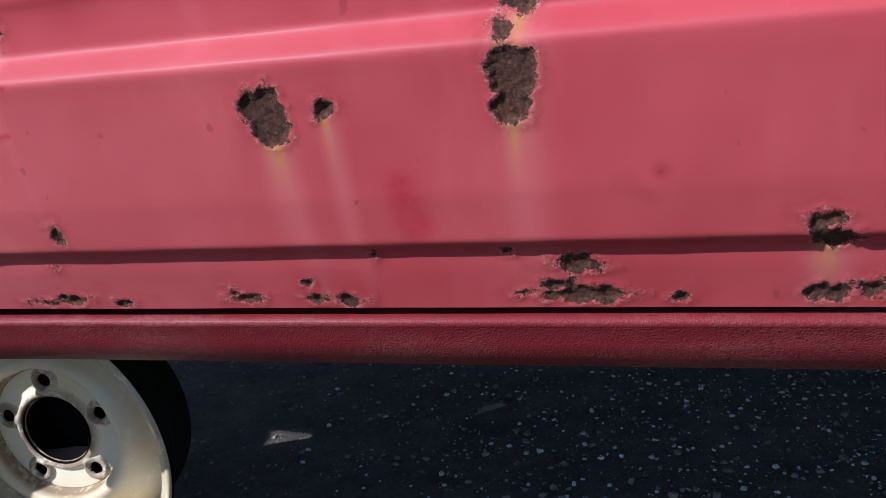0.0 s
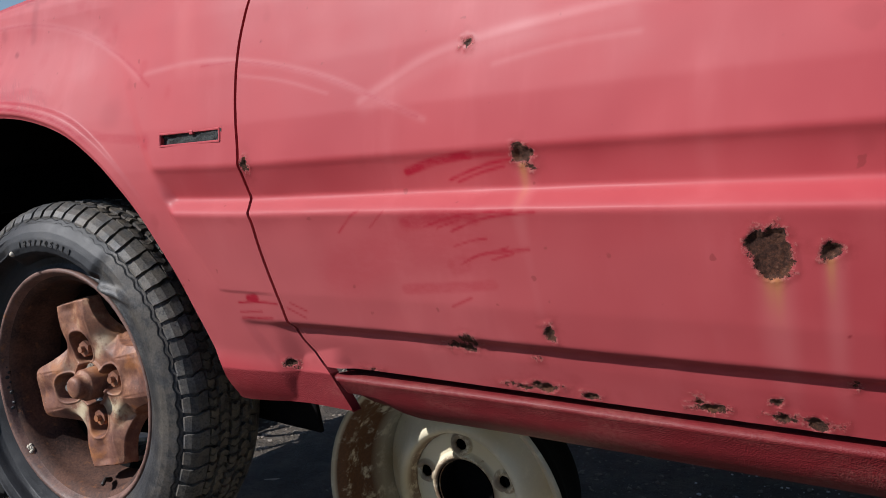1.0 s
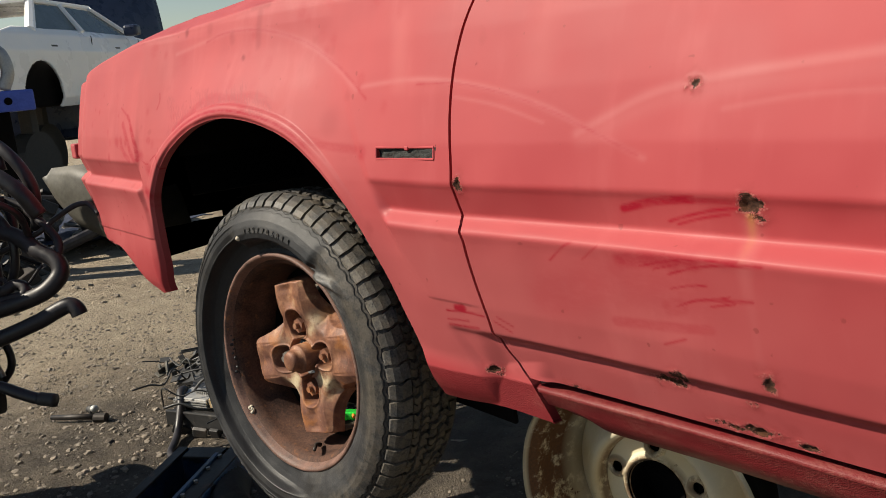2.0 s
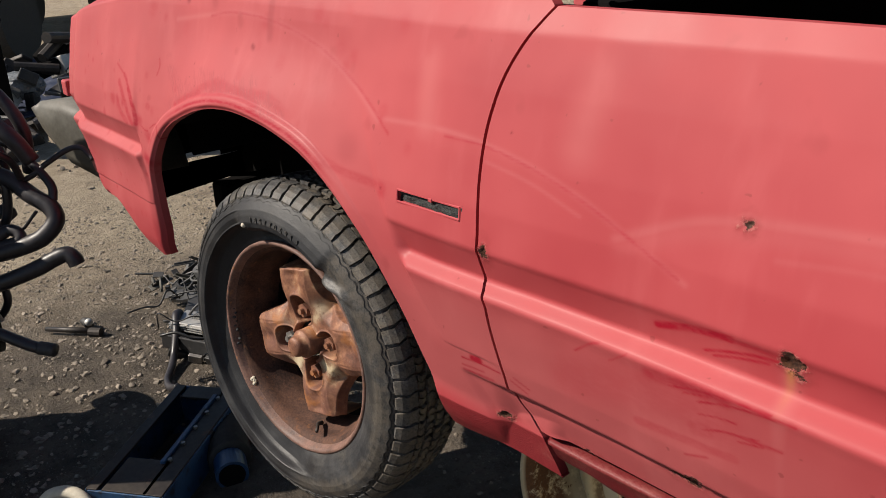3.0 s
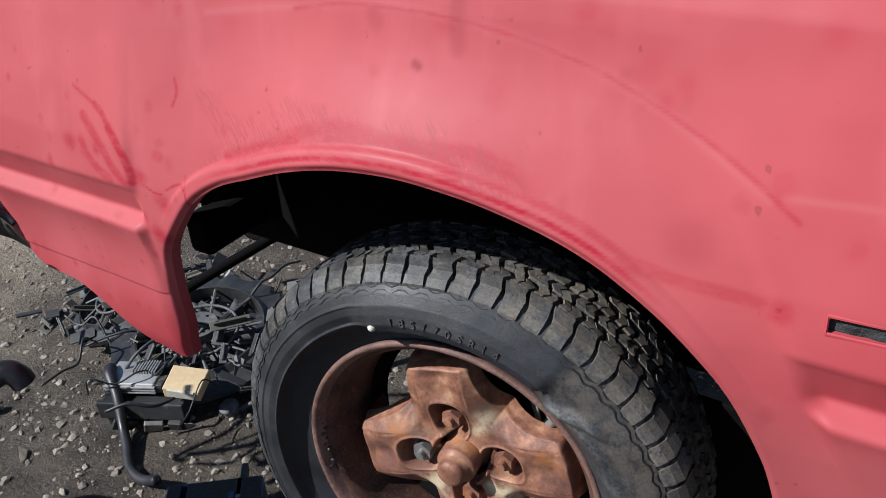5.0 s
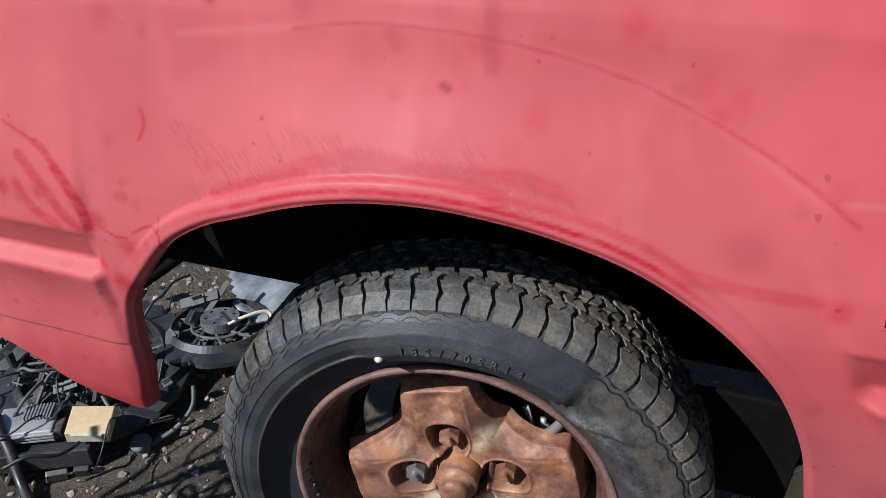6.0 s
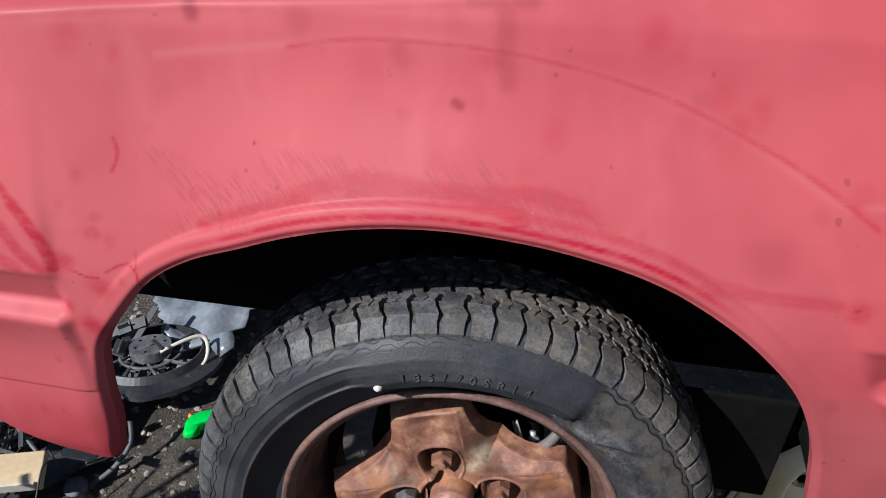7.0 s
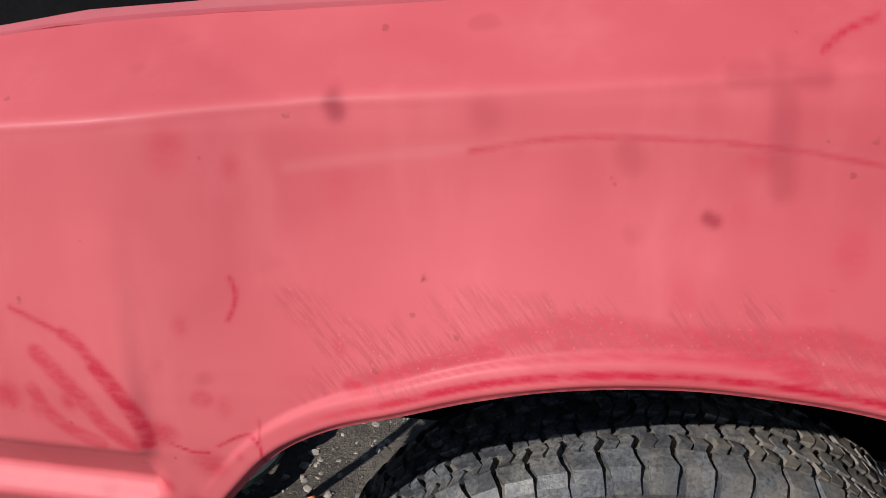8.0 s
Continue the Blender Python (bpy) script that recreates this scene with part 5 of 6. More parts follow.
    rod(bm, (0.0702, 0.105, 0.070), (0.0851, 0.105, 0.0213), 0.0040, sides=8)
    part("pad_spring", bm, M_BONE, wheel, "pale strip behind the window", True)
    bm = bmesh.new()
    bmesh.ops.create_icosphere(bm, subdivisions=3, radius=0.0085, matrix=Matrix.Translation((0.0954, 0.100, 0.0437)))
    rod(bm, (0.0954, 0.100, 0.046), (0.0934, 0.102, 0.058), 0.004, sides=8)
    part("bleed_nipple", bm, M_ALU, wheel, "pale rounded nipple", True)
    # brake drum behind the windows, its shade painted as near-black
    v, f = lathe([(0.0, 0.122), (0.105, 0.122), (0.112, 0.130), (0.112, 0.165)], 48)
    part_data("brake_drum", v, f, M_UNDER_SHADE, wheel, "dark brake drum")


build_front_wheel()


# ---- suspension seen through the wheel arch ----
def build_suspension():
    bar = thing("stabiliser_bar", "black steel stabiliser bar hanging under the nose of the car", "car part")
    tube("bar", [(-1.32, 0.30, 0.36), (-1.24, 0.42, 0.41), (-1.15, 0.56, 0.46), (-1.02, 0.72, 0.52), (-0.90, 0.82, 0.54)], 0.011, M_UNDER_SHADE, bar)
    tube("link", [(-1.20, 0.62, 0.44), (-1.26, 0.60, 0.47), (-1.33, 0.56, 0.455), (-1.36, 0.53, 0.41), (-1.33, 0.52, 0.375), (-1.26, 0.54, 0.385), (-1.20, 0.57, 0.43)], 0.009, M_UNDER_SHADE, bar)
    tube("bracket", [(-1.10, 0.62, 0.50), (-1.08, 0.68, 0.55), (-1.05, 0.74, 0.58)], 0.012, M_UNDER_SHADE, bar)
    strut = thing("strut", "dark suspension strut and arm behind the front wheel", "car part")
    tube("damper", [(-0.49, 0.20, 0.46), (-0.47, 0.26, 0.72), (-0.46, 0.30, 0.98)], [0.03, 0.032, 0.026], M_UNDER_SHADE, strut)
    tube("track_arm", [(-0.49, 0.17, 0.40), (-0.50, 0.40, 0.45), (-0.50, 0.80, 0.52)], [0.02, 0.03, 0.03], M_UNDER_SHADE, strut)
    tube("axle", [(-0.51, 0.15, 0.49), (-0.51, 0.30, 0.52), (-0.51, 0.80, 0.55)], [0.03, 0.03, 0.04], M_UNDER_SHADE, strut)
    tube("brake_hose", [(-0.44, 0.12, 0.53), (-0.40, 0.10, 0.60), (-0.38, 0.14, 0.68)], 0.006, M_STEEL, strut)
    # exhaust and loose metal under the middle of the car
    pipe = thing("exhaust_pipe", "dark exhaust pipe under the floor", "car part")
    tube("pipe", [(-0.3, 0.75, 0.50), (0.3, 0.74, 0.50), (1.0, 0.70, 0.49), (2.1, 0.68, 0.49)], 0.025, M_UNDER_SHADE, pipe)


build_suspension()


# ---- white wheel that holds up the sill ----
def build_white_wheel():
    w = thing("bare_white_wheel", "bare white steel wheel with rust chips, standing under the sill", "wheel", (0.042, 0.256, 0.326), 4.0)
    R = 0.203
    prof = [(0.164, 0.128), (0.164, 0.108), (0.168, 0.088), (R - 0.028, 0.064), (R - 0.020, 0.052), (R - 0.017, 0.032), (R - 0.018, 0.023), (R - 0.016, 0.012), (R - 0.007, 0.006), (R - 0.004, 0.001), (R, -0.002), (R + 0.003, 0.002), (R + 0.003, 0.008), (R - 0.008, 0.014), (R - 0.011, 0.034), (R - 0.020, 0.056),
            (R - 0.030, 0.072), (R - 0.033, 0.11), (R - 0.036, 0.130)]
    # outer side of the white barrel, coloured black where it lies in shadow
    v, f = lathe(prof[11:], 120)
    part_data("barrel_outside", v, f, M_UNDER_SHADE, w, "grimy black outside of the barrel")
    v, f = lathe(prof[:12], 120)
    ang = np.degrees(np.arctan2(v[:, 2], v[:, 0]))
    rust = np.where((np.abs(ang) > 115) & (v[:, 1] < 0.070) & (v[:, 1] > 0.004), 1.0, 0.35)
    part_data("barrel", v, f, M_WHITE_RIM, w, "white wheel barrel with brown rust", attrs={"rust": rust})
    disc = [(0.165, 0.112), (0.159, 0.104), (0.146, 0.093), (0.131, 0.078), (0.119, 0.064), (0.1105, 0.0565), (0.1040, 0.0545), (0.0985, 0.0580), (0.0950, 0.066), (0.0930, 0.075), (0.0915, 0.081)]
    v, f = lathe(disc, 120)
    rr = np.hypot(v[:, 0], v[:, 2])
    rust = np.where(rr < 0.097, 0.75, 0.12)
    part_data("dish", v, f, M_WHITE_RIM, w, "white dished face", attrs={"rust": rust})
    # bolt face with five holes and a big centre bore
    nr, na = 60, 400
    rr = np.linspace(0.0495, 0.0915, nr)
    aa = np.linspace(0, 2 * np.pi, na, endpoint=False)
    Rr, A = np.meshgrid(rr, aa, indexing="ij")
    depth = np.full(Rr.shape, 0.081) - 0.007 * np.exp(-((Rr - 0.055) / 0.0045) ** 2)
    hole = np.zeros(Rr.shape, bool)
    stain = 0.9 * sstep(0.060, 0.053, Rr)
    X, Z = Rr * np.cos(A), Rr * np.sin(A)
    for k in range(5):
        a = radians(93 + 72 * k)
        hx, hz = 0.0735 * math.cos(a), 0.0735 * math.sin(a)
        d = np.hypot(X - hx, Z - hz)
        hole |= d < 0.0108
        # the edge of the hole follows its circle
        near = (d >= 0.0100) & (d < 0.0124)
        pull = np.where(near, 0.0115 / np.maximum(d, 1e-6), 1.0)
        X, Z = hx + (X - hx) * pull, hz + (Z - hz) * pull
        depth -= 0.0055 * np.exp(-((d - 0.0140) / 0.003) ** 2)
        stain = np.maximum(stain, 0.75 * np.exp(-((d - 0.0135) / 0.004) ** 2))
    verts = np.stack([X, depth, Z], -1).reshape(-1, 3)
    idx = np.arange(nr * na).reshape(nr, na)
    faces = []
    for i in range(nr - 1):
        for j in range(na):
            j2 = (j + 1) % na
            if not (hole[i, j] or hole[i + 1, j2] or hole[i + 1, j] or hole[i, j2]):
                faces.append((idx[i, j], idx[i, j2], idx[i + 1, j2], idx[i + 1, j]))
    ob = part_data("bolt_face", verts, faces, M_WHITE_RIM, w, "bolt face with five holes and rusty bore", attrs={"rust": stain.ravel()})
    sol = ob.modifiers.new("thick", "SOLIDIFY")
    sol.thickness, sol.offset = 0.005, 0.0
    # bore and back are black to paint the shade inside the wheel
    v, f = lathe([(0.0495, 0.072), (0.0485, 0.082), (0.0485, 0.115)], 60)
    part_data("bore", v, f, M_UNDER_SHADE, w, "dark centre bore")
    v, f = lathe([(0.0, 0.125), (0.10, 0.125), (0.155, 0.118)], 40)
    part_data("back", v, f, M_UNDER_SHADE, w, "dark inside of the wheel")


build_white_wheel()


# ---- black bumper end hanging off the nose ----
def build_bumper():
    b = thing("bumper_end", "broken black plastic bumper corner hanging from the nose", "bumper")
    verts, faces = [], []
    rows = [(-1.495, -0.045, 0.800, 0.788), (-1.42, -0.050, 0.822, 0.735), (-1.345, -0.035, 0.828, 0.685), (-1.280, 0.0, 0.81, 0.655), (-1.215, 0.005, 0.735, 0.640), (-1.182, 0.005, 0.668, 0.630)]
    for x, y, zt, zb in rows:
        for q in range(7):
            t = q / 6
            z = zt + (zb - zt) * t
            bulge = -0.012 * math.sin(math.pi * t)
            verts.append((x, y + bulge + 0.004 * wobble(x, z, 0, 12), z))
    for x, y, zt, zb in rows:
        for q in range(7):
            t = q / 6
            verts.append((x + 0.012, y + 0.17 - 0.05 * t, zt + (zb - zt) * t * 0.9))
    for i in range(len(rows) - 1):
        for q in range(6):
            faces.append((i * 7 + q, i * 7 + q + 1, (i + 1) * 7 + q + 1, (i + 1) * 7 + q))
    o = len(rows) * 7
    for i in range(len(rows) - 1):
        faces.append((i * 7, (i + 1) * 7, o + (i + 1) * 7, o + i * 7))
    for q in range(6):
        faces.append((q, q + 1, o + q + 1, o + q))
    shell = part_data("shell", verts, faces, M_BUMPER, b, "weathered black plastic shell")
    sol = shell.modifiers.new("thick", "SOLIDIFY")
    sol.thickness = 0.003
    verts, faces = [], []
    pts = [(-1.285, 0.012, 0.73), (-1.262, 0.014, 0.69), (-1.232, 0.014, 0.655), (-1.196, 0.012, 0.628), (-1.20, 0.014, 0.665), (-1.215, 0.014, 0.71), (-1.235, 0.014, 0.745), (-1.26, 0.012, 0.75)]
    bm = bmesh.new()
    a = [bm.verts.new(p) for p in pts]
    bm.faces.new(a)
    r = bmesh.ops.extrude_face_region(bm, geom=bm.faces[:])
    for q in r["geom"]:
        if isinstance(q, bmesh.types.BMVert):
            q.co.y += 0.05
    part("torn_flap", bm, M_BLACK, b, "torn black plastic flap")
    bm = bmesh.new()
    box(bm, (0.03, 0.02, 0.035), Matrix.Translation((-1.316, -0.015, 0.862)), 0.004)
    part("lamp_tab", bm, M_RED, b, "small red mounting tab")


build_bumper()


# ---- engine with hoses, on the ground before the car ----
def build_engine():
    e = thing("engine", "dark greasy pulled engine with hoses standing on the dirt", "engine", (-1.52, -0.50, 0.0))
    bm = bmesh.new()
    box(bm, (0.36, 0.36, 0.28), Matrix.Translation((0.10, -0.02, 0.43)), 0.02)
    box(bm, (0.30, 0.26, 0.22), Matrix.Translation((0.12, -0.04, 0.66)), 0.02)
    for k in range(4):
        box(bm, (0.03, 0.38, 0.24), Matrix.Translation((-0.04 + k * 0.09, -0.02, 0.43)), 0.006)
    part("block", bm, M_GREASE, e)
    bm = bmesh.new()
    box(bm, (0.34, 0.32, 0.34), Matrix.Translation((0.10, -0.02, 0.155)), 0.03)
    part("sump", bm, M_GREASE, e)
    bm = bmesh.new()
    box(bm, (0.28, 0.18, 0.10), Matrix.Translation((0.12, -0.05, 0.81)), 0.03)
    part("valve_cover", bm, M_GREASE, e)
    v, f = lathe([(0.0, -0.01), (0.05, -0.01), (0.06, 0.004), (0.15, 0.006), (0.158, 0.0), (0.158, 0.016), (0.15, 0.02), (0, 0.02)], 90)
    part_data("flywheel", v, f, M_GREASE, e, "dark toothed flywheel", m=Matrix.Translation((0.29, -0.02, 0.25)) @ Matrix.Rotation(radians(90), 4, "Z"))
    for x, z, r in ((0.18, 0.36, 0.075), (0.16, 0.56, 0.055), (-0.05, 0.30, 0.06)):
        v, f = lathe([(0.0, -0.01), (r * 0.4, -0.01), (r * 0.5, 0.006), (r * 0.9, 0.006), (r, -0.004), (r, 0.022), (r * 0.5, 0.026), (0, 0.03)], 32)
        part_data("pulley", v, f, M_GREASE, e, m=Matrix.Translation((x, 0.22, z)) @ Matrix.Rotation(math.pi, 4, "Z"))
    hoses = [
        ([(0.10, 0.16, 0.74), (0.199, 0.297, 0.701), (0.276, 0.343, 0.657), (0.312, 0.364, 0.636), (0.329, 0.366, 0.612), (0.329, 0.347, 0.588), (0.312, 0.314, 0.566), (0.25, 0.24, 0.540), (0.14, 0.16, 0.52)], 0.019),
        ([(0.12, 0.14, 0.44), (0.265, 0.210, 0.476), (0.333, 0.295, 0.512), (0.356, 0.335, 0.533), (0.371, 0.360, 0.543), (0.383, 0.370, 0.534), (0.388, 0.373, 0.520)], 0.0175),
        ([(0.12, 0.22, 0.62), (0.251, 0.342, 0.689), (0.270, 0.386, 0.719), (0.292, 0.428, 0.746), (0.311, 0.451, 0.750), (0.326, 0.459, 0.740), (0.341, 0.464, 0.726)], 0.0062),
        ([(0.10, 0.24, 0.80), (0.191, 0.335, 0.761), (0.227, 0.353, 0.736), (0.265, 0.370, 0.707), (0.298, 0.380, 0.675), (0.308, 0.374, 0.647)], 0.0095),
        ([(0.20, 0.10, 0.42), (0.320, 0.192, 0.397), (0.367, 0.228, 0.379), (0.398, 0.251, 0.368), (0.429, 0.279, 0.362)], 0.0125),
        ([(0.15, 0.20, 0.57), (0.249, 0.256, 0.579), (0.265, 0.282, 0.591), (0.284, 0.297, 0.585), (0.287, 0.287, 0.567), (0.22, 0.22, 0.55)], 0.013),
        ([(-0.1, 0.16, 0.80), (0.08, 0.24, 0.78), (0.20, 0.30, 0.72), (0.22, 0.30, 0.62), (0.16, 0.26, 0.52)], 0.010),
        ([(-0.16, 0.17, 0.70), (0.0, 0.28, 0.76), (0.12, 0.33, 0.74), (0.16, 0.32, 0.64)], 0.013),
        ([(-0.2, 0.16, 0.74), (-0.1, 0.30, 0.82), (0.04, 0.36, 0.80), (0.12, 0.34, 0.72), (0.10, 0.28, 0.60)], 0.006),
        ([(-0.2, 0.16, 0.60), (-0.05, 0.26, 0.66), (0.05, 0.30, 0.62), (0.10, 0.28, 0.50)], 0.007),
        ([(0.0, 0.16, 0.50), (0.1, 0.25, 0.46), (0.14, 0.27, 0.38), (0.10, 0.22, 0.30)], 0.009),
        ([(0.22, 0.1, 0.75), (0.28, 0.2, 0.80), (0.30, 0.3, 0.76), (0.24, 0.34, 0.68)], 0.008),
    ]
    # upper loops added to throw a shadow band towards the car's nose
    hoses += [([(-0.05, 0.12, 0.80), (0.06, 0.22, 0.90), (0.14, 0.29, 0.915), (0.21, 0.33, 0.88), (0.25, 0.36, 0.80), (0.23, 0.36, 0.70)], 0.014),
              ([(-0.12, 0.10, 0.86), (0.0, 0.22, 0.97), (0.10, 0.28, 0.985), (0.18, 0.31, 0.93), (0.20, 0.32, 0.84)], 0.009),
              ([(0.05, 0.10, 0.84), (0.15, 0.20, 0.88), (0.23, 0.27, 0.85), (0.29, 0.32, 0.80), (0.31, 0.35, 0.74)], 0.018)]
    for pts, r in hoses:
        tube("hose", pts, r, M_HOSE, e, sides=14)
    tube("hose_liner", [(0.405, 0.257, 0.3665), (0.432, 0.281, 0.3615)], 0.0145, M_BLACK, e)
    for p in ((0.16, 0.28, 0.70), (0.20, 0.30, 0.61), (0.10, 0.30, 0.78), (0.02, 0.27, 0.74)):
        bm = bmesh.new()
        box(bm, (0.035, 0.03, 0.025), Matrix.Translation(p) @ Euler((0.4, 0.3, 0.5)).to_matrix().to_4x4(), 0.004)
        part("connector", bm, M_BLACK, e)
    rng = np.random.default_rng(77)
    for k in range(22):
        bm = bmesh.new()
        p = (rng.uniform(-0.15, 0.26), rng.uniform(0.12, 0.36), rng.uniform(0.62, 0.86))
        box(bm, tuple(rng.uniform(0.010, 0.035, 3)), Matrix.Translation(p) @ Euler(tuple(rng.uniform(0, 3, 3))).to_matrix().to_4x4(), 0.003)
        part("connector", bm, M_ALU if k % 4 == 0 else M_BLACK, e)
    for k in range(14):
        p = np.array([rng.uniform(-0.2, 0.15), 0.14, rng.uniform(0.60, 0.84)])
        pts = [tuple(p)]
        for q in range(4):
            p = p + np.array([rng.uniform(-0.02, 0.07), rng.uniform(0.01, 0.07), rng.uniform(-0.06, 0.06)])
            pts.append(tuple(p))
        tube("wire", pts, rng.uniform(0.003, 0.007), M_HOSE, e, sides=8, steps=5)
    for k in range(4):
        bm = bmesh.new()
        rod(bm, (0.24 + 0.01 * k, 0.05 + 0.05 * k, 0.48), (0.26 + 0.01 * k, 0.07 + 0.05 * k, 0.40), 0.006, sides=8)
        part("bolt", bm, M_STEEL, e)


build_engine()


# ---- heap of radiator fans and boxes on the ground by the wheel ----
def fan(at, rz, tilt, radius, seed):
    f = thing("radiator_fan", "broken black radiator fan in a plastic shroud", "radiator fan", at, rz, group="radiator fans on the ground")
    f.matrix_world = pose(*at, tilt[0], tilt[1], rz)
    rng = np.random.default_rng(seed)
    R = radius
    # shroud with a round mouth and a torn outer edge
    seg = 64
    verts, faces = [], []
    for k in range(seg):
        a = 2 * math.pi * k / seg
        edge = min(1.45 / max(abs(math.cos(a)), abs(math.sin(a)), 0.75), 1.45)
        edge *= rng.uniform(0.90, 1.05) if 10 < k < 44 else 1.0
        for rr, z in ((R * edge, -0.010), (R * edge * 0.99, 0.0), (R * 1.12, 0.006), (R * 1.03, 0.020), (R * 1.0, 0.020), (R * 1.0, -0.030)):
            verts.append((rr * math.cos(a), rr * math.sin(a), z))
    for k in range(seg):
        k2 = (k + 1) % seg
        if seed == 3 and 20 < k < 27:
            continue
        for i in range(5):
            faces.append((k * 6 + i, k2 * 6 + i, k2 * 6 + i + 1, k * 6 + i + 1))
    part_data("shroud", verts, faces, M_BLACK, f, "black plastic shroud", smooth=False)
    for k in range(9):
        a = 2 * math.pi * k / 9 + 0.2
        bm = bmesh.new()
        rod(bm, (0.05 * math.cos(a), 0.05 * math.sin(a), 0.012), (R * 1.02 * math.cos(a + 0.25), R * 1.02 * math.sin(a + 0.25), 0.010), 0.004, sides=6)
        part("stay", bm, M_DUSTY, f)
    for k in range(7):
        a = 2 * math.pi * k / 7
        verts, faces = [], []
        for i in range(6):
            rr = R * (0.33 + 0.60 * i / 5)
            w = 0.35 - 0.12 * i / 5
            for s in (-1, 1):
                aa = a + s * w * 0.5 + 0.05 * i
                verts.append((rr * math.cos(aa), rr * math.sin(aa), -0.014 + s * 0.012))
        for i in range(5):
            faces.append((2 * i, 2 * i + 1, 2 * i + 3, 2 * i + 2))
        ob = part_data("blade", verts, faces, M_DUSTY, f)
        s = ob.modifiers.new("thick", "SOLIDIFY")
        s.thickness = 0.003
    ring = R * 0.60
    v, fc = tube_data([(ring * math.cos(a), ring * math.sin(a), 0.012) for a in np.linspace(0, 2 * math.pi, 17)], 0.004, 6, 3)
    part_data("guard_ring", v, fc, M_DUSTY, f)
    bm = bmesh.new()
    bmesh.ops.create_cone(bm, cap_ends=True, segments=40, radius1=0.046, radius2=0.045, depth=0.022, matrix=Matrix.Translation((0, 0, 0.022)))
    motor = part("motor", bm, M_DUSTY, f, "round grey motor plate")
    for k in range(6):
        a = 2 * math.pi * k / 6
        bm = bmesh.new()
        rod(bm, (0.032 * math.cos(a), 0.032 * math.sin(a), 0.0325), (0.032 * math.cos(a), 0.032 * math.sin(a), 0.0338), 0.0035, sides=10)
        part("vent_hole", bm, M_UNDER_SHADE, motor)
    bm = bmesh.new()
    rod(bm, (0, 0, 0.03), (0, 0, 0.036), 0.008, sides=12)
    part("boss", bm, M_STEEL, motor)


fan((-1.80, 0.46, 0.095), 20, (14, -16), 0.105, 3)
fan((-1.50, 0.455, 0.085), -25, (4, 6), 0.150, 4)
fan((-1.30, 0.66, 0.085), 40, (-8, 4), 0.110, 5)


def build_heap():
    g = lambda x, y: float(ground_z(x, y))
    box_thing = thing("control_box", "finned grey aluminium control box lying on black plastic", "electronic box", (-1.505, 0.262, 0.092), 26)
    bm = bmesh.new()
    box(bm, (0.115, 0.080, 0.026), None, 0.003)
    part("case", bm, M_ALU, box_thing, "grey aluminium case")
    for k in range(9):
        bm = bmesh.new()
        box(bm, (0.003, 0.040, 0.010), Matrix.Translation((-0.005 + k * 0.0065, 0.015, 0.016)))
        part("fin", bm, M_ALU, box_thing)
    bm = bmesh.new()
    box(bm, (0.018, 0.075, 0.022), Matrix.Translation((0.066, 0, -0.002)), 0.002)
    part("plug", bm, M_BLACK, box_thing)
    for k in range(3):
        bm = bmesh.new()
        box(bm, (0.12, 0.006, 0.003), Matrix.Translation((0, -0.042, -0.008 + k * 0.007)))
        part("side_fin", bm, M_ALU, box_thing)
    tray = thing("plastic_tray", "broken black plastic tray under the control box", "car part", (-1.49, 0.255, g(-1.49, 0.255)), 26)
    bm = bmesh.new()
    box(bm, (0.19, 0.11, 0.012), Matrix.Translation((0.02, 0, 0.055)), 0.003)
    box(bm, (0.20, 0.012, 0.045), Matrix.Translation((0.02, -0.055, 0.045)), 0.003)
    box(bm, (0.012, 0.11, 0.045), Matrix.Translation((0.115, 0, 0.045)), 0.003)
    part("tray", bm, M_BLACK, tray)
    for k in range(5):
        bm = bmesh.new()
        box(bm, (0.010, 0.014, 0.05), Matrix.Translation((-0.06 + k * 0.04, -0.050, 0.025)), 0.002)
        part("rib", bm, M_BLACK, tray)
    for q, (x, y, s) in enumerate(((0.10, -0.07, 0.030), (0.05, -0.075, 0.04), (-0.02, -0.07, 0.05))):
        bm = bmesh.new()
        box(bm, (s, 0.012, 0.028), Matrix.Translation((x, y, 0.018)) @ Euler((0.3, 0.2 * q, 0.3 * q)).to_matrix().to_4x4(), 0.002)
        part("bracket", bm, M_STEEL if q == 1 else M_BLACK, tray)
    card = thing("cardboard_box", "small tan cardboard box on the heap", "box", (-1.362, 0.285, 0.115), 24)
    bm = bmesh.new()
    box(bm, (0.082, 0.066, 0.030), Euler((0.18, 0.10, 0)).to_matrix().to_4x4(), 0.002)
    part("carton", bm, M_CARD, card)
    bm = bmesh.new()
    box(bm, (0.060, 0.006, 0.022), Matrix.Translation((0, -0.034, -0.003)) @ Euler((0.18, 0.10, 0)).to_matrix().to_4x4(), 0.001)
    part("flap", bm, M_BONE, card)
    hose = thing("wiring_sleeve", "black corrugated wiring sleeve curling over the dirt", "hose")
    tube("sleeve", [(-1.57, 0.245, 0.105), (-1.545, 0.225, 0.110), (-1.50, 0.20, 0.085), (-1.455, 0.165, 0.04), (-1.41, 0.135, 0.03), (-1.36, 0.10, 0.028), (-1.305, 0.085, 0.035), (-1.25, 0.085, 0.06)], [0.013, 0.013, 0.011, 0.010, 0.010, 0.009, 0.010, 0.010], M_HOSE, hose, sides=12, steps=16, ribs=0.08)
    puck = thing("rubber_mount", "grey rubber mount on the dirt", "car part", (-1.29, 0.325, g(-1.29, 0.325) + 0.012), 0)
    v, f = lathe([(0.0, 0.012), (0.007, 0.012), (0.008, 0.016), (0.016, 0.014), (0.018, 0.0), (0.017, -0.012), (0.022, -0.012), (0.022, -0.016), (0, -0.016)], 28)
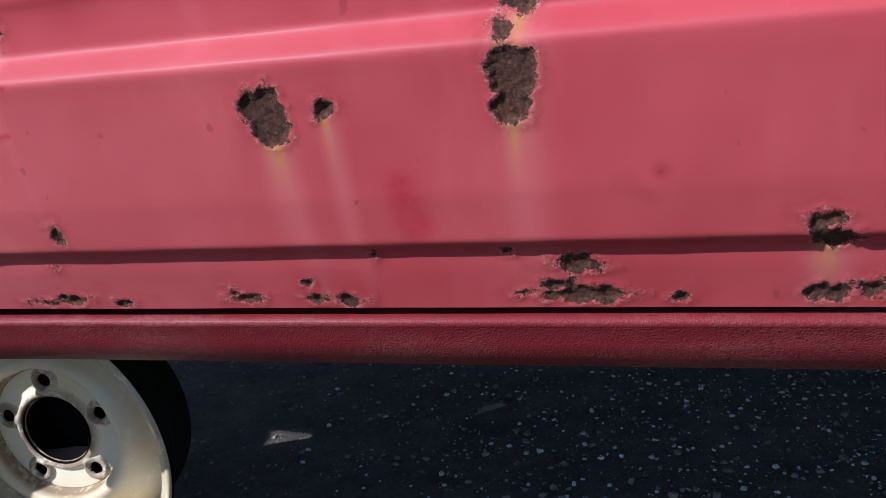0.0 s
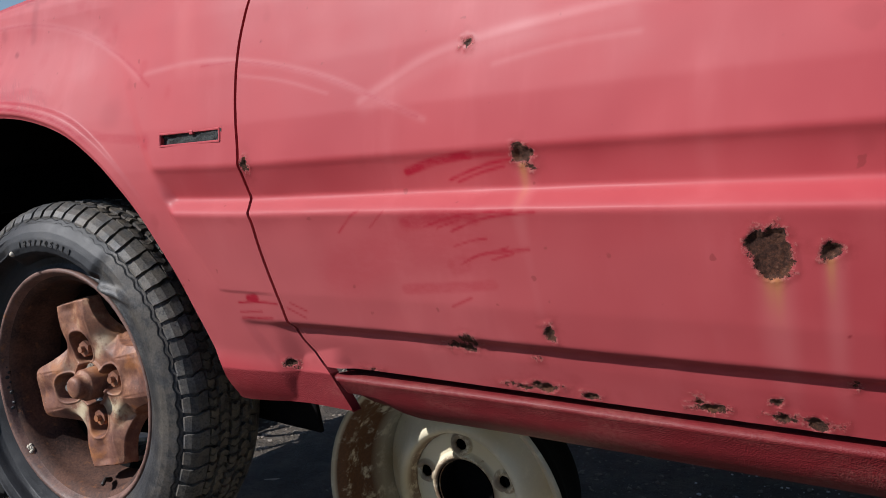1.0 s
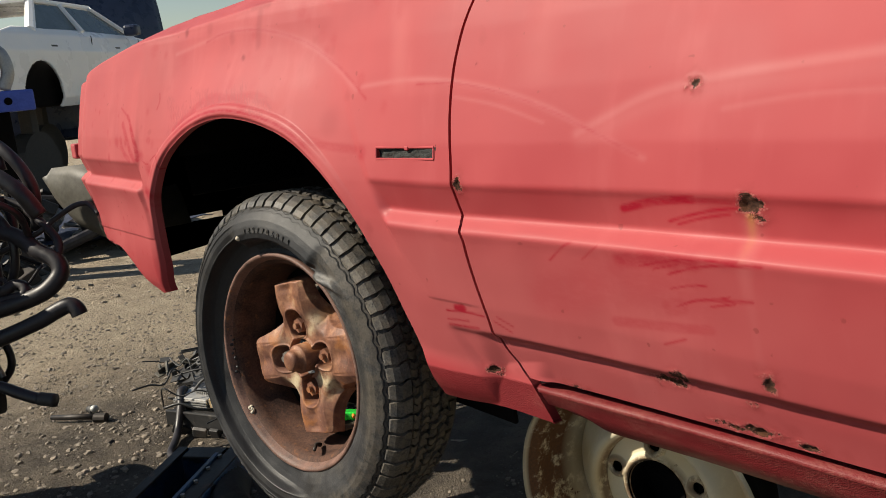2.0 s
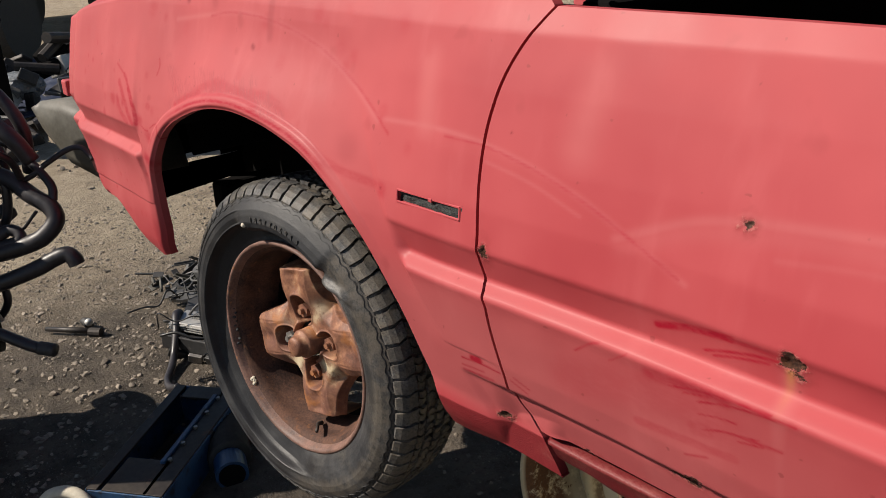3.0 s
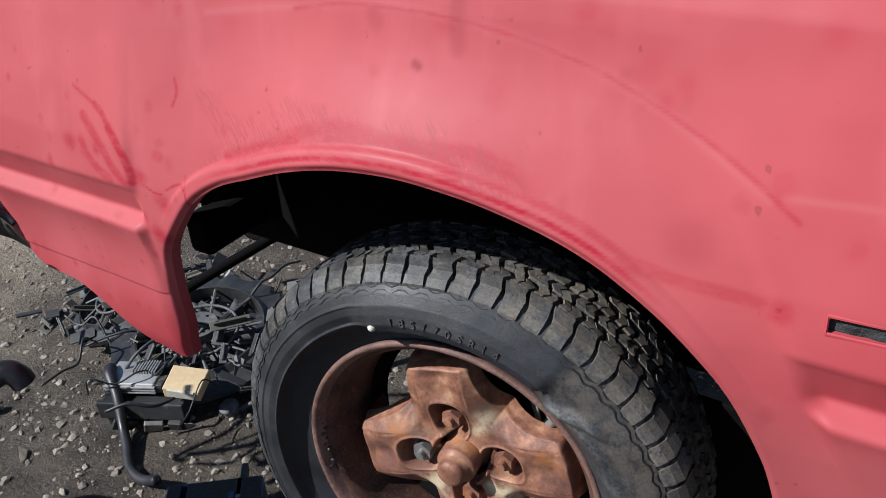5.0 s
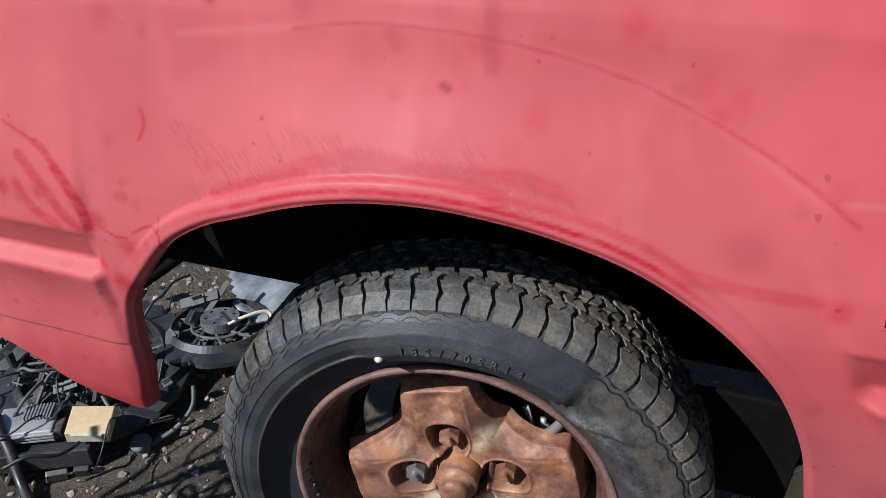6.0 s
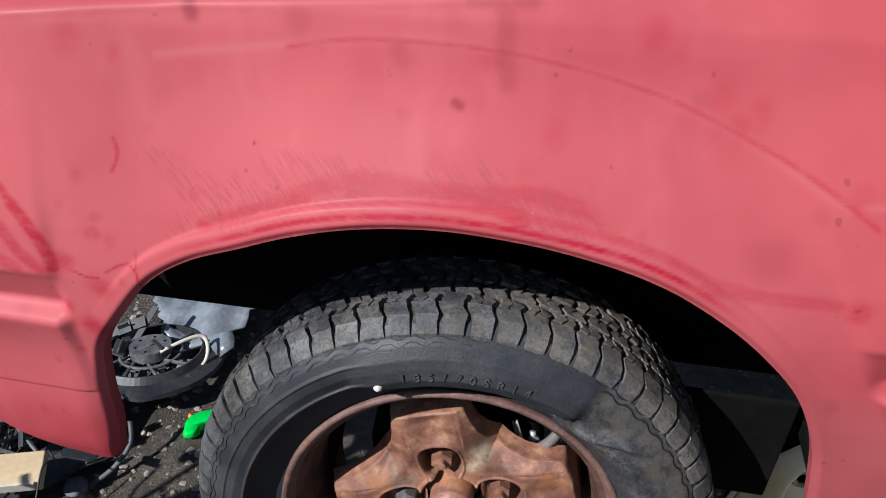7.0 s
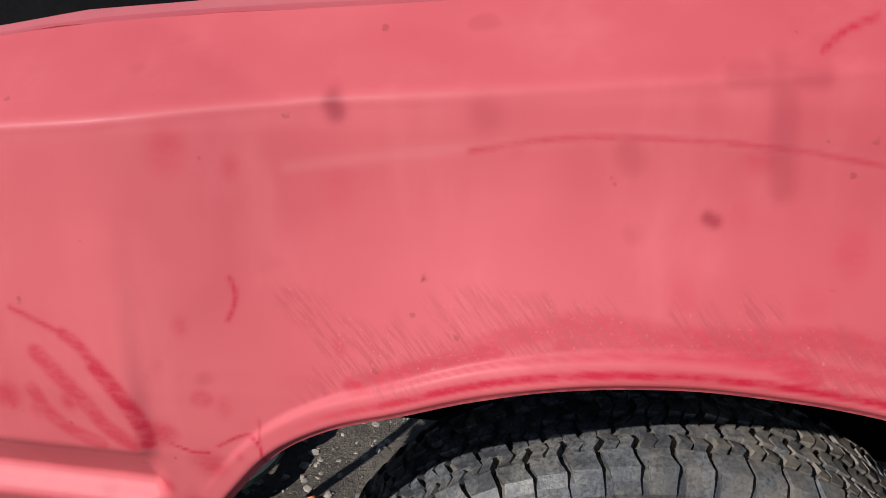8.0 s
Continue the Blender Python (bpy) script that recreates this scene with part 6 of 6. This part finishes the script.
    part_data("mount", v, f, M_DUSTY, puck, m=Matrix.Rotation(radians(-80), 4, "X"))
    tube("strap", [(0.01, 0.005, 0.0), (0.05, 0.05, 0.02), (0.07, 0.09, 0.05), (0.06, 0.12, 0.08)], 0.005, M_DUSTY, puck)
    # harness wires through the heap
    wires = thing("wire_harness", "tangle of black wires and clips among the fans", "wires")
    rng = np.random.default_rng(21)
    for k in range(16):
        x0, y0 = rng.uniform(-1.70, -1.36), rng.uniform(0.30, 0.60)
        pts = [(x0, y0, 0.09)]
        a = rng.uniform(0, 6.28)
        for s in range(4):
            a += rng.uniform(-0.9, 0.9)
            q = pts[-1]
            pts.append((q[0] + 0.045 * math.cos(a), q[1] + 0.055 * math.sin(a), 0.10 + rng.uniform(-0.03, 0.05)))
        tube("wire", pts, rng.uniform(0.0018, 0.0045), M_DUSTY if k % 3 == 0 else M_BLACK, wires, sides=6, steps=5)
    for k in range(14):
        p = (rng.uniform(-1.85, -1.30), rng.uniform(0.28, 0.70), rng.uniform(0.06, 0.125))
        bm = bmesh.new()
        box(bm, (rng.uniform(0.012, 0.04), rng.uniform(0.01, 0.03), rng.uniform(0.008, 0.02)), Matrix.Translation(p) @ Euler(tuple(rng.uniform(0, 3, 3))).to_matrix().to_4x4(), 0.0015)
        part("clip", bm, M_ALU if k % 4 == 0 else M_BLACK, wires)
    bits = thing("broken_plastic", "scatter of broken black and grey plastic brackets on the heap", "scrap")
    for k in range(120):
        x, y = rng.uniform(-1.98, -1.25), rng.uniform(0.28, 0.74)
        zz = g(x, y) + rng.uniform(0.02, 0.13)
        bm = bmesh.new()
        rot = Euler(tuple(rng.uniform(-0.7, 0.7, 2)) + (rng.uniform(0, 3.1),)).to_matrix().to_4x4()
        L, W = rng.uniform(0.02, 0.10), rng.uniform(0.008, 0.036)
        box(bm, (L, W, 0.004), Matrix.Translation((x, y, zz)) @ rot, 0.001)
        if k % 2:
            box(bm, (L * 0.8, 0.004, W * 0.8), Matrix.Translation((x, y, zz + 0.004)) @ rot, 0.001)
        part("bracket", bm, (M_BLACK, M_DUSTY, M_BLACK, M_BUMPER, M_BLACK, M_DUSTY)[k % 6], bits)
    # cream-coloured torn strip of trim behind the arch
    trim = thing("torn_trim", "torn pale plastic trim strip on the dirt", "trim strip", (0, 0, 0))
    tube("strip", [(-1.30, 0.62, 0.10), (-1.24, 0.66, 0.13), (-1.19, 0.70, 0.13), (-1.17, 0.66, 0.10), (-1.20, 0.60, 0.08)], [0.003, 0.004, 0.005, 0.004, 0.002], M_BONE, trim)


build_heap()


def build_toy():
    toy = thing("water_pistol", "clear green toy water pistol with orange nozzle on the dirt", "toy", (-1.112, 0.535, float(ground_z(-1.112, 0.535)) + 0.016), 35)
    toy.scale = (0.78, 0.78, 0.78)
    outline = [(-0.075, -0.030), (-0.050, -0.038), (-0.035, -0.020), (-0.020, -0.012), (0.000, -0.010), (0.015, -0.006), (0.030, 0.000), (0.080, 0.004), (0.088, 0.010), (0.086, 0.026), (0.060, 0.030), (0.020, 0.032), (-0.020, 0.036), (-0.045, 0.030), (-0.062, 0.015), (-0.070, -0.008)]
    line = smooth_line([(*p,) for p in outline], 3, True)
    bm = bmesh.new()
    rings = []
    for z, s in ((-0.013, 0.82), (-0.009, 0.97), (0.0, 1.0), (0.009, 0.97), (0.013, 0.82)):
        rings.append([bm.verts.new((p[0] * s, p[1] * s + 0.002 * (1 - s), z)) for p in line])
    for a, b in zip(rings[:-1], rings[1:]):
        for k in range(len(a)):
            bm.faces.new((a[k], a[(k + 1) % len(a)], b[(k + 1) % len(a)], b[k]))
    bm.faces.new(rings[0])
    bm.faces.new(rings[-1])
    part("body", bm, M_GREEN, toy, "clear green plastic body", True)
    bm = bmesh.new()
    rod(bm, (0.082, 0.016, 0), (0.102, 0.018, 0), 0.011, 0.009, 14)
    part("nozzle", bm, M_ORANGE, toy, "orange nozzle", True)
    bm = bmesh.new()
    box(bm, (0.010, 0.022, 0.012), Matrix.Translation((0.006, -0.014, 0.006)) @ Euler((0, 0, 0.5)).to_matrix().to_4x4(), 0.003)
    part("trigger", bm, M_ORANGE, toy, "orange trigger", True)
    bm = bmesh.new()
    rod(bm, (-0.045, 0.034, 0), (-0.045, 0.044, 0), 0.007, 0.006, 12)
    part("filler_cap", bm, M_ORANGE, toy, "orange filler cap", True)


build_toy()


def build_loose_things():
    g = lambda x, y: float(ground_z(x, y))
    # crumpled grey sheet behind the wheel
    s = thing("plastic_sheet", "crumpled grey plastic sheet lying on the dirt", "plastic sheet", (-1.29, 0.93, g(-1.29, 0.93)))
    verts, faces = [], []
    n = 18
    for i in range(n):
        for j in range(n):
            x, y = (i / (n - 1) - 0.5) * 0.30, (j / (n - 1) - 0.5) * 0.30
            x += 0.03 * wobble(j * 0.4, 0, 0, 1) * (i in (0, n - 1))
            y += 0.05 * wobble(i * 0.4, 4, 0, 1) * (j in (0, n - 1)) - 0.10 * (i / n) * (1 - j / n)
            verts.append((x, y, 0.035 + 0.05 * abs(wobble(x, y, 1, 7)) + 0.02 * wobble(x, y, 2, 18) + 0.03 * i / n))
    for i in range(n - 1):
        for j in range(n - 1):
            if i + j > 6:
                faces.append((i * n + j, (i + 1) * n + j, (i + 1) * n + j + 1, i * n + j + 1))
    ob = part_data("sheet", verts, faces, M_FILM, s, smooth=True)
    m = ob.modifiers.new("thick", "SOLIDIFY")
    m.thickness = 0.003
    # spanner-like tie rod on the ground
    t = thing("tie_rod", "dark steel tie rod with a bright ball joint on the dirt", "car part")
    z = g(-1.9, 0.02) + 0.014
    bm = bmesh.new()
    rod(bm, (-1.975, -0.035, z), (-1.845, 0.07, z + 0.004), 0.008, 0.010)
    part("shaft", bm, M_GREASE, t, smooth=True)
    bm = bmesh.new()
    rod(bm, (-1.855, 0.06, z), (-1.825, 0.085, z), 0.015)
    part("joint", bm, M_GREASE, t)
    bm = bmesh.new()
    bmesh.ops.create_icosphere(bm, subdivisions=3, radius=0.013, matrix=Matrix.Translation((-1.90, 0.075, z + 0.012)))
    part("ball", bm, M_ALU, t, "bright ball joint", True)
    tube("boot", [(-1.95, 0.07, z), (-1.92, 0.075, z + 0.004), (-1.895, 0.07, z + 0.006)], [0.008, 0.014, 0.010], M_BLACK, t, ribs=0.2)
    # flat chip of wood, pale scraps
    for x, y, s, lab in ((-1.62, 0.02, 0.030, "flat brown chip on the dirt"), (0.53, 0.80, 0.032, "pale scrap of plastic under the car"), (-0.74, 0.60, 0.022, "pale scrap of trim under the car"), (-0.60, 0.72, 0.018, "pale scrap of trim under the car")):
        c = thing("scrap", lab, "scrap", (x, y, g(x, y) + 0.008), 20 + 700 * x)
        bm = bmesh.new()
        vs = [bm.verts.new(p) for p in ((-s, -0.3 * s, 0), (s, -0.15 * s, 0.003), (s * 0.8, 0.25 * s, 0.004), (-0.2 * s, 0.35 * s, 0.002))]
        bm.faces.new(vs)
        bmesh.ops.solidify(bm, geom=bm.faces[:], thickness=0.004)
        part("piece", bm, M_BONE if x > -1 else M_STONE, c)


build_loose_things()


def build_blue_box():
    b = thing("blue_battery_box", "blue painted metal box with an open window lying in the shade", "metal box", (-0.965, -0.055, 0.075), -52)
    L, W, H = 0.40, 0.17, 0.10
    bm = bmesh.new()
    box(bm, (L, W, 0.006), Matrix.Translation((0, 0, -H / 2)), 0.001)
    part("base", bm, M_BLUE, b)
    for s in (-1, 1):
        bm = bmesh.new()
        box(bm, (L, 0.006, H), Matrix.Translation((0, s * W / 2, 0)), 0.001)
        part("side", bm, M_BLUE, b)
        bm = bmesh.new()
        box(bm, (0.006, W - 0.008, H), Matrix.Translation((s * L / 2, 0, 0)), 0.001)
        part("end", bm, M_BLUE, b)
    bm = bmesh.new()
    for cx, cy, sx, sy in ((0, W / 2 - 0.022, L, 0.044), (0, -W / 2 + 0.012, L, 0.024), (-L / 2 + 0.025, 0, 0.05, W - 0.07), (L / 2 - 0.055, 0, 0.11, W - 0.07)):
        box(bm, (sx, sy, 0.006), Matrix.Translation((cx, cy, H / 2)), 0.001)
    lid = part("lid", bm, M_GREASE, b, "greasy dark lid with an open window")
    bm = bmesh.new()
    box(bm, (L * 0.66, 0.010, 0.010), Matrix.Translation((-0.03, W / 2 - 0.05, H / 2 + 0.004)), 0.001)
    part("rail", bm, M_BLUE, b)
    for k in range(5):
        bm = bmesh.new()
        rod(bm, (-0.15 + k * 0.06, W / 2 - 0.038, H / 2 + 0.003), (-0.15 + k * 0.06, W / 2 - 0.038, H / 2 + 0.009), 0.005, sides=8)
        part("screw", bm, M_STEEL, lid)
    bm = bmesh.new()
    box(bm, (0.04, 0.012, 0.02), Matrix.Translation((-L / 2 - 0.02, 0.05, H / 2 - 0.01)), 0.002)
    part("handle", bm, M_BLACK, b)
    # dark corrugated duct and a blue can next to it
    d = thing("ribbed_duct", "dark ribbed rubber duct in the shade", "duct")
    tube("duct", [(-1.00, 0.10, 0.06), (-0.95, 0.07, 0.07), (-0.90, 0.045, 0.075), (-0.855, 0.03, 0.075)], 0.045, M_DARKTYRE, d, sides=18, steps=8, ribs=0.10)
    c = thing("blue_can", "small blue metal can lying in the shade", "can")
    bm = bmesh.new()
    rod(bm, (-0.85, 0.025, 0.075), (-0.80, 0.005, 0.075), 0.036, 0.036, 28)
    part("body", bm, M_BLUE, c, smooth=False)
    bm = bmesh.new()
    rod(bm, (-0.802, 0.0055, 0.075), (-0.797, 0.0035, 0.075), 0.030, 0.028, 28)
    part("end", bm, M_UNDER_SHADE, c)
    w = thing("white_hose", "pale looped rubber hose on the ground", "hose")
    tube("hose", [(-0.98, -0.36, 0.02), (-0.97, -0.33, 0.10), (-0.92, -0.29, 0.125), (-0.87, -0.27, 0.10), (-0.85, -0.26, 0.02)], 0.013, M_BONE, w)


build_blue_box()


def build_bay_clutter():
    cl = thing("rag", "stained white and blue rag in the engine bay", "cloth", (-1.13, 0.42, 0.985), 20)
    n = 16
    verts, faces = [], []
    for i in range(n):
        for j in range(n):
            x, y = (i / (n - 1) - 0.5) * 0.16, (j / (n - 1) - 0.5) * 0.20
            verts.append((x, y, 0.05 - 6 * x * x + 0.03 * wobble(x, y, 0, 14) + 0.015 * wobble(x, y, 5, 40)))
    for i in range(n - 1):
        for j in range(n - 1):
            faces.append((i * n + j, (i + 1) * n + j, (i + 1) * n + j + 1, i * n + j + 1))
    ob = part_data("cloth", verts, faces, M_CLOTH, cl)
    m = ob.modifiers.new("thick", "SOLIDIFY")
    m.thickness = 0.003
    bm = bmesh.new()
    box(bm, (0.25, 0.25, 0.10), Matrix.Translation((0, 0, -0.03)), 0.02)
    part("padding", bm, M_UNDER_SHADE, cl)


build_bay_clutter()


# ---- yard behind ----
def build_white_sedan():
    s = thing("white_sedan", "white four-door sedan without wheels, raised on stands", "car", (-7.86, 1.01, 0.20), 136)
    # local x runs towards its nose, y to its left; it is turned so that its right flank faces the red car
    prof_z = np.array([0.42, 0.50, 0.70, 0.92, 1.06, 1.12])
    inset = np.array([0.05, 0.01, 0.0, -0.01, 0.03, 0.10])
    xs = np.concatenate([np.linspace(-0.74, 3.4, 330)])
    top = lambda x: np.interp(x, [-0.74, -0.66, -0.2, 0.4, 2.2, 3.2, 3.4], [0.92, 1.04, 1.12, 1.13, 1.10, 0.98, 0.85])
    for side, name in ((-1, "flank"), (1, "far_flank")):
        verts, faces = [], []
        nz = 80
        for x in xs:
            for k in range(nz):
                z = 0.42 + (top(x) - 0.42) * k / (nz - 1)
                y = side * (0.84 - np.interp(z, prof_z, inset) - 0.12 * np.clip((abs(x - 1.2) - 1.7) / 0.6, 0, 1) ** 2)
                verts.append((x, y, z + 0.28))
        for i in range(len(xs) - 1):
            for k in range(nz - 1):
                cx = (xs[i] + xs[i + 1]) / 2
                cz = verts[i * nz + k][2] - 0.28 + 0.01
                if math.hypot(cx - 0.0, cz - 0.50) < 0.34 or math.hypot(cx - 2.55, cz - 0.50) < 0.34:
                    continue
                faces.append((i * nz + k, i * nz + k + 1, (i + 1) * nz + k + 1, (i + 1) * nz + k))
        ob = part_data(name, verts, faces, M_WHITE, s, "white painted flank")
        m = ob.modifiers.new("thick", "SOLIDIFY")
        m.thickness = 0.02
    for name, x0, x1, z in (("boot_lid", -0.72, 0.12, 1.36), ("bonnet", 2.2, 3.35, 1.34)):
        bm = bmesh.new()
        box(bm, (x1 - x0, 1.45, 0.05), Matrix.Translation(((x0 + x1) / 2, 0, z)), 0.02)
        part(name, bm, M_WHITE, s)
    bm = bmesh.new()
    box(bm, (1.35, 1.10, 0.05), Matrix.Translation((1.15, 0, 1.70)), 0.02)
    part("roof", bm, M_WHITE, s)
    for sd in (-1, 1):
        for (x0, z0), (x1, z1), w in (((0.10, 1.38), (0.55, 1.68), 0.05), ((1.08, 1.40), (1.10, 1.68), 0.035), ((2.3, 1.38), (1.75, 1.68), 0.035)):
            bm = bmesh.new()
            rod(bm, (x0, sd * 0.76, z0), (x1, sd * 0.56, z1), w, w * 0.8, 8)
            part("pillar", bm, M_WHITE, s)
        for pts in (((0.20, 1.39), (1.06, 1.40), (1.08, 1.67), (0.58, 1.66)), ((1.13, 1.40), (2.22, 1.39), (1.75, 1.66), (1.14, 1.67))):
            bm = bmesh.new()
            sheet(bm, [(x, sd * (0.755 - (z - 1.38) * 0.66), z) for x, z in pts])
            part("side_window", bm, M_GLASS, s)
        bm = bmesh.new()
        box(bm, (0.55, 0.02, 0.02), Matrix.Translation((0.70, sd * 0.847, 1.02)), 0.004)
        part("rub_strip", bm, M_WHITE, s)
        for x in (0.30, 1.65):
            bm = bmesh.new()
            box(bm, (0.12, 0.03, 0.025), Matrix.Translation((x, sd * 0.845, 1.245)), 0.008)
            part("door_handle", bm, M_GREASE, s)
        for x in (1.08, 2.25):
            bm = bmesh.new()
            box(bm, (0.006, 0.006, 0.62), Matrix.Translation((x, sd * 0.848, 1.05)))
            part("door_gap", bm, M_UNDER_SHADE, s)
    bm = bmesh.new()
    box(bm, (0.14, 0.16, 0.12), Matrix.Translation((1.95, -0.92, 1.44)), 0.03)
    part("mirror", bm, M_NAVY, s, "dark door mirror")
    bm = bmesh.new()
    box(bm, (3.9, 1.5, 0.5), Matrix.Translation((1.35, 0, 0.95)), 0.03)
    part("dark_interior", bm, M_UNDER_SHADE, s)
    for x in (0.25, 2.3):
        for y in (-0.5, 0.5):
            bm = bmesh.new()
            rod(bm, (x, y - 0.08, 0.14), (x, y + 0.08, 0.14), 0.34, 0.34, 24)
            box(bm, (0.12, 0.12, 0.35), Matrix.Translation((x, y, 0.56)), 0.01)
            part("stand_wheel", bm, M_DARKTYRE, s)


build_white_sedan()


def build_navy_car():
    c = thing("dark_blue_car", "dark blue car with its bonnet propped open", "car", (-11.2, 1.6, 0.0), 0)
    bm = bmesh.new()
    box(bm, (1.7, 4.2, 0.75), Matrix.Translation((0, 1.2, 0.80)), 0.15)
    part("body", bm, M_NAVY, c)
    bm = bmesh.new()
    box(bm, (1.4, 1.9, 0.55), Matrix.Translation((0, 2.4, 1.40)), 0.2)
    part("cabin", bm, M_GLASS, c)
    bm = bmesh.new()
    bmesh.ops.create_grid(bm, x_segments=16, y_segments=16, size=0.5, matrix=Matrix.Diagonal((1.5, 1.0, 1, 1)))
    for v in bm.verts:
        v.co.z = -0.10 * (v.co.x / 0.75) ** 2 - 0.05 * (v.co.y / 0.5) ** 2
    m = Matrix.Translation((1.0, 1.75, 1.90)) @ Euler((0, 0, radians(90))).to_matrix().to_4x4() @ Euler((radians(78), 0, 0)).to_matrix().to_4x4()
    bmesh.ops.transform(bm, matrix=m, verts=bm.verts)
    bmesh.ops.solidify(bm, geom=bm.faces[:], thickness=0.03)
    part("bonnet", bm, M_NAVY, c, "dark blue bonnet standing open", True)
    for y in (0.0, 2.6):
        bm = bmesh.new()
        rod(bm, (0.70, y, 0.32), (0.90, y, 0.32), 0.32, 0.32, 28)
        part("tyre", bm, M_DARKTYRE, c)


build_navy_car()


def junk_pile(name, at, spread, count, seed, label, bright=0.3):
    """A low heap of many loose car parts."""
    j = thing(name, label, "scrap heap", (at[0], at[1], float(ground_z(at[0], at[1]))))
    rng = np.random.default_rng(seed)
    mats = [M_BLACK, M_GREASE, M_UNDER_SHADE, M_BLACK, M_HOSE]
    light = [M_ALU, M_BONE, M_STEEL, M_DUSTY]
    for k in range(count):
        x, y = rng.normal(0, spread[0]), rng.normal(0, spread[1])
        h = max(0.03, spread[2] * math.exp(-(x / spread[0] / 1.6) ** 2 - (y / spread[1] / 1.6) ** 2)) * rng.uniform(0.15, 1.0)
        mat_ = light[int(rng.integers(4))] if rng.random() < bright else mats[int(rng.integers(5))]
        bm = bmesh.new()
        rot = Euler(tuple(rng.uniform(-0.6, 0.6, 2)) + (rng.uniform(0, 3.1),)).to_matrix().to_4x4()
        m = Matrix.Translation((x, y, h)) @ rot
        if k % 3 == 0:
            a = m @ Vector((-0.14, 0, 0))
            b = m @ Vector((rng.uniform(0.05, 0.2), 0, 0))
            rod(bm, a, b, rng.uniform(0.012, 0.05), sides=10)
            part("pipe", bm, mat_, j)
        else:
            box(bm, tuple(rng.uniform(0.05, 0.26, 3) * np.array([1, 0.8, 0.5])), m, 0.008)
            part("lump", bm, mat_, j)
    return j


junk_pile("scrap_heap", (-5.3, 1.15, 0), (0.35, 0.30, 0.60), 50, 31, "dark heap of engine parts and brackets on the dirt", 0.08)
junk_pile("scrap_heap", (-4.7, 0.42, 0), (0.22, 0.16, 0.30), 34, 32, "heap of black trim, lamps and wiring on the dirt", 0.05)
junk_pile("scrap_heap", (-5.2, -0.1, 0), (0.35, 0.40, 0.55), 40, 33, "heap of greasy engine parts", 0.08)


def build_blue_frame():
    f = thing("blue_front_frame", "bright blue car front frame with bolt holes standing on scrap", "car part", (-4.55, 0.55, 0.0), 90)
    bm = bmesh.new()
    box(bm, (0.55, 0.10, 0.12), Matrix.Translation((-0.05, 0, 0.985)), 0.01)
    beam = part("beam", bm, M_BLUE2, f)
    for x in (-0.10, 0.08):
        bm = bmesh.new()
        rod(bm, (x, -0.055, 0.985), (x, -0.045, 0.985), 0.022, sides=16)
        part("bolt_hole", bm, M_UNDER_SHADE, beam)
    for x in (-0.25, 0.05):
        bm = bmesh.new()
        box(bm, (0.10, 0.10, 0.86), Matrix.Translation((x, 0.08, 0.50)), 0.01)
        part("post", bm, M_UNDER_SHADE, f)
    bm = bmesh.new()
    box(bm, (0.14, 0.08, 0.16), Matrix.Translation((-0.10, -0.02, 0.83)), 0.01)
    part("bracket", bm, M_BLUE2, f)
    bm = bmesh.new()
    box(bm, (0.40, 0.30, 0.30), Matrix.Translation((-0.12, 0.15, 1.20)), 0.05)
    part("air_box", bm, M_GREASE, f)
    tube("pipe", [(0.08, 0.0, 1.05), (0.12, 0.0, 1.15), (0.10, 0.02, 1.26), (0.02, 0.05, 1.30)], 0.035, M_ALU, f)
    bm = bmesh.new()
    box(bm, (0.25, 0.2, 0.12), Matrix.Translation((-0.05, 0.1, 1.36)), 0.03)
    part("cover", bm, M_ALU, f)


build_blue_frame()


def build_yard_bits():
    g = lambda x, y: float(ground_z(x, y))
    bag = thing("plastic_bag", "pale crumpled plastic bag on the dirt", "bag", (-5.2, 0.86, g(-5.2, 0.86) + 0.26))
    bm = bmesh.new()
    bmesh.ops.create_icosphere(bm, subdivisions=4, radius=0.13)
    for v in bm.verts:
        v.co += v.co.normalized() * (0.03 * wobble(*v.co, 12) + 0.012 * wobble(*v.co, 40))
        v.co.z *= 0.7
    part("bag", bm, M_FILM, bag, smooth=False)
    tarp = thing("scrap_sheet", "crumpled blue painted metal sheet lying on the dirt", "scrap sheet", (-6.0, 1.35, g(-6, 1.3) + 0.06))
    n = 24
    verts, faces = [], []
    for i in range(n):
        for j in range(n):
            x, y = (i / (n - 1) - 0.5) * 2.2, (j / (n - 1) - 0.5) * 1.2
            verts.append((x, y, 0.10 * wobble(x, y, 0, 1.8) + 0.05 * wobble(x, y, 2, 5) + 0.06))
    for i in range(n - 1):
        for j in range(n - 1):
            faces.append((i * n + j, (i + 1) * n + j, (i + 1) * n + j + 1, i * n + j + 1))
    ob = part_data("panel", verts, faces, M_TARP, tarp)
    m = ob.modifiers.new("thick", "SOLIDIFY")
    m.thickness = 0.004


build_yard_bits()
